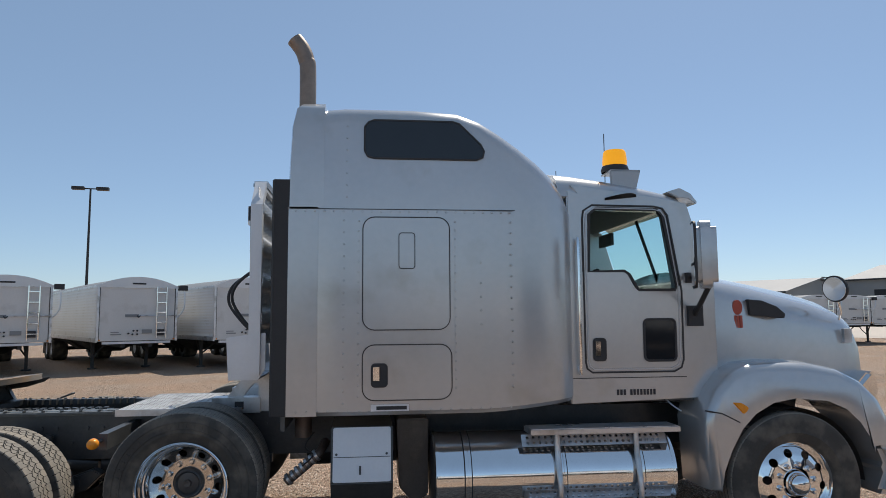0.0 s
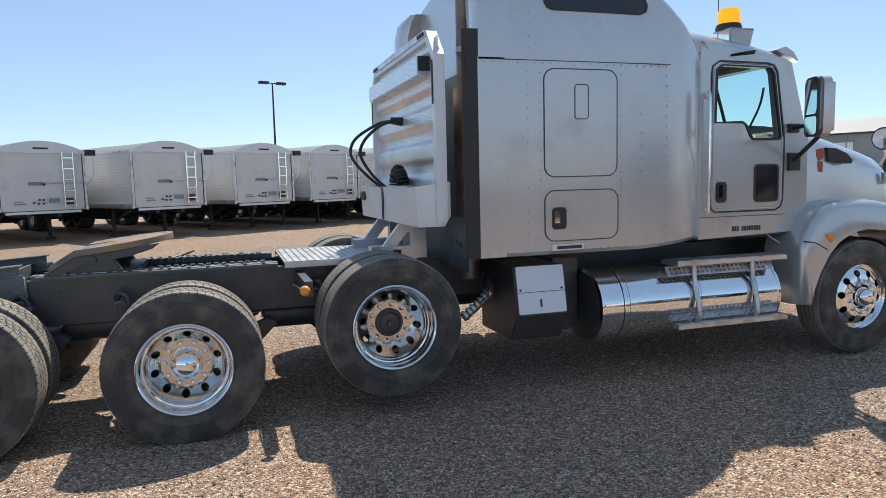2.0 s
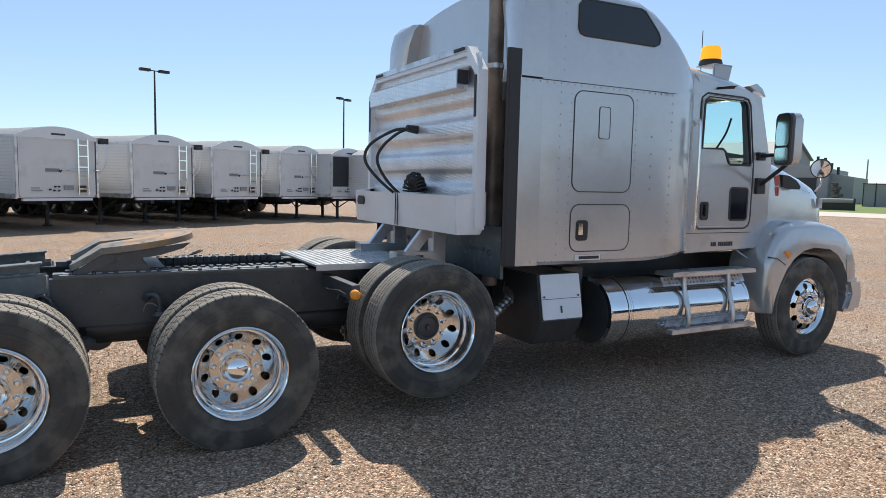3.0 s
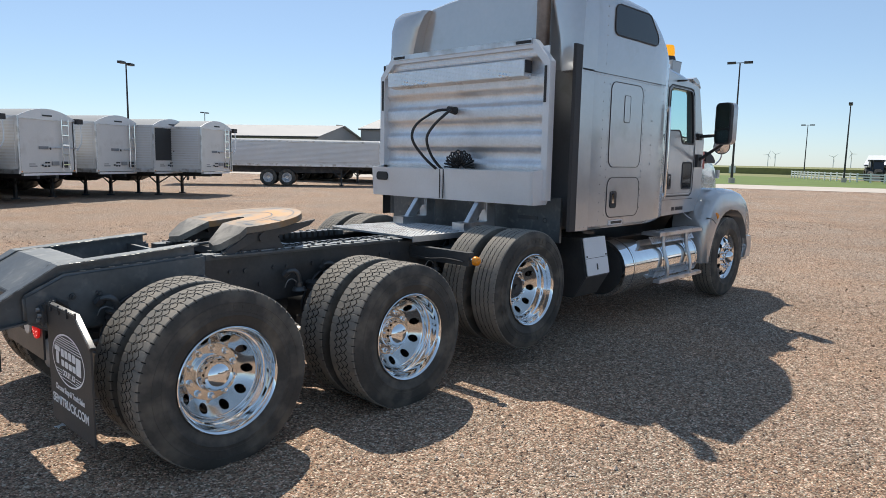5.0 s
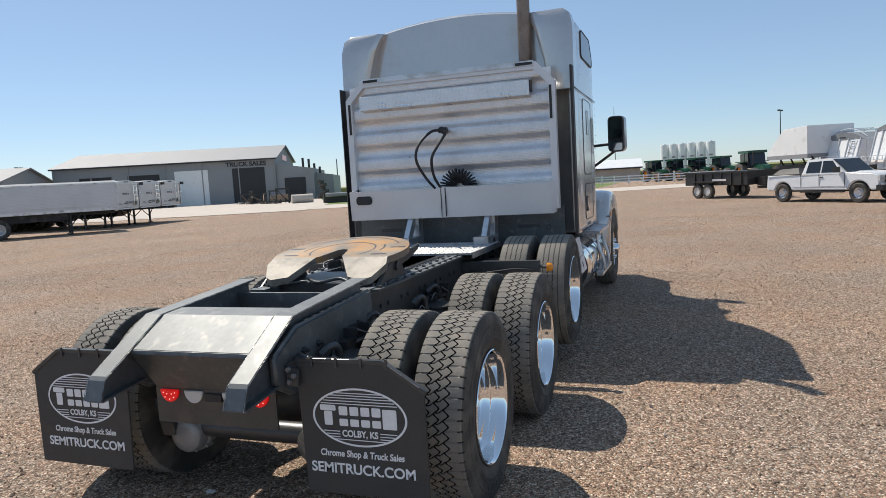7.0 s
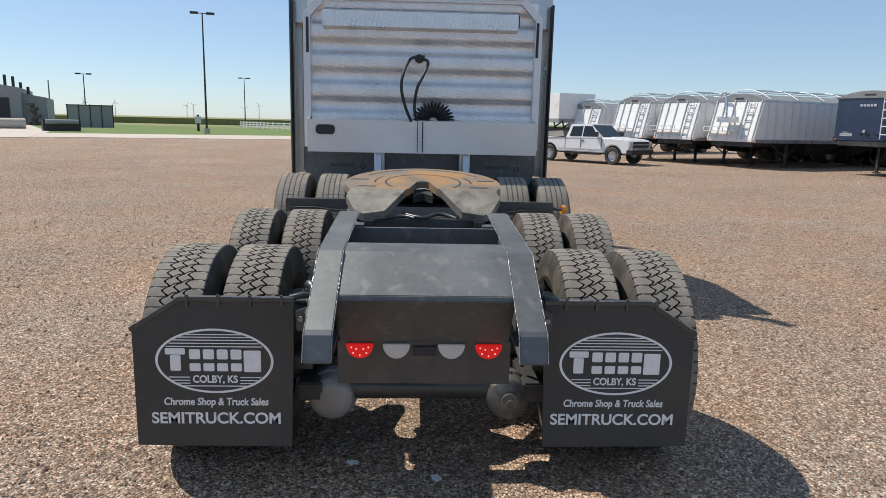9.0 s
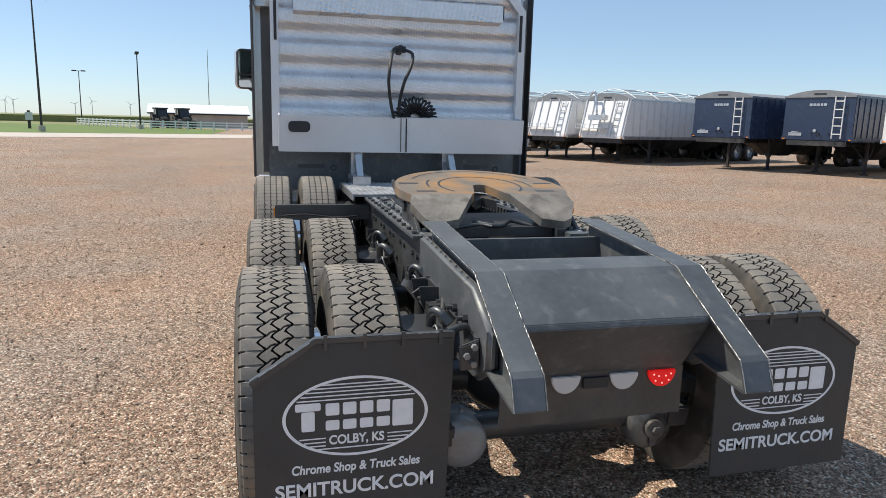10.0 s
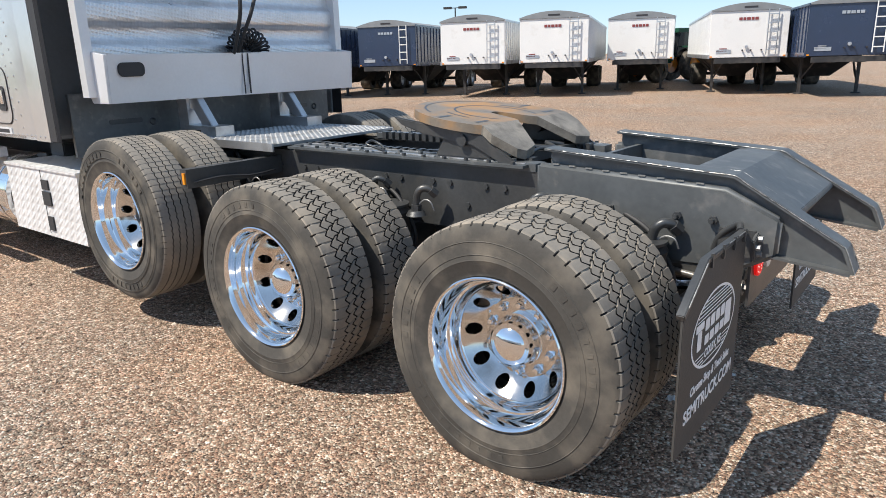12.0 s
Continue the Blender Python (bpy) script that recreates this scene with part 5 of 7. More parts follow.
# bonnet, wings, bumper
def hood_ring(x, w, zb, zs, zc, r):
    right = [(-w - 0.03, zb), (-w - 0.02, zb + (zs - zb) * 0.4), (-w, zs - r)]
    for k in range(1, 6):
        a = radians(180 - 80 * k / 5)
        right.append((-(w - r) + r * math.cos(a), zs - r + r * math.sin(a)))
    last = right[-1]
    for k in range(1, 6):
        t = k / 5
        right.append((last[0] * (1 - t), last[1] + (zc - last[1]) * (1 - (1 - t) ** 2)))
    return [(x, y, z) for y, z in right] + [(x, -y, z) for y, z in right[-2::-1]]


hood = loft([hood_ring(*v) for v in ((6.845, 0.99, 1.25, 2.10, 2.20, 0.16), (7.0, 0.965, 1.25, 2.09, 2.19, 0.20), (7.3, 0.90, 1.22, 2.05, 2.15, 0.24), (7.6, 0.83, 1.15, 1.99, 2.10, 0.25), (7.95, 0.75, 1.0, 1.92, 2.03, 0.25), (8.22, 0.68, 0.95, 1.85, 1.96, 0.24), (8.34, 0.64, 0.95, 1.78, 1.88, 0.22), (8.40, 0.61, 0.95, 1.66, 1.75, 0.2))])
bonnet = part("bonnet", hood, SILVER, truck, "silver sloping bonnet", smooth=40)
part("cowl_gap", prism([(6.862, 1.2), (6.872, 1.2), (6.872, 2.06), (6.862, 2.06)], "y", -1.022, 1.022), RUBBER_BLACK, truck)
part("grille", box(8.395, 8.43, -0.46, 0.46, 0.98, 1.58, 0.02), CHROME, truck)
for s in (-1, 1):
    vent = [(7.20, 1.93), (7.32, 1.92), (7.45, 1.87), (7.52, 1.81), (7.51, 1.775), (7.21, 1.80)]
    part("bonnet_vent", prism(vent, "y", s * 0.86, s * 0.945, 0.004), RUBBER_BLACK, bonnet, "black side air intake")
    bm = prism([(7.10 + 0.042 * math.cos(a), 1.865 + 0.06 * math.sin(a)) for a in frange(0, 2 * math.pi, 21)[:-1]], "y", s * 0.90, s * 0.955)
    for k in range(3):
        box(7.065 + 0.026 * k, 7.085 + 0.026 * k, *sorted((s * 0.91, s * 0.958)), 1.70, 1.80, 0.004, bm)
    part("emblem", bm, EMBLEM_RED, bonnet, "red and chrome emblem")
    wing_out = [(6.650, 0.50), (6.625, 1.0), (6.650, 1.10), (6.730, 1.25), (6.830, 1.365), (6.980, 1.432), (7.240, 1.45), (7.490, 1.44), (7.740, 1.39), (7.940, 1.29), (8.070, 1.16), (8.160, 0.98), (8.180, 0.82), (8.040, 0.80)]
    wing_in = [(7.985, 0.74), (7.945, 0.87), (7.875, 0.98), (7.77, 1.08), (7.62, 1.145), (7.36, 1.17), (7.18, 1.14), (7.03, 1.06), (6.92, 0.95), (6.83, 0.80), (6.765, 0.65), (6.735, 0.50)]
    b = bmesh.new()
    ys = [(0.80, 0.0), (1.10, 0.0), (1.20, 0.012), (1.245, 0.035), (1.265, 0.08)]
    rows = []
    for y, pull in ys:
        ring = []
        for i, (x, z) in enumerate(wing_out + wing_in):
            if i < len(wing_out):
                d = Vector((7.34 - x, 0.75 - z)).normalized() * pull
                x, z = x + d.x, z + d.y
            ring.append((x, s * y, z))
        rows.append(ring)
    wing = part("front_wing", loft(rows), SILVER, truck, "broad silver front wing", smooth=50)
    part("wing_step_line", prism([(6.640, 1.095), (6.760, 1.075), (6.90, 1.005), (6.90, 0.995), (6.760, 1.065), (6.640, 1.085)], "y", s * 1.24, s * 1.268), DARK_PRINT, wing)
    part("side_marker", prism([(6.845, 1.15), (6.915, 1.145), (6.975, 1.11), (6.965, 1.085), (6.93, 1.06)], "y", s * 1.235, s * 1.272, 0.006), LENS_AMBER, wing, "amber side marker lamp")
    part("wheel_arch_liner", loft([[(7.37 + 0.56 * math.cos(a), s * y, 0.53 + 0.56 * math.sin(a)) for a in frange(0, math.pi, 17)] for y in (0.55, 1.2)], caps=False, closed=False), RUBBER_BLACK, truck)
    lamp = prism([(8.110, 1.16), (8.290, 1.34), (8.360, 1.30), (8.370, 1.12), (8.190, 1.02)], "y", s * 0.60, s * 0.88, 0.03)
    part("headlamp", lamp, CHROME, truck, "slanted headlamp")
    part("bonnet_latch", box(8.19, 8.26, *sorted((s * 0.69, s * 0.725)), 1.56, 1.68, 0.01), ALUMINIUM, bonnet)
    part("bumper", prism([(8.020, 0.42), (8.310, 0.42), (8.350, 0.60), (8.310, 0.80), (8.040, 0.80), (8.110, 0.62)], "y", s * 0.0, s * 1.23, 0.04), SILVER, truck, "painted front bumper")
    stem = part("wing_mirror", lathe([(0.098, 0.0), (0.104, 0.012), (0.10, 0.02), (0.001, 0.026)], n=28, axis="x"), CHROME, truck, "round convex wing mirror", smooth=40, at=pose(8.08, s * 0.80, 2.02, 0, 6, 180 + s * -20))
    part("mirror_rim", lathe([(0.094, -0.012), (0.112, -0.008), (0.114, 0.012), (0.096, 0.02)], n=28, axis="x"), RUBBER_BLACK, stem, smooth=40)
    part("mirror_stalk", tube([(8.09, s * 0.80, 1.94), (8.11, s * 0.79, 1.88), (8.15, s * 0.75, 1.82), (8.18, s * 0.68, 1.76)], 0.011, n=8), CHROME, truck)
for k in range(12):
    if k != 3:
        part("stencil_bar", box(6.03 + 0.0265 * k, 6.048 + 0.0265 * k, -1.0535, -1.0505, 1.195, 1.238), DARK_PRINT, truck)


# ---- tanks, steps, boxes, headache rack, exhaust stack ----
def perforated(x0, x1, y, z0, z1, pitch, r):
    """An upright strip with two rows of round holes."""
    b = bmesh.new()
    edges = []
    def loop(pts):
        vs = [b.verts.new((p[0], y, p[1])) for p in pts]
        return [b.edges.new((vs[i], vs[(i + 1) % len(vs)])) for i in range(len(vs))]
    edges += loop([(x0, z0), (x1, z0), (x1, z1), (x0, z1)])
    x = x0 + pitch
    while x < x1 - pitch * 0.6:
        for z in (z0 + (z1 - z0) * 0.28, z0 + (z1 - z0) * 0.72):
            edges += loop([(x + r * math.cos(2 * math.pi * i / 8), z + r * math.sin(2 * math.pi * i / 8)) for i in range(8)])
        x += pitch
    bmesh.ops.triangle_fill(b, use_beauty=True, use_dissolve=False, edges=edges)
    out = bmesh.ops.extrude_face_region(b, geom=b.faces[:])
    bmesh.ops.translate(b, verts=[g for g in out["geom"] if isinstance(g, bmesh.types.BMVert)], vec=(0, 0.006, 0))
    return b


for s in (-1, 1):
    ya, zc, r = s * 0.93, 0.62, 0.315
    x0, x1 = (4.61, 6.40) if s < 0 else (4.62, 6.40)
    tank = part("fuel_tank", cyl((x0, ya, zc), (x1, ya, zc), r, n=64), CHROME, truck, "polished cylindrical fuel tank", smooth=40)
    for x in (x0 + 0.012, x1 - 0.012):
        bm = lathe([(r - 0.03, -0.02), (r + 0.004, -0.014), (r + 0.006, 0.0), (r + 0.004, 0.014), (r - 0.03, 0.02)], n=64, axis="x")
        bmesh.ops.translate(bm, verts=bm.verts, vec=(x, ya, zc))
        part("tank_rim", bm, CHROME, tank, smooth=40)
    # black disc stands in for the dark underside mirrored in the chrome end
    part("tank_end", lathe([(0.001, -0.014), (r * 0.8, -0.010), (r - 0.012, 0.0), (r - 0.012, 0.01)], n=48, axis="x"), BLACK, tank, "black disc for the dark reflection in the tank end", smooth=40, at=pose(x0 - 0.004, ya, zc))
    # added black block that fills the dark gap beside the tank
    part("tank_bracket", prism([(4.34, 1.03), (4.58, 1.03), (4.58, 0.46), (4.47, 0.40), (4.36, 0.52)], "y", s * 0.44, s * 0.88, 0.01), BLACK, truck, "black filler block for the dark mass beside the tank")
    for x in (4.84, 5.54, 6.13):
        bm = lathe([(r + 0.002, -0.024), (r + 0.007, -0.022), (r + 0.007, -0.004), (r + 0.003, -0.003), (r + 0.003, 0.003), (r + 0.007, 0.004), (r + 0.007, 0.022), (r + 0.002, 0.024)], n=64, axis="x")
        bmesh.ops.translate(bm, verts=bm.verts, vec=(x, ya, zc))
        part("tank_strap", bm, CHROME, tank, smooth=40)
        part("strap_liner", cyl((x - 0.03, ya, zc), (x + 0.03, ya, zc), r + 0.0015, n=48), RUBBER_BLACK, tank, smooth=40)
    for z, text in ((0.985, "upper cab step"), (0.455, "lower cab step")):
        yo = s * (1.285 if z > 0.9 else 1.31)
        yi = s * (1.06 if z > 0.9 else 1.23)
        xs = 5.29 if s < 0 else (4.95 if z > 0.9 else 5.10)
        step = part("step", box(xs, 6.42, min(yo, yi), max(yo, yi), z - (0.035 if s < 0 else 0.075), z, 0.006), ALUMINIUM if s < 0 else BRIGHT_PLATE, truck, text)
        part("step_grip", box(xs + 0.01, 6.41, min(yo, yi) + 0.01, max(yo, yi) - 0.01, z + 0.001, z + 0.006), ALU_PLATE, step)
        strip = perforated(5.24, 6.34, 0, -0.045, 0.045, 0.045, 0.012)
        part("step_riser", strip, ALUMINIUM, step, "perforated riser strip", at=pose(0, s * (1.20 if z > 0.9 else 1.268), z - 0.085 + (0.155 if z < 0.9 else 0), s * (30 if z > 0.9 else -25), 0, 0))
    for x in (5.50, 6.10):
        bm = tube([(x, s * 1.22, 0.96), (x, s * 1.235, 0.8), (x, s * 1.29, 0.62), (x, s * 1.29, 0.48), (x, s * 1.20, 0.43)], 0.022, n=8)
        part("step_hanger", bm, ALUMINIUM, truck, smooth=50)

# battery box with tilted lid on the right, long tread-plate box on the left
box_r = part("battery_box", prism([(-1.10, 0.42), (-1.235, 0.645), (-1.16, 1.02), (-0.46, 1.02), (-0.46, 0.42)], "x", 3.86, 4.30, 0.008), BLACK, truck, "black battery box with bare aluminium lid")
lid = prism(rounded(3.875, 4.285, 0.0, 0.375, 0.015), "y", -0.006, 0.004, 0.002)
lid_ob = part("lid", lid, ALU_WHITE, box_r, "bare aluminium lid", at=pose(0, -1.243, 0.652, -11.5, 0, 0))
part("lid_bend", box(3.88, 4.28, -0.009, -0.005, 0.168, 0.172), DARK_PRINT, lid_ob)
for x in (3.90, 4.255):
    part("lid_bolt", cyl((x, -0.006, 0.19), (x, -0.014, 0.19), 0.009, n=8), BLACK, lid_ob)
part("lid_latch", box(4.06, 4.075, -0.012, -0.006, 0.05, 0.11, 0.002), BLACK, lid_ob)
box_l = part("side_tool_box", box(3.36, 4.50, 0.80, 1.245, 0.42, 0.91, 0.012), BRIGHT_PLATE, truck, "long bright tread-plate tool box")
part("box_lid_edge", box(3.35, 4.51, 0.80, 1.255, 0.905, 0.922, 0.004), BRIGHT_PLATE, box_l)
for x, z, w, h in ((3.86, 0.80, 0.05, 0.035), (3.86, 0.70, 0.06, 0.05), (3.86, 0.52, 0.04, 0.05)):
    part("box_latch", box(x - w, x + w, 1.245, 1.256, z - h, z + h, 0.008), RUBBER_BLACK, box_l)
part("box_split", box(3.915, 3.921, 1.243, 1.247, 0.44, 0.92), DARK_PRINT, box_l)
elbow = part("exhaust_elbow", tube([(3.80, -0.80, 0.86), (3.76, -0.92, 0.80), (3.66, -0.93, 0.71), (3.58, -0.93, 0.645), (3.52, -0.93, 0.60)], 0.034, n=12), STACK_STEEL, truck, "weathered exhaust flex pipe", smooth=50)
for k in range(7):
    f = k / 6
    x, z = 3.74 - 0.20 * f, 0.785 - 0.165 * f
    part("flex_ring", cyl((x + 0.008, -0.93, z + 0.006), (x - 0.008, -0.93, z - 0.006), 0.046 if k in (0, 6) else 0.040, n=14), ALUMINIUM, elbow, smooth=40)
part("loose_wire", tube([(3.72, -0.9, 0.95), (3.66, -0.97, 0.86), (3.72, -1.0, 0.80), (3.64, -0.98, 0.72)], 0.006, n=6), RUBBER_BLACK, truck)
part("transmission", cyl((3.6, 0.05, 0.72), (5.6, 0.05, 0.85), 0.2, 0.3, n=20), BLACK, truck, smooth=40)
part("step_lamp_wire", tube([(6.42, -1.0, 1.18), (6.46, -1.05, 1.12), (6.52, -1.1, 1.07)], 0.006, n=6), ALUMINIUM, truck)

# headache rack with corrugated sheet and tray
ridges = [(z, 3.325 - 0.021 * math.tanh(2.4 * math.sin(2 * math.pi * (z - 1.60) / 0.272) + 0.5)) for z in frange(1.60, 2.78, 121)]
outline = [(x, z) for z, x in ridges] + [(x + 0.006, z) for z, x in ridges[::-1]]
sheet = prism(outline, "y", -1.10, 1.085)
rack = part("rack_sheet", sheet, RACK_PLATE, truck, "ribbed aluminium headache rack", smooth=40)
frame_pts = [(-1.14, 1.40), (-1.14, 2.64), (-0.96, 2.84), (0.93, 2.84), (1.12, 2.64), (1.12, 1.40)]
inner_pts = [(-1.075, 1.40), (-1.075, 2.615), (-0.935, 2.765), (0.905, 2.765), (1.055, 2.615), (1.055, 1.40)]
bm = None
for a, b2, c, d in zip(frame_pts, frame_pts[1:], inner_pts[1:], inner_pts):
    bm = prism([a, b2, c, d], "x", 3.262, 3.345, 0, bm)
part("rack_frame", bm, ALU_WHITE, rack, "white aluminium rack frame", smooth=30)
part("top_channel", box(3.25, 3.35, -0.94, 0.91, 2.80, 2.85, 0.006), ALUMINIUM, rack)
part("light_channel", prism([(3.20, 2.52), (3.20, 2.66), (3.31, 2.69), (3.31, 2.50)], "y", -0.90, 0.93, 0.004), ALU_PLATE, rack, "tread-plate light channel")
part("channel_end", box(3.205, 3.30, -0.912, -0.902, 2.55, 2.66), DARK_PRINT, rack)
for y in (-0.9, 0.86):
    for k in range(3):
        part("clearance_lamp", box(3.242, 3.254, y * (1 - 0.06 * k) - 0.03, y * (1 - 0.06 * k) + 0.03, 2.81, 2.835, 0.004), RUBBER_BLACK, rack)
for y in (-1.095, 1.08):
    part("strap_slot", box(3.255, 3.264, y - 0.012, y + 0.012, 2.28, 2.60, 0.004), RUBBER_BLACK, rack)
tray = prism([(3.12, 1.36), (3.10, 1.665), (3.115, 1.665), (3.132, 1.375), (3.33, 1.375), (3.33, 1.36)], "y", -1.09, 1.055, 0.003)
tray = part("tray", tray, ALU_WHITE, rack, "white aluminium chain tray")
for s in (-1, 1):
    part("tray_end", prism([(3.12, 1.36), (3.10, 1.665), (3.38, 1.70), (3.38, 1.44), (3.33, 1.36)], "y", -1.105 if s < 0 else 1.055, -1.09 if s < 0 else 1.07, 0.003), ALU_WHITE, tray)
part("tray_lamp", prism(rounded(0.81, 0.99, 1.525, 1.615, 0.035), "x", 3.092, 3.108, 0.004), RUBBER_BLACK, tray, "oval lamp grommet")
part("tray_joint", box(3.096, 3.104, -0.02, -0.01, 1.37, 1.66), DARK_PRINT, tray)
part("tray_joint", box(3.096, 3.104, 0.03, 0.036, 1.37, 1.66), DARK_PRINT, tray)
for s, y in ((-1, -0.43), (1, 0.40)):
    bm = box(3.24, 3.36, y - 0.05, y + 0.05, 1.06, 1.38, 0.006)
    prism([(3.24, 1.36), (3.14, 1.36), (2.98, 1.16), (2.98, 1.06), (3.02, 1.06), (3.2, 1.28), (3.24, 1.28)], "y", y - 0.028, y + 0.028, 0.004, bm)
    box(2.88, 3.26, y - 0.075, y + 0.075, 1.05, 1.17, 0.006, bm)
    part("rack_leg", bm, ALUMINIUM, rack, "aluminium rack foot")
    part("foot_slot", box(3.06, 3.13, y + s * 0.076 - 0.002, y + s * 0.076 + 0.002, 1.08, 1.14), DARK_PRINT, rack)

# exhaust stack
part("exhaust_pipe", tube([(3.63, -0.785, 0.9), (3.63, -0.785, 2.0), (3.63, -0.785, 3.0), (3.63, -0.785, 3.75), (3.615, -0.785, 3.88), (3.58, -0.785, 3.97), (3.52, -0.785, 4.05)], 0.066, n=24), STACK_STEEL, truck, "heat-stained curved exhaust stack", smooth=50)
part("stack_clamp", cyl((3.63, -0.785, 2.72), (3.63, -0.785, 2.76), 0.073, n=24), ALUMINIUM, truck, smooth=40)
part("stack_shield", cyl((3.63, -0.785, 1.05), (3.63, -0.785, 2.45), 0.10, n=24), STACK_STEEL, truck, smooth=40)

# coiled air line and looped cable on the rack
cable = thing("trailer_cable", pose(3.25, 0.0, 2.2), "black looped trailer power cable plugged into the rack", "cable")
hx = pose(-3.25, -0.035, -2.2)
plug = part("plug", cyl((3.31, 0.06, 2.245), (3.20, 0.06, 2.255), 0.04, 0.03, n=14), RUBBER_BLACK, cable, smooth=40, at=hx)
part("plug_collar", cyl((3.24, 0.10, 2.25), (3.24, 0.01, 2.25), 0.028, n=14), RUBBER_BLACK, plug, smooth=40)
part("cord", tube([(3.22, 0.08, 2.25), (3.10, 0.14, 2.23), (2.90, 0.20, 2.10), (2.86, 0.22, 1.95), (2.98, 0.18, 1.78), (3.14, 0.12, 1.64), (3.22, 0.10, 1.60)], 0.014, n=8), RUBBER_BLACK, cable, at=hx, smooth=60)
part("cord", tube([(3.22, 0.04, 2.25), (3.08, -0.02, 2.20), (2.95, 0.02, 2.08), (2.92, 0.08, 1.95), (3.02, 0.10, 1.78), (3.16, 0.07, 1.64), (3.23, 0.06, 1.60)], 0.014, n=8), RUBBER_BLACK, cable, at=hx, smooth=60)
coil = thing("coiled_air_line", pose(3.22, -0.12, 1.64), "black coiled trailer air line lying in the tray", "hose")
for turns, arc, loop, dx in ((15, 0.125, 0.05, 0.0), (11, 0.085, 0.042, 0.03)):
    pts = []
    steps = turns * 9
    for k in range(steps + 1):
        a = math.pi * (0.02 + 0.96 * k / steps)
        th = 2 * math.pi * turns * k / steps
        reach = arc + loop * math.cos(th) + 0.006 * math.sin(k * 0.37)
        pts.append((dx + loop * 0.9 * math.sin(th), -reach * math.cos(a) * 1.1, 0.03 + reach * math.sin(a)))
    part("hose_coil", tube(pts, 0.0085, n=5), RUBBER_BLACK, coil, "slinky coil of air hose", smooth=60)


# ---- parked trailers ----
def hopper_trailer(name, label, paint, at, length=12.6, style="smooth", low=1.22, high=2.72, crown=0.17, ladder=CHROME, group="parked trailers", mark=None, arm=False, open_front=False, axles=(9.4, 10.65), hoppers=True):
    """A grain trailer: its front face at the local origin, the body running along +x."""
    t = thing(name, at, label, "trailer", group)
    w = 1.295
    lean = 0.30 if style == "leaning" else 0.0
    front = [(lean, high), (0.0 if style != "leaning" else -0.12, low + 0.12), (0.0 if style != "leaning" else -0.12, low), (length, low), (length, high)]
    part("body", prism(front, "y", -w, w, 0.015), paint, t)
    rows = []
    for x in frange(lean - 0.02, length, 7):
        rows.append([(x, y, high + crown * (1 - (y / w) ** 2) + 0.012 * math.sin(x * 2.1)) for y in frange(-w - 0.02, w + 0.02, 11)] + [(x, w + 0.02, high - 0.06), (x, -w - 0.02, high - 0.06)])
    part("tarp", loft(rows), TARP_GREY, t, "grey arched roll tarp", smooth=40)
    part("top_rail", box(lean - 0.03, length, -w - 0.03, -w + 0.02, high - 0.08, high, 0.008), ALUMINIUM if paint is not NAVY_PAINT else NAVY_PAINT, t)
    part("top_rail", box(lean - 0.03, length, w - 0.02, w + 0.03, high - 0.08, high, 0.008), ALUMINIUM if paint is not NAVY_PAINT else NAVY_PAINT, t)
    part("front_cap", prism([(-w, high - 0.05), (w, high - 0.05), (w, high)] + [(y, high + crown * (1 - (y / w) ** 2)) for y in frange(w, -w, 11)][1:-1] + [(-w, high)], "x", lean - 0.035, lean), TARP_GREY if style != "open" else TRAILER_SILVER, t)
    part("cap_lamp", box(lean - 0.045, lean - 0.034, -0.22, 0.22, high + 0.045, high + 0.10, 0.01), DARK_PRINT, t)
    # ribs along the sides
    bm = None
    n = 26
    for s in (-1, 1):
        for k in range(n):
            x = lean + 0.25 + (length - 0.5) * k / (n - 1)
            if style != "open":
                bm = box(x - 0.03, x + 0.03, s * w - 0.025, s * w + 0.025, low + 0.12, high - 0.08, 0, bm)
        for z in frange(low + 0.30, high - 0.16, 15) if style == "open" else ():
            bm = box(lean + 0.1, length - 0.1, s * w - 0.02, s * w + 0.022, z - 0.028, z + 0.028, 0, bm)
    tagged(part("side_ribs", bm, paint if paint not in (WHITE_PAINT, DUSTY_WHITE) else TRAILER_SILVER, t), kind="stuff")
    for s in (-1, 1):
        part("side_sill", box(-0.02, length, s * w - 0.03, s * w + 0.03, low - 0.03, low + 0.12, 0.006), ALUMINIUM if paint is not NAVY_PAINT else NAVY_PAINT, t)
    # ladder on the front
    lx = lean - 0.09
    bm = None
    for y in (-0.92, -0.60):
        bm = tube([(-0.16 if style == "leaning" else lx, y, low + 0.08), ((lx - 0.1) / 2 if style == "leaning" else lx, y, (low + high) / 2), (lx, y, high - 0.03)], 0.02, n=6, bm=bm)
    for k in range(5):
        f = (k + 0.5) / 5
        x = (-0.16 * (1 - f) + lx * f) if style == "leaning" else lx
        z = low + 0.1 + (high - low - 0.15) * f
        bm = box(x - 0.015, x + 0.015, -0.92, -0.60, z - 0.018, z + 0.018, 0, bm)
    part("ladder", bm, ladder, t, "aluminium access ladder")
    # frame, landing legs, hoppers, wheels
    for s in (-1, 1):
        part("front_frame_rail", box(0.05, 3.0, s * 0.44 - 0.06, s * 0.44 + 0.06, low - 0.22, low - 0.02), TRAILER_BLACK, t)
        part("rear_frame_rail", box(8.6, length, s * 0.44 - 0.06, s * 0.44 + 0.06, low - 0.3, low - 0.02), TRAILER_BLACK, t)
    part("nose_beam", box(0.0, 0.1, -1.1, 1.1, low - (0.2 if style != "open" else 0.1), low - 0.02), TRAILER_BLACK if style != "open" else TRAILER_SILVER, t)
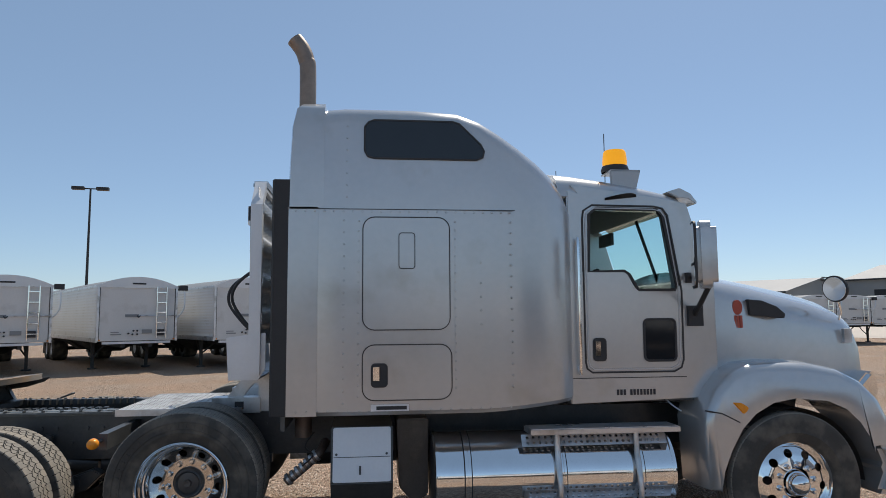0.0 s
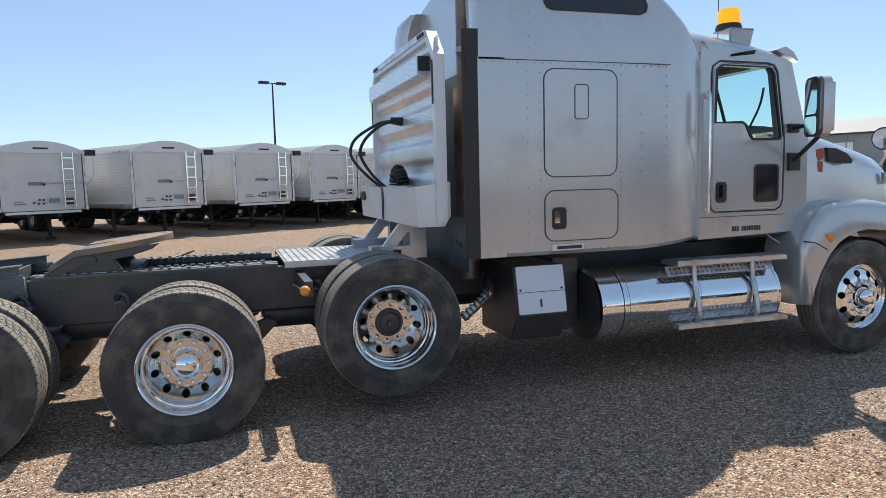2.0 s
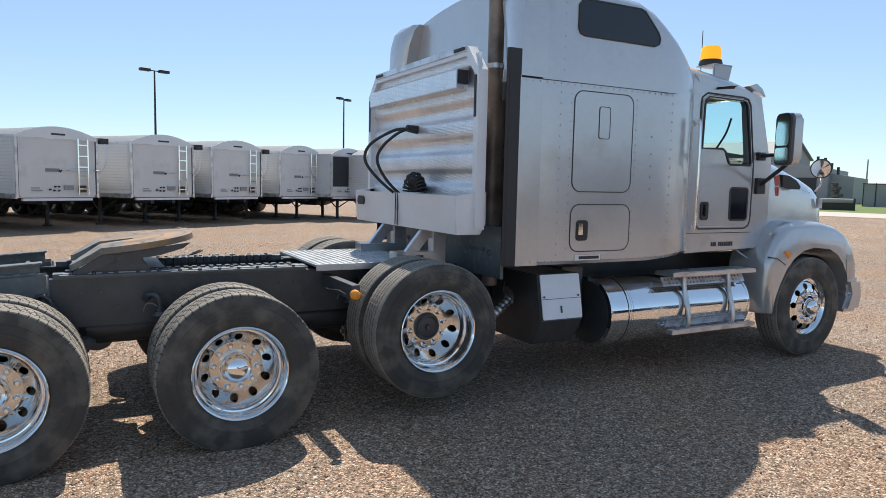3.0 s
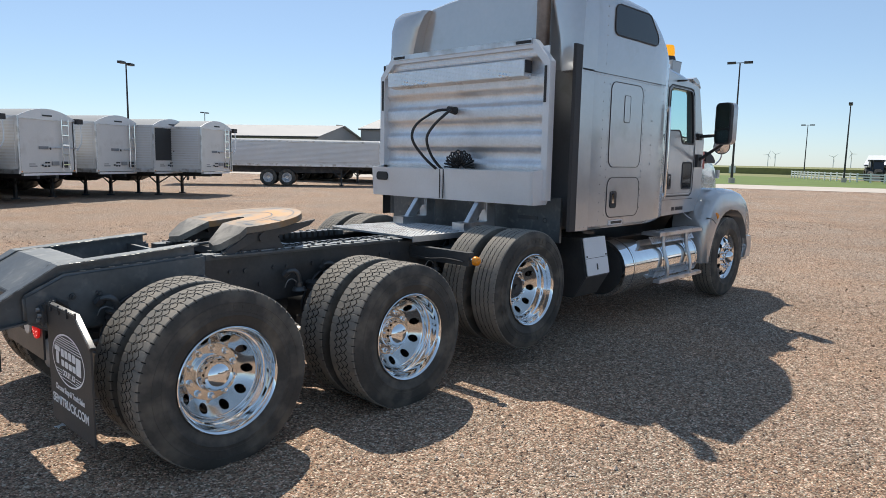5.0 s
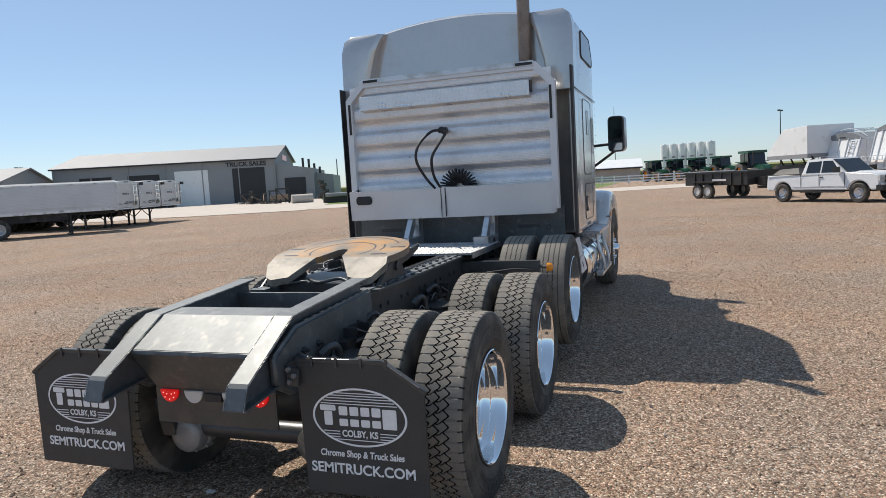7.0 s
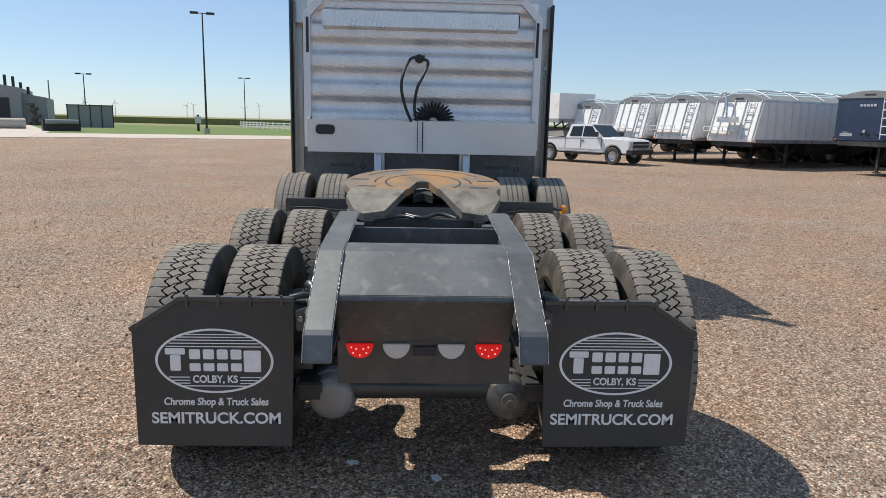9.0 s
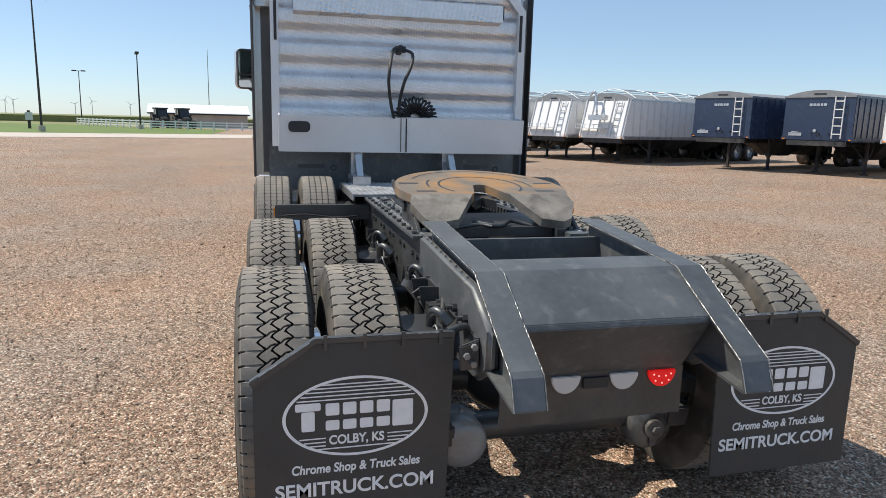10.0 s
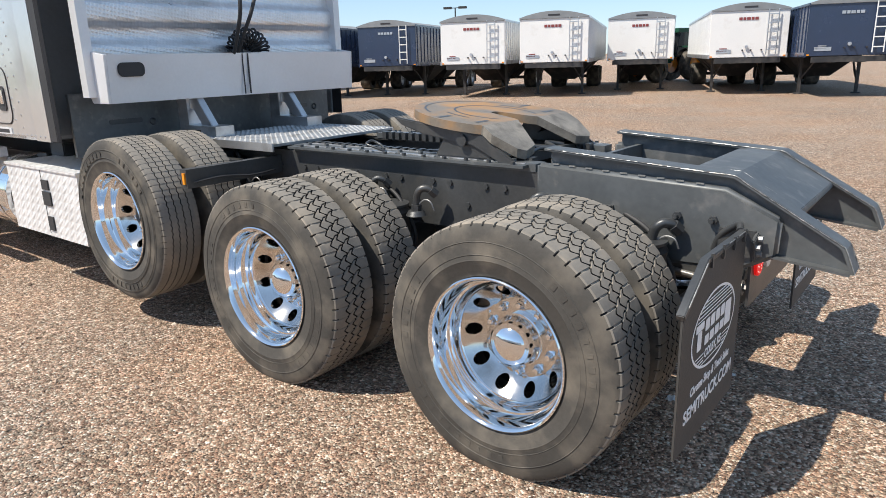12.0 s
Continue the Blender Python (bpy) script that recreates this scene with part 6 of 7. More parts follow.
    for s in (-1, 1):
        bm = box(2.27, 2.37, s * 0.92 - 0.05, s * 0.92 + 0.05, 0.04, low, 0.01)
        cyl((2.32, s * 0.92, 0.0), (2.32, s * 0.92, 0.05), 0.16, n=12, bm=bm)
        tube([(2.32, s * 0.9, 0.5), (1.75, s * 0.55, low - 0.1)], 0.03, n=6, bm=bm)
        tube([(2.32, s * 0.9, 0.45), (2.75, s * 0.9, 0.8), (3.0, s * 0.9, low)], 0.03, n=6, bm=bm)
        part("landing_leg", bm, TRAILER_BLACK, t)
    if not hoppers:
        part("belly_frame", box(2.4, length - 0.2, -0.9, 0.9, low - 0.42, low - 0.02, 0.02), TRAILER_BLACK, t)
    for x0 in (3.2, 6.0) if hoppers else ():
        b = loft([[(x0, -1.2, low), (x0 + 2.6, -1.2, low), (x0 + 2.6, 1.2, low), (x0, 1.2, low)], [(x0 + 0.9, -0.45, 0.55), (x0 + 1.7, -0.45, 0.55), (x0 + 1.7, 0.45, 0.55), (x0 + 0.9, 0.45, 0.55)]])
        part("hopper", b, TRAILER_BLACK, t)
    for x in axles:
        part("axle", cyl((x, -0.9, 0.5), (x, 0.9, 0.5), 0.06, n=10), TRAILER_BLACK, t)
        for s in (-1, 1):
            wh = part("wheel", lathe([(0.001, -0.05), (0.10, -0.06), (0.13, -0.02), (0.26, 0.02), (0.29, -0.10), (0.305, -0.11)], n=24), ALUMINIUM, t, smooth=40, at=pose(x, s * 1.05, 0.51, 0, 0, 0 if s < 0 else 180))
            part("tyre", lathe([(0.30, -0.11), (0.33, -0.14), (0.45, -0.145), (0.50, -0.11), (0.51, 0.0), (0.51, 0.4), (0.45, 0.47), (0.3, 0.44)], n=28), TYRE, wh, smooth=40)
    part("mud_flap", box(11.4, 11.42, -1.2, -0.6, 0.25, 0.95), FLAP, t)
    part("mud_flap", box(11.4, 11.42, 0.6, 1.2, 0.25, 0.95), FLAP, t)
    for y in (-1.22, 1.22):
        part("corner_lamp", box(-0.03 - (0.12 if style == "leaning" else 0), 0.0 - (0.11 if style == "leaning" else 0), y - 0.04, y + 0.04, low + 0.02, low + 0.06, 0.005), LENS_AMBER, t)
    # fittings on the face
    fx = -0.012
    if style == "smooth":
        part("decal", box(fx - 0.004, fx, 0.55, 1.05, low + 0.16, low + 0.28), ALUMINIUM, t)
        for y in (-0.1, 0.18, -0.45):
            part("air_coupling", cyl((fx, y, low + 0.25), (fx - 0.09, y, low + 0.25), 0.028, n=10), DARK_PRINT, t)
        part("socket", cyl((fx, 0.05, low + 0.36), (fx - 0.06, 0.05, low + 0.36), 0.06, n=14), ALUMINIUM, t)
    if style == "open":
        part("document_box", box(fx - 0.05, fx, -0.86, -0.62, low + 0.16, low + 0.38, 0.01), DARK_PRINT, t)
        part("document_box", box(fx - 0.03, fx, -0.46, -0.14, low + 0.24, low + 0.38, 0.01), STEEL_WALL, t)
        for y, z in ((0.02, 0.34), (0.14, 0.34), (0.02, 0.22), (0.17, 0.22), (0.30, 0.25)):
            part("coupling", cyl((fx, y, low + z), (fx - 0.05, y, low + z), 0.03, n=10), DARK_PRINT, t)
        part("small_print", box(fx - 0.004, fx, 0.52, 0.86, low + 0.20, low + 0.24), STEEL_WALL, t)
        part("small_print", box(fx - 0.004, fx, 0.60, 0.86, low + 0.28, low + 0.31), STEEL_WALL, t)
        part("caution_strip", box(fx - 0.004, fx, -0.02, 0.42, low + 0.80, low + 0.90), TARP_GREY, t)
        part("crank_bar", tube([(fx - 0.07, -1.27, low + 0.86), (fx - 0.07, -0.05, low + 0.85)], 0.02, n=8), ALUMINIUM, t)
        part("crank_handle", tube([(fx - 0.07, -0.05, low + 0.85), (fx - 0.12, 0.02, low + 0.80), (fx - 0.12, 0.06, low + 0.86)], 0.022, n=6), RUBBER_BLACK, t)
        for y in (-1.27, 1.27):
            part("corner_post", box(fx - 0.02, fx + 0.03, y - 0.035, y + 0.035, low + 0.02, high - 0.04, 0.006), ALUMINIUM, t)
            part("post_gap", box(fx - 0.004, fx + 0.01, y * 0.96 - 0.008, y * 0.96 + 0.008, low + 0.05, high - 0.06), DARK_PRINT, t)
        part("top_trim", box(fx - 0.02, fx + 0.02, -1.24, 1.24, high - 0.075, high - 0.045, 0.005), ALUMINIUM, t)
        bm = tube([(fx - 0.1, -1.25, low + 0.76), (fx - 0.1, -1.5, low + 1.1), (fx - 0.05, -1.52, high)], 0.022, n=6)
        part("tarp_crank_arm", bm, ALUMINIUM, t)
        part("arm_head", box(fx - 0.12, fx + 0.1, -1.62, -1.34, high - 0.14, high + 0.04, 0.03), RUBBER_BLACK, t)
    if style == "leaning":
        bm = None
        for y in (-1.2, -0.4, 0.2, 0.75, 1.2):
            bm = tube([(-0.15, y, low + 0.1), (lean - 0.04, y, high)], 0.03, n=6, bm=bm)
        box(-0.42, -0.12, -0.4, 1.25, low + 0.42, low + 0.45, 0, bm)
        for y in frange(-0.4, 1.25, 7):
            bm = box(-0.42, -0.40, y - 0.012, y + 0.012, low + 0.42, low + 0.62, 0, bm)
        box(-0.42, -0.40, -0.4, 1.25, low + 0.6, low + 0.63, 0, bm)
        hoops = None
        for x in frange(lean + 0.3, length - 0.4, 8):
            hoops = tube([(x, y, high + 0.04 + (crown + 0.14) * (1 - (y / w) ** 2)) for y in frange(-w, w, 7)], 0.022, n=5, bm=hoops)
        for y in (-0.55, 0.0, 0.55):
            hoops = tube([(x, y, high + 0.04 + (crown + 0.14) * (1 - (y / w) ** 2)) for x in (lean + 0.3, length / 2, length - 0.4)], 0.02, n=5, bm=hoops)
        part("tarp_bow_frame", hoops, TRAILER_SILVER, t, "bare metal tarp bows")
        part("front_ribs", bm, TRAILER_SILVER, t, "bare metal posts and catwalk")
    if open_front:
        part("open_front", box(fx - 0.006, fx, -0.95, 1.15, low + 0.45, high - 0.10), DARK_DOOR, t)
        part("front_post", box(fx - 0.05, fx, -0.98, -0.92, low + 0.45, high - 0.1), ALUMINIUM, t)
    if mark:
        y = 0.36
        for wd in (0.11, 0.09, 0.125, 0.09, 0.11):
            part("name_bar", box(fx - 0.004, fx, y - wd, y, high - 0.37, high - 0.275), mark, t, "plain bar of the maker's name")
            y -= wd + 0.028
        for k in range(2):
            part("small_print", box(fx - 0.004, fx, 0.70, 1.05 - 0.1 * k, low + 0.22 + 0.08 * k, low + 0.25 + 0.08 * k), mark, t)
    if arm:
        bm = tube([(0.1, 0.9, high + 0.15), (0.0, 0.6, high + 0.35), (-0.1, 0.35, high - 0.1), (-0.25, 0.15, high - 0.7)], 0.05, n=8)
        box(-0.6, -0.1, -0.4, 0.35, high - 0.95, high - 0.72, 0.06, bm)
        part("auger_spout", bm, ALUMINIUM, t, "folding auger spout")
    return t


def heading(x, y, degrees):
    return pose(x, y, 0, 0, 0, degrees)


ROW_A = [(-11.2, 15.6, 0), (-7.4, 17.0, 0), (-3.75, 18.3, 0), (-0.05, 18.7, 0), (3.15, 20.3, 0), (6.0, 21.8, 0), (9.0, 23.4, 0), (11.4, 23.9, 1), (13.2, 23.4, 0)]
for x, y, opened in ROW_A:
    hopper_trailer("grain_trailer", "white grain trailer with an open front panel" if opened else "white grain trailer with grey arched tarp, on its landing legs", DUSTY_WHITE, heading(x, y, 122), style="open", open_front=bool(opened), low=1.05, high=2.93, crown=0.31)
hopper_trailer("grain_trailer", "long white hopper trailer standing side-on", DUSTY_WHITE, heading(26.8, 28.2, 142), style="open", crown=0.12, axles=(5.6, 6.7), hoppers=False)
for x, y in ((29.8, 30.2), (32.5, 30.9), (35.2, 31.6)):
    hopper_trailer("grain_trailer", "white grain trailer standing far off in a row", DUSTY_WHITE, heading(x, y, 100), style="open")
ROW_B = [(31.3, -10.8, "leaning", WHITE_PAINT), (28.7, -12.2, "leaning", WHITE_PAINT), (26.0, -13.7, "leaning", WHITE_PAINT), (22.0, -17.0, "smooth", NAVY_PAINT), (19.0, -19.0, "smooth", NAVY_PAINT), (14.9, -19.5, "smooth", WHITE_PAINT), (11.9, -20.6, "smooth", WHITE_PAINT), (10.1, -24.6, "smooth", WHITE_PAINT), (5.65, -23.5, "smooth", WHITE_PAINT), (2.3, -22.6, "smooth", NAVY_PAINT)]
for k, (x, y, style, paint) in enumerate(ROW_B):
    navy = paint is NAVY_PAINT
    if style == "leaning":
        text = "white hopper trailer with a leaning ribbed front"
    else:
        text = "navy blue hopper trailer with white front ladder" if navy else "white hopper trailer with a grey tarp and front ladder"
    hopper_trailer("hopper_trailer", text, paint, heading(x, y, -68), style=style, low=1.12 if style == "leaning" else 1.32, high=2.88 if style == "leaning" else 2.97, mark=(ALUMINIUM if navy else NAME_RED) if style == "smooth" else None, arm=(k == 2), ladder=WHITE_PAINT if navy else ALUMINIUM, crown=0.22 if style == "smooth" else 0.28)


# ---- lamp posts ----
def lamp_post(x, y, h, turn, heads=2):
    t = thing("lamp_post", pose(x, y, 0, 0, 0, turn), "tall dark lot lamp on a square post", "street lamp", "lot lamps")
    part("post", cyl((0, 0, 0.5), (0, 0, h), 0.11, 0.06, n=10), POLE_DARK, t)
    part("footing", cyl((0, 0, 0), (0, 0, 0.55), 0.3, n=14), CONCRETE, t)
    part("arm", box(-0.5, 0.5, -0.03, 0.03, h - 0.05, h + 0.02), POLE_DARK, t)
    for s in ((-1, 1) if heads == 2 else (1,)):
        part("lamp_head", box(s * 0.75 - 0.38, s * 0.75 + 0.38, -0.2, 0.2, h - 0.1, h + 0.1, 0.04), POLE_DARK, t)
    return t


for x, y, h, turn in ((66.0, 20.8, 11.5, 107), (88.0, 16.2, 9.0, 12), (137.0, 34.3, 9.4, 100), (5.8, 52.0, 9.9, 20), (-14.4, 41.0, 10.5, 10), (23.5, 58.5, 9.7, 40), (60, 115, 9.5, 30), (95, 120, 9.0, 20), (126, -18.0, 10.3, -20), (104.8, 50.6, 7.7, 115), (40.0, -52.0, 6.2, 20)):
    lamp_post(x, y, h, turn)


# ---- workshop and sheds ----
def gable_building(name, label, at, length, depth, eave, ridge, wall=STEEL_WALL, roof=STEEL_ROOF, doors=(), bays=6):
    """Long side along local +x at y = 0; the body runs to +y."""
    t = thing(name, at, label, "building")
    part("wall", prism([(0, 0), (0, eave), (depth / 2, ridge), (depth, eave), (depth, 0)], "x", 0, length), wall, t)
    for a, b2 in (((-0.5, eave - 0.15), (depth / 2, ridge + 0.12)), ((depth / 2, ridge + 0.12), (depth + 0.5, eave - 0.15))):
        part("roof", prism([a, b2, (b2[0], b2[1] + 0.15), (a[0], a[1] + 0.15)], "x", -0.5, length + 0.5), roof, t)
    for x0, x1, h, mat, text in doors:
        door = part("door", box(x0, x1, -0.08, 0.02, 0.0, h), mat, t, text)
        part("door_frame", box(x0 - 0.2, x1 + 0.2, -0.12, 0.0, h, h + 0.2), wall, door)
    for k in range(bays + 1):
        x = length * k / bays
        part("downpipe", box(x - 0.08, x + 0.08, -0.16, 0.0, 0.0, eave - 0.15), wall, t)
    part("eave_gutter", box(-0.4, length + 0.4, -0.6, -0.45, eave - 0.25, eave - 0.05), POLE_DARK, t)
    return t


front_turn = math.degrees(math.atan2(-26.7, 17.5))
shop = gable_building("workshop", "long grey steel workshop with pale roof and roller doors", pose(78.95, 92.8, 0, 0, 0, -66), 35.0, 22.0, 7.1, 9.5, doors=((18.9, 24.2, 5.7, WHITE_PAINT, "white roller door"), (28.1, 33.3, 5.7, DARK_DOOR, "open dark doorway"), (4.0, 9.0, 5.4, DARK_DOOR, "open dark doorway"), (11.5, 16.5, 5.4, DARK_DOOR, "open dark doorway")))
sign = lettering("TRUCK SALES", 0.95, DARK_PRINT, "sign", shop, pose(30.4, -0.02, 6.3, 90, 0, 0), width=6.5, depth=0.05, bold=0.03)
part("gable_sign", box(35.0, 35.06, 8.6, 13.4, 7.0, 7.9), LENS_RED, shop, "faded red and dark sign panel")
part("annex", prism([(0, 0), (0, 4.4), (3.0, 3.9), (3.0, 0)], "y", 2.5, 19.0), STEEL_WALL, shop, at=pose(41.2, 0, 0))
part("lean_to", prism([(0, 0), (0, 6.1), (6.2, 5.1), (6.2, 0)], "y", 0.3, 20.0), STEEL_WALL, shop, at=pose(35.0, 0, 0))
part("lean_to_door", box(36.4, 39.8, 0.2, 0.3, 0, 3.7), DARK_DOOR, shop)
for x, top in ((39.0, 7.0), (40.0, 6.8), (40.9, 6.0), (41.8, 5.4)):
    part("flue", cyl((x, 5.0, 3.5), (x, 5.0, top), 0.2, n=10), POLE_DARK, shop)
gable_building("storage_shed", "low grey shed behind the workshop", pose(48.8, 104.7, 0, 0, 0, front_turn), 25.0, 24.0, 5.0, 7.0)
gable_building("farm_shed", "white-roofed low farm shed", pose(109.0, 18.2, 0, 0, 0, -84), 14.0, 9.0, 2.2, 3.3, wall=CONCRETE, roof=WHITE_PAINT)


# ---- fence, farm machines, silos ----
def fence(points, spacing=1.6):
    t = thing("rail_fence", pose(0, 0, 0), "long white three-rail fence", "fence")
    post = None
    for (x0, y0), (x1, y1) in zip(points, points[1:]):
        d = math.hypot(x1 - x0, y1 - y0)
        a = math.degrees(math.atan2(y1 - y0, x1 - x0))
        n = max(int(d / spacing), 1)
        for z in (0.35, 0.66, 0.97):
            part("rail", box(0, d, -0.03, 0.03, z - 0.065, z + 0.065), WHITE_PAINT, t, at=pose(x0, y0, 0, 0, 0, a))
        for k in range(n):
            m = pose(x0 + (x1 - x0) * k / n, y0 + (y1 - y0) * k / n, 0, 0, 0, a)
            if post is None:
                post = part("post", box(-0.07, 0.07, -0.07, 0.07, 0, 1.12, 0.01), WHITE_PAINT, t, at=m)
            else:
                link("post", post.data, t, m)
    return t


fence([(112.0, 29.0), (100.0, 22.0), (91.0, 15.5), (85.5, 6.0), (84.5, -3.0), (85.5, -9.0)])


def farm_tractor(at, dull=False):
    t = thing("farm_tractor", at, "green farm tractor with glazed cab", "tractor", "row of tractors")
    paint = TRACTOR_GREEN if not dull else POLE_DARK
    part("bonnet", prism([(0.3, 1.0), (0.3, 1.65), (2.2, 1.5), (2.5, 1.2), (2.45, 0.9)], "y", -0.38, 0.38, 0.08), paint, t)
    part("cab", prism([(-1.2, 1.2), (-1.25, 2.55), (0.3, 2.6), (0.5, 1.3)], "y", -0.75, 0.75, 0.04), DARK_GLASS, t)
    part("cab_roof", box(-1.4, 0.5, -0.85, 0.85, 2.58, 2.80, 0.07), paint, t)
    for s in (-1, 1):
        for x, r, w in ((-0.6, 0.90, 0.26), (1.9, 0.66, 0.22)):
            wh = part("wheel", lathe([(0.001, -0.05), (0.2, -0.06), (r * 0.55, 0.02), (r * 0.58, -0.1)], n=20), LENS_AMBER, t, at=pose(x, s * 0.95, r, 0, 0, 0 if s < 0 else 180))
            part("tyre", lathe([(r * 0.57, -w), (r * 0.8, -w * 1.1), (r * 0.97, -w * 0.8), (r, 0), (r * 0.97, w * 0.8), (r * 0.57, w)], n=24), TYRE, wh, smooth=40)
        part("mudguard", box(-1.2, 0.1, s * 0.95 - 0.25, s * 0.95 + 0.25, 1.8, 1.88, 0.03), paint, t)
        part("cab_post", box(-0.45, -0.35, s * 0.755 - 0.02, s * 0.755 + 0.02, 1.3, 2.6), paint, t)
    part("exhaust", cyl((0.75, -0.5, 1.5), (0.75, -0.5, 2.7), 0.06, n=8), POLE_DARK, t)
    return t


for x, y in ((92, 1.2), (91, -1.5), (90, -4.2), (88, -7.0)):
    farm_tractor(pose(x, y, 0, 0, 0, 215))
for x, y in ((101, 15.6), (100, 12.6)):
    farm_tractor(pose(x, y, 0, 0, 0, 200), dull=True)
for k in range(6):
    t = thing("storage_tank", pose(140 - 0.8 * k, 1.1 - 1.68 * k, 0), "tall white upright storage tank", "tank", "row of tanks")
    part("shell", lathe([(0.82, 0.0), (0.82, 6.1), (0.77, 6.24), (0.3, 6.28), (0.001, 6.3)], n=28, axis="z"), WHITE_PAINT, t, smooth=40)
    part("fill_cap", cyl((0, 0, 6.22), (0, 0, 6.4), 0.25, n=14), WHITE_PAINT, t)
    part("print_bars", box(-0.84, -0.80, -0.3, 0.3, 3.6, 3.9), STEEL_WALL, t)


# ---- pickup, dump trailer, covered cart ----
def pickup(at):
    t = thing("pickup_truck", at, "white extended-cab pickup with black grille", "pickup")
    w = 0.98
    body = [(-2.95, 0.62), (-2.92, 1.20), (-1.0, 1.22), (1.05, 1.245), (1.5, 1.235), (2.2, 1.19), (2.46, 1.13), (2.56, 1.0), (2.58, 0.78), (2.5, 0.52)]
    for xc in (1.72, -1.95):
        body += [(xc + 0.47 * math.cos(radians(d)), 0.42 + 0.47 * math.sin(radians(d))) for d in range(12, 169, 13)]
    body += [(-2.85, 0.52)]
    shell = bevel(prism(body, "y", -w, w), 0.045, 3, 50)
    for v in shell.verts:
        if v.co.z > 0.95:
            v.co.y *= 1 - 0.16 * (v.co.z - 0.95)
        v.co.y *= 1 - 0.05 * max(0.0, (abs(v.co.x) - 1.9) / 0.7) ** 2
    part("body", shell, TRUCK_WHITE, t, smooth=40)
    part("wheel_housing", box(-2.45, 2.2, -0.80, 0.80, 0.45, 0.92, 0.02), POLE_DARK, t)
    cabin = [[(x, y, z) for x, y, z in ring] for ring in ([(-0.98, -0.92, 1.2), (1.08, -0.92, 1.2), (1.08, 0.92, 1.2), (-0.98, 0.92, 1.2)], [(-0.82, -0.74, 1.83), (0.35, -0.74, 1.85), (0.35, 0.74, 1.85), (-0.82, 0.74, 1.83)])]
    part("cabin", bevel(loft(cabin), 0.05), TRUCK_WHITE, t, smooth=40)
    for s in (-1, 1):
        for pts in ([(-0.78, 1.26), (-0.1, 1.26), (-0.1, 1.74), (-0.70, 1.72)], [(-0.02, 1.26), (0.85, 1.26), (0.42, 1.74), (-0.02, 1.75)]):
            b_ = bmesh.new()
            vs = []
            for off in (0.004, 0.016):
                vs.append([b_.verts.new((x, s * (0.92 - (z - 1.2) * 0.28 + off), z)) for x, z in pts])
            b_.faces.new(vs[1])
            for i in range(4):
                b_.faces.new((vs[0][i], vs[0][(i + 1) % 4], vs[1][(i + 1) % 4], vs[1][i]))
            part("side_window", b_, DARK_GLASS, t)
        for x in (-1.95, 1.72):
            wh = part("wheel", lathe([(0.001, -0.03), (0.12, -0.04), (0.16, 0.0), (0.22, -0.03)], n=24), ALUMINIUM, t, at=pose(x, s * 0.93, 0.40, 0, 0, 0 if s < 0 else 180), smooth=40)
            part("tyre", lathe([(0.22, -0.05), (0.26, -0.09), (0.37, -0.09), (0.40, -0.05), (0.40, 0.1), (0.36, 0.13), (0.2, 0.12)], n=28), TYRE, wh, smooth=40)
        part("mirror", box(0.75, 0.9, *sorted((s * 0.95, s * 1.22)), 1.28, 1.48, 0.03), POLE_DARK, t)
        part("headlamp", box(2.50, 2.60, *sorted((s * 0.62, s * 0.95)), 0.86, 1.08, 0.02), LENS_WHITE, t)
        part("door_handle", box(-0.05, 0.1, *sorted((s * 0.955, s * 0.985)), 1.05, 1.09, 0.01), POLE_DARK, t)
        for x in (-0.99, -0.08, 1.10):
            part("door_seam", box(x - 0.009, x + 0.009, *sorted((s * 0.970, s * 0.9835)), 0.60, 1.2), POLE_DARK, t)
        part("running_board", box(-0.95, 1.1, *sorted((s * 0.95, s * 1.06)), 0.42, 0.48, 0.02), POLE_DARK, t)
        part("bed_rail", box(-2.88, -1.02, *sorted((s * 0.89, s * 0.945)), 1.195, 1.23, 0.01), POLE_DARK, t)
        part("sill_trim", box(-1.4, 1.2, *sorted((s * 0.97, s * 0.985)), 0.62, 0.68, 0.01), ALUMINIUM, t)
    part("windscreen", prism([(1.10, 1.24), (1.13, 1.24), (0.46, 1.80), (0.42, 1.80)], "y", -0.74, 0.74), DARK_GLASS, t)
    part("grille", box(2.50, 2.62, -0.66, 0.66, 0.80, 1.08, 0.03), POLE_DARK, t)
    part("bumper", box(2.45, 2.72, -0.96, 0.96, 0.50, 0.70, 0.05), POLE_DARK, t)
    part("bumper_strip", box(2.60, 2.735, -0.90, 0.90, 0.70, 0.765, 0.02), ALUMINIUM, t)
    part("grille_bar", box(2.60, 2.635, -0.90, 0.90, 0.925, 0.965, 0.01), ALUMINIUM, t)
    part("bonnet_scoop", bevel(loft([[(1.25, -0.55, 1.235), (2.25, -0.45, 1.18), (2.25, 0.45, 1.18), (1.25, 0.55, 1.235)], [(1.35, -0.45, 1.275), (2.1, -0.36, 1.225), (2.1, 0.36, 1.225), (1.35, 0.45, 1.275)]]), 0.02), TRUCK_WHITE, t, "raised middle of the bonnet", smooth=40)
    part("bed_load", bevel(loft([[(-2.7, -0.8, 1.2), (-1.2, -0.8, 1.2), (-1.2, 0.8, 1.2), (-2.7, 0.8, 1.2)], [(-2.5, -0.5, 1.45), (-1.5, -0.5, 1.5), (-1.5, 0.5, 1.5), (-2.5, 0.5, 1.45)]]), 0.04), TRAILER_BLACK, t, "dark gear in the bed")
    return t


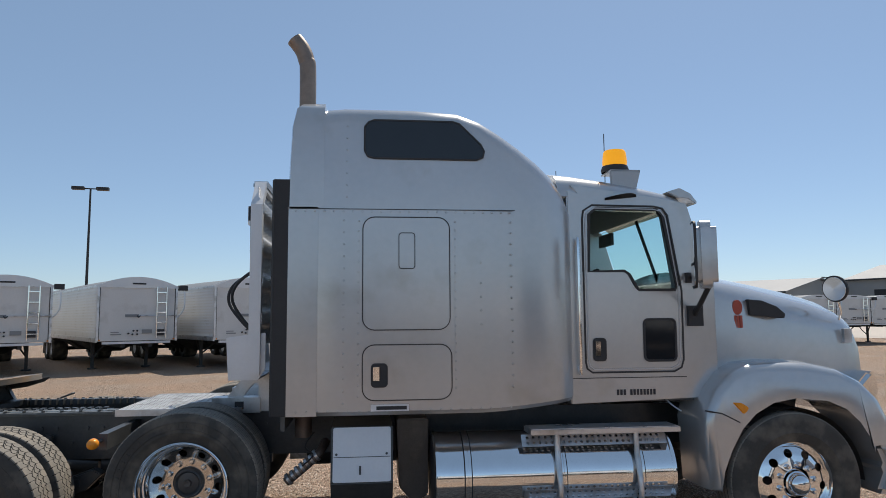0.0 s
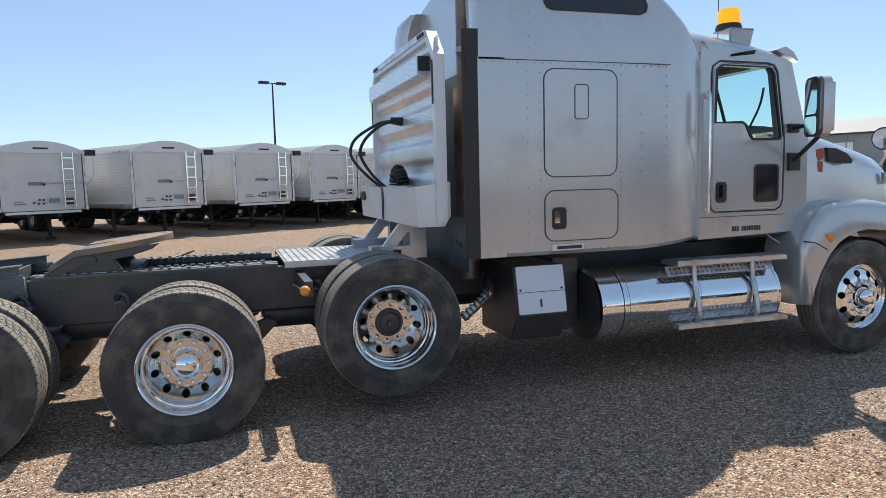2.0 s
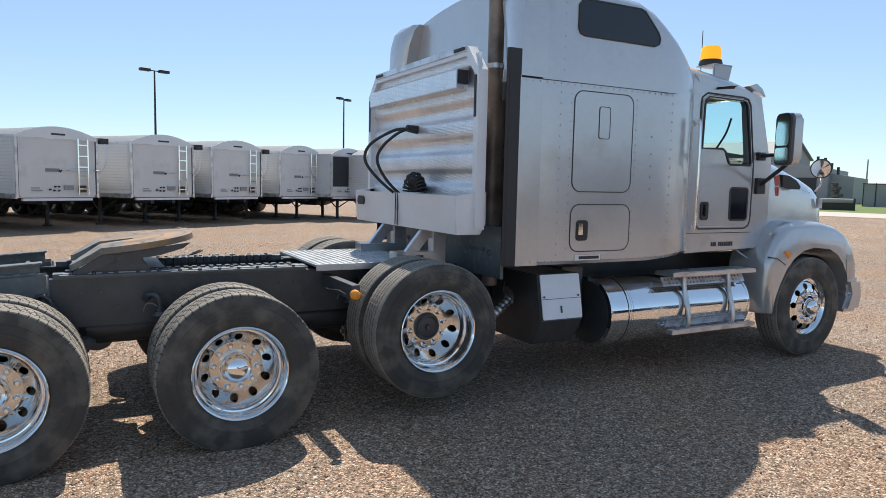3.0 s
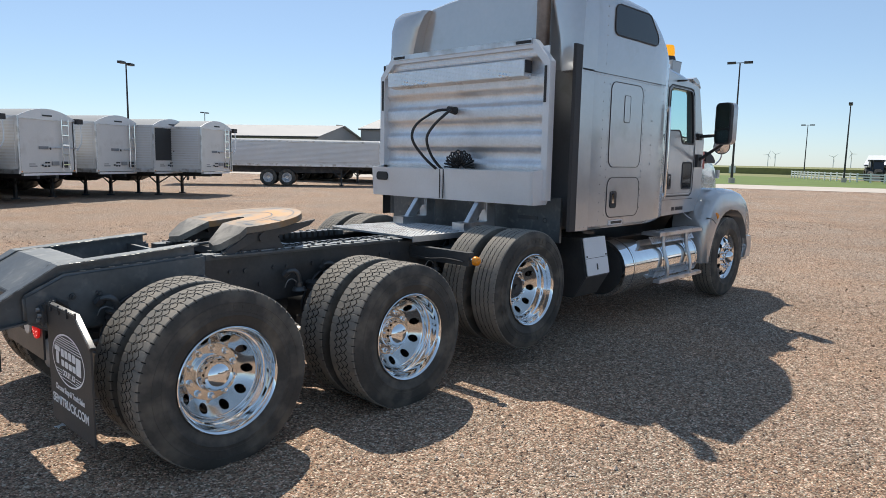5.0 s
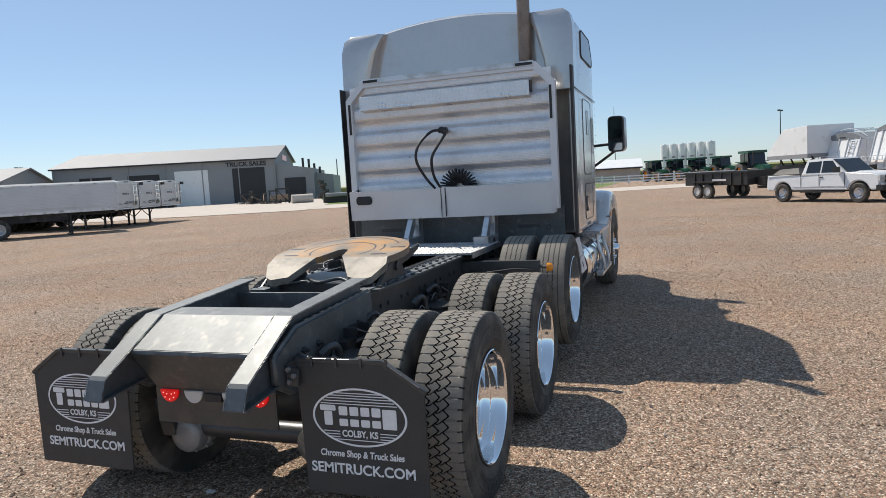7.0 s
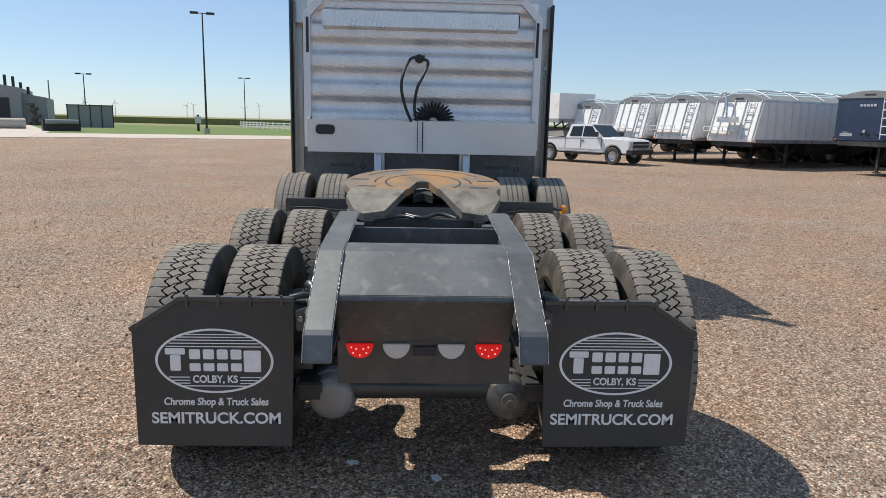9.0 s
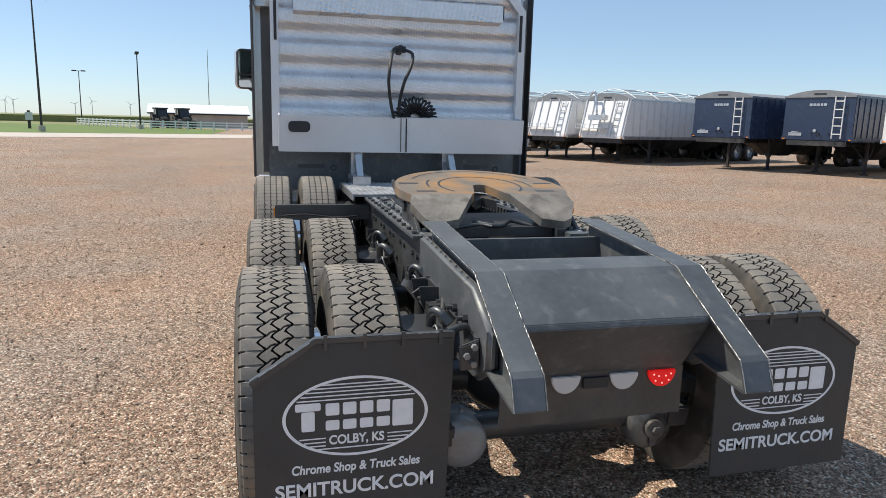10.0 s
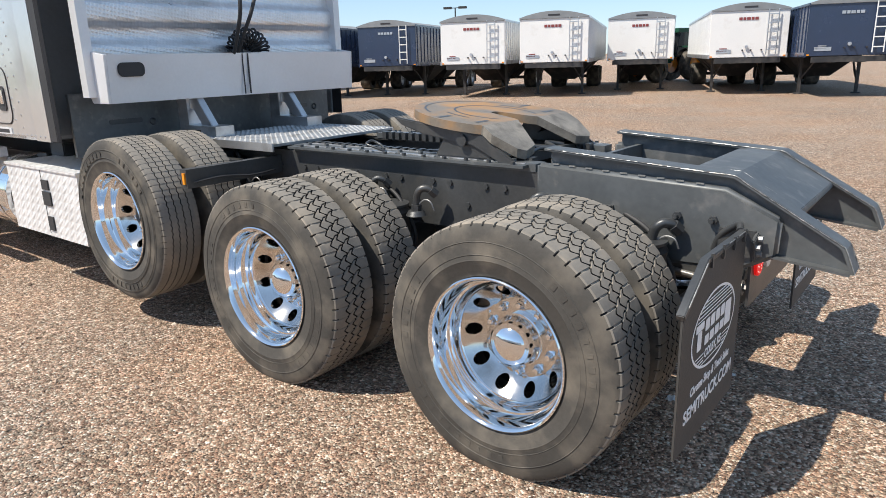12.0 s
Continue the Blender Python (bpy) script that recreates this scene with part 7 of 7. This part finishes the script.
pickup(pose(27.9, -8.15, 0, 0, 0, 221) @ Matrix.Scale(0.94, 4))
farm_tractor(pose(62.0, -8.2, 0, 0, 0, 200))
farm_tractor(pose(12.6, -35.5, 0, 0, 0, 60))
dump = thing("dump_trailer", pose(35.2, -4.6, 0, 0, 0, 218), "black tandem dump trailer behind the pickup", "trailer")
part("body", box(-2.3, 2.3, -1.0, 1.0, 0.68, 1.34, 0.02), POLE_DARK, dump)
part("top_rim", box(-2.35, 2.35, -1.05, 1.05, 1.30, 1.38, 0.02), POLE_DARK, dump)
part("drawbar", prism([(2.3, -0.4), (4.0, -0.05), (4.0, 0.05), (2.3, 0.4)], "z", 0.48, 0.6), POLE_DARK, dump)
part("tool_box", box(2.4, 2.9, -0.5, 0.5, 0.62, 1.05, 0.02), POLE_DARK, dump)
for k, x in enumerate((-1.5, -0.9, -0.2, 0.5, 1.2, 1.9)):
    for s in (-1, 1):
        part("side_post", box(x - 0.04, x + 0.04, *sorted((s * 0.99, s * 1.05)), 0.68, 1.32), POLE_DARK, dump)
for s in (-1, 1):
    part("side_print", box(-0.1, 0.9, *sorted((s * 1.052, s * 1.056)), 0.9, 1.0), LENS_WHITE, dump)
    part("mudguard", box(-1.6, 0.2, *sorted((s * 1.0, s * 1.28)), 0.84, 0.89, 0.02), POLE_DARK, dump)
    for x in (-1.1, -0.3):
        wh = part("wheel", lathe([(0.001, -0.05), (0.15, -0.05), (0.22, -0.02), (0.23, -0.09)], n=20), LENS_WHITE, dump, at=pose(x, s * 1.14, 0.38, 0, 0, 0 if s < 0 else 180))
        part("tyre", lathe([(0.22, -0.09), (0.34, -0.1), (0.38, -0.06), (0.38, 0.1), (0.22, 0.1)], n=24), TYRE, wh, smooth=40)

cart = thing("covered_cart", pose(41.5, -9.2, 0, 0, 0, 200), "white canopied grain cart on a dark chassis", "cart")
part("cover", prism([(-2.2, 1.9), (-2.2, 2.3), (-0.3, 3.55), (2.3, 3.6), (2.3, 1.9)], "y", -1.3, 1.3, 0.02), WHITE_PAINT, cart, "white tarpaulin cover")
part("skirt", box(-2.25, 2.35, -1.33, 1.33, 1.82, 2.05, 0.01), STEEL_WALL, cart)
part("chassis", box(-2.4, 2.4, -0.7, 0.7, 1.2, 1.5, 0.03), TRAILER_BLACK, cart)
for x in (-1.6, -0.4, 0.9, 1.9):
    for s in (-1, 1):
        part("strut", cyl((x, s * 0.6, 1.4), (x + 0.5, s * 1.1, 1.9), 0.05, n=8), TRAILER_BLACK, cart)
for x in (-1.2, 0.9):
    for s in (-1, 1):
        wh = part("wheel", lathe([(0.001, -0.05), (0.2, -0.06), (0.34, 0.0), (0.36, -0.1)], n=20), LENS_WHITE, cart, at=pose(x, s * 0.95, 0.62, 0, 0, 0 if s < 0 else 180))
        part("tyre", lathe([(0.35, -0.15), (0.55, -0.18), (0.62, -0.1), (0.62, 0.15), (0.35, 0.18)], n=24), TYRE, wh, smooth=40)
hopper_trailer("grain_trailer", "white grain trailer with bare tarp bows", WHITE_PAINT, heading(38.5, -10.2, -58), style="leaning", crown=0.35)

# ---- implements by the apron, tank enclosure, mast, turbines ----
bucket = thing("loader_bucket", pose(64.5, 34.2, 0, 0, 0, 34), "black loader bucket lying on the verge", "bucket")
part("shell", prism([(-0.6, 0.0), (0.6, 0.0), (0.75, 0.5), (0.5, 0.62), (0.35, 0.2), (-0.3, 0.2), (-0.35, 1.05), (-0.6, 1.15)], "y", -1.55, 1.55, 0.03), POLE_DARK, bucket)
for s in (-1, 1):
    part("end_plate", prism([(-0.6, 0.0), (0.6, 0.0), (0.75, 0.5), (-0.4, 1.15), (-0.6, 1.15)], "y", s * 1.55, s * 1.60), POLE_DARK, bucket)
part("brush_roll", cyl((-0.75, -1.4, 0.9), (-0.75, 1.4, 0.9), 0.22, n=16), STEEL_WALL, bucket)
roll = thing("net_roll", pose(70.0, 42.1, 0, 0, 0, 130), "tan roll of netting on the verge", "roll")
part("roll", cyl((-1.3, 0, 0.55), (1.3, 0, 0.55), 0.55, n=24), CONCRETE, roll, smooth=40)
for k, (x, y, h) in enumerate(((78.5, 55.5, 1.9), (76.0, 51.5, 1.5), (74.2, 49.0, 1.8), (80.5, 57.8, 1.5), (73.0, 46.8, 2.0), (77.0, 53.6, 1.4))):
    t = thing("implement", pose(x, y, 0, 0, 0, 20 + 25 * k), "dark attachment frame standing on the apron", "implement", "attachments")
    for s in (-1, 1):
        part("upright", box(s * 0.8 - 0.06, s * 0.8 + 0.06, -0.06, 0.06, 0, h, 0.01), POLE_DARK, t)
        part("foot", box(s * 0.8 - 0.1, s * 0.8 + 0.1, -0.6, 0.6, 0, 0.14, 0.02), POLE_DARK, t)
    part("cross_bar", box(-0.9, 0.9, -0.07, 0.07, h - 0.2, h, 0.01), POLE_DARK, t)
    part("plate", box(-0.7, 0.7, -0.1, 0.05, 0.25, h * 0.6, 0.02), POLE_DARK if k % 2 else RUST, t)
    part("brace", cyl((-0.8, 0.5, 0.1), (0.8, -0.02, h - 0.1), 0.05, n=8), RUST if k % 2 else POLE_DARK, t)
    part("tine_bar", box(-1.1, 1.1, 0.35, 0.5, 0.18, 0.36, 0.02), STEEL_WALL if k % 3 == 0 else POLE_DARK, t)
    for q in range(4):
        part("tine", tube([(-0.9 + 0.6 * q, 0.42, 0.34), (-0.9 + 0.6 * q, 0.75, 0.62), (-0.9 + 0.6 * q, 1.05, 0.06)], 0.035, n=6), POLE_DARK, t)
pen = thing("tank_enclosure", pose(86.9, 41.7, 0, 0, 0, 25.6), "teal-grey screened tank enclosure on the verge", "enclosure")
part("screen", box(-0.5, 0.5, -2.6, 2.6, 0.0, 2.75, 0.04), STEEL_WALL, pen)
part("lid", box(-0.6, 0.6, -2.7, 2.7, 2.75, 2.85, 0.03), POLE_DARK, pen)
for y in frange(-2.6, 2.6, 5):
    part("post", box(-0.58, -0.5, y - 0.05, y + 0.05, 0, 2.9), POLE_DARK, pen)
mast = thing("radio_mast", pose(246, 20.3, 0), "slim pale radio mast far off", "mast")
part("pole", cyl((0, 0, 0), (0, 0, 24), 0.17, 0.08, n=8), STEEL_WALL, mast)
part("footing", cyl((0, 0, 0), (0, 0, 0.6), 0.9, n=10), CONCRETE, mast)
meter = thing("meter_post", pose(78.5, 25.5, 0), "small white meter cabinet on a post", "meter")
part("post", box(-0.12, 0.12, -0.12, 0.12, 0, 1.9, 0.02), POLE_DARK, meter)
part("cabinet", box(-0.2, 0.2, -0.3, 0.3, 0.9, 1.7, 0.03), LENS_WHITE, meter)
for k, (dx, dy, h, a) in enumerate(((0.9198, 0.3924, 62, 10), (0.9533, 0.3021, 60, 50), (0.9500, 0.3100, 58, 95), (0.9757, 0.2189, 66, 30), (0.9713, 0.2377, 50, 70), (0.905, 0.425, 60, 20), (0.9846, 0.175, 55, 45))):
    h *= 0.64
    t = thing("wind_turbine", pose(2400 * dx, 2400 * dy, 0, 0, 0, math.degrees(math.atan2(dy, dx)) + 180), "far white wind turbine", "wind turbine", "wind farm")
    part("tower", cyl((0, 0, 0), (0, 0, h), 1.4, 0.8, n=10), WHITE_PAINT, t)
    part("nacelle", box(-3, 4, -1.6, 1.6, h - 1.4, h + 1.8, 0.4), WHITE_PAINT, t)
    for j in range(3):
        b_ = prism([(-0.7, 1.0), (0.7, 1.0), (1.0, 5.0), (0.3, 15.0), (-0.2, 15.0), (-0.5, 5.0)], "x", -0.3, 0.3)
        part("blade", b_, WHITE_PAINT, t, at=pose(4.4, 0, h) @ pose(0, 0, 0, a + 120 * j, 0, 0))

box_ = thing("storage_container", pose(81.0, 75.5, 0, 0, 0, -66), "teal corrugated storage container before the workshop", "container")
part("shell", box(-3.0, 3.0, -1.2, 1.2, 0.1, 2.6, 0.03), CONTAINER_TEAL, box_)
for k in range(20):
    part("side_rib", box(-2.9 + 0.305 * k, -2.75 + 0.305 * k, -1.24, -1.2, 0.25, 2.45), CONTAINER_TEAL, box_)
for x in (-2.9, 2.9):
    part("skid", box(x - 0.1, x + 0.1, -1.2, 1.2, 0, 0.1), POLE_DARK, box_)

pole = thing("utility_pole", pose(120.5, 64.0, 0), "slim pale pole behind the enclosure", "pole")
part("shaft", cyl((0, 0, 0), (0, 0, 7.4), 0.16, 0.1, n=8), STEEL_WALL, pole)
part("footing", cyl((0, 0, 0), (0, 0, 0.4), 0.3, n=10), CONCRETE, pole)
stack = thing("tyre_pile", pose(93.0, 51.8, 0), "dark pile of old tyres behind the annex", "tyres")
for k, (x, y, z) in enumerate(((0, 0, 0), (0.3, 1.0, 0), (0.1, 0.4, 0.5), (0.0, -0.2, 1.0), (0.2, 0.5, 1.5), (0.1, 0.2, 2.0), (0.15, 0.7, 2.5))):
    part("old_tyre", lathe([(0.28, 0.0), (0.5, 0.02), (0.56, 0.25), (0.5, 0.48), (0.28, 0.5)], n=18, axis="z"), TYRE, stack, at=pose(x, y, z), smooth=40)

# ---- litter under the tail ----
for x, y, turn in ((-0.5, -0.1, 20), (-0.32, 0.3, 75)):
    t = thing("paper_scrap", pose(x, y, 0, 0, 0, turn), "crumpled white paper scrap on gravel", "litter", "litter")
    b = bmesh.new()
    grid_ = [[b.verts.new((0.016 * i, 0.014 * j, 0.008 + 0.012 * abs(math.sin(2.1 * i + 1.7 * j)))) for j in range(4)] for i in range(5)]
    for i in range(4):
        for j in range(3):
            b.faces.new((grid_[i][j], grid_[i + 1][j], grid_[i + 1][j + 1], grid_[i][j + 1]))
    bmesh.ops.solidify(b, geom=b.faces[:], thickness=0.002)
    part("sheet", b, WHITE_PRINT, t)

# ---- loose stones over the packed gravel ----
rng = np.random.default_rng(11)
near_count, wide_count = 34000, 46000
px = np.concatenate([rng.uniform(-5.5, 8.5, near_count), rng.uniform(-9.0, 22.0, wide_count)])
py = np.concatenate([rng.uniform(-7.5, 6.0, near_count), rng.uniform(-17.0, 13.0, wide_count)])
count = len(px)
size = np.concatenate([rng.uniform(0.005, 0.0095, near_count), rng.uniform(0.006, 0.012, wide_count)]) * (1 + (rng.random(count) < 0.04) * 0.8)
knob = np.array([(1, 0, 0.1), (-1, 0.1, 0), (0.1, 1, 0), (0, -1, 0.1), (0, 0, 0.8), (0, 0, -0.6)])
turn = rng.uniform(0, 2 * math.pi, count)
verts = knob[None] * (1 + rng.uniform(-0.4, 0.4, (count, 6, 3))) * size[:, None, None]
c_, s_ = np.cos(turn)[:, None], np.sin(turn)[:, None]
spun = np.stack([verts[..., 0] * c_ - verts[..., 1] * s_ + px[:, None], verts[..., 0] * s_ + verts[..., 1] * c_ + py[:, None], verts[..., 2] + 0.3 * size[:, None]], -1)
tris = np.array([(0, 2, 4), (2, 1, 4), (1, 3, 4), (3, 0, 4), (2, 0, 5), (1, 2, 5), (3, 1, 5), (0, 3, 5)])
faces = (tris[None] + 6 * np.arange(count)[:, None, None]).reshape(-1, 3)
me = bpy.data.meshes.new("loose_stones")
me.from_pydata(spun.reshape(-1, 3).tolist(), [], faces.tolist())
me.materials.append(LOOSE_STONE)
tagged(new("loose_stones", me), "loose tan pebbles on packed gravel", "stones", kind="stuff")
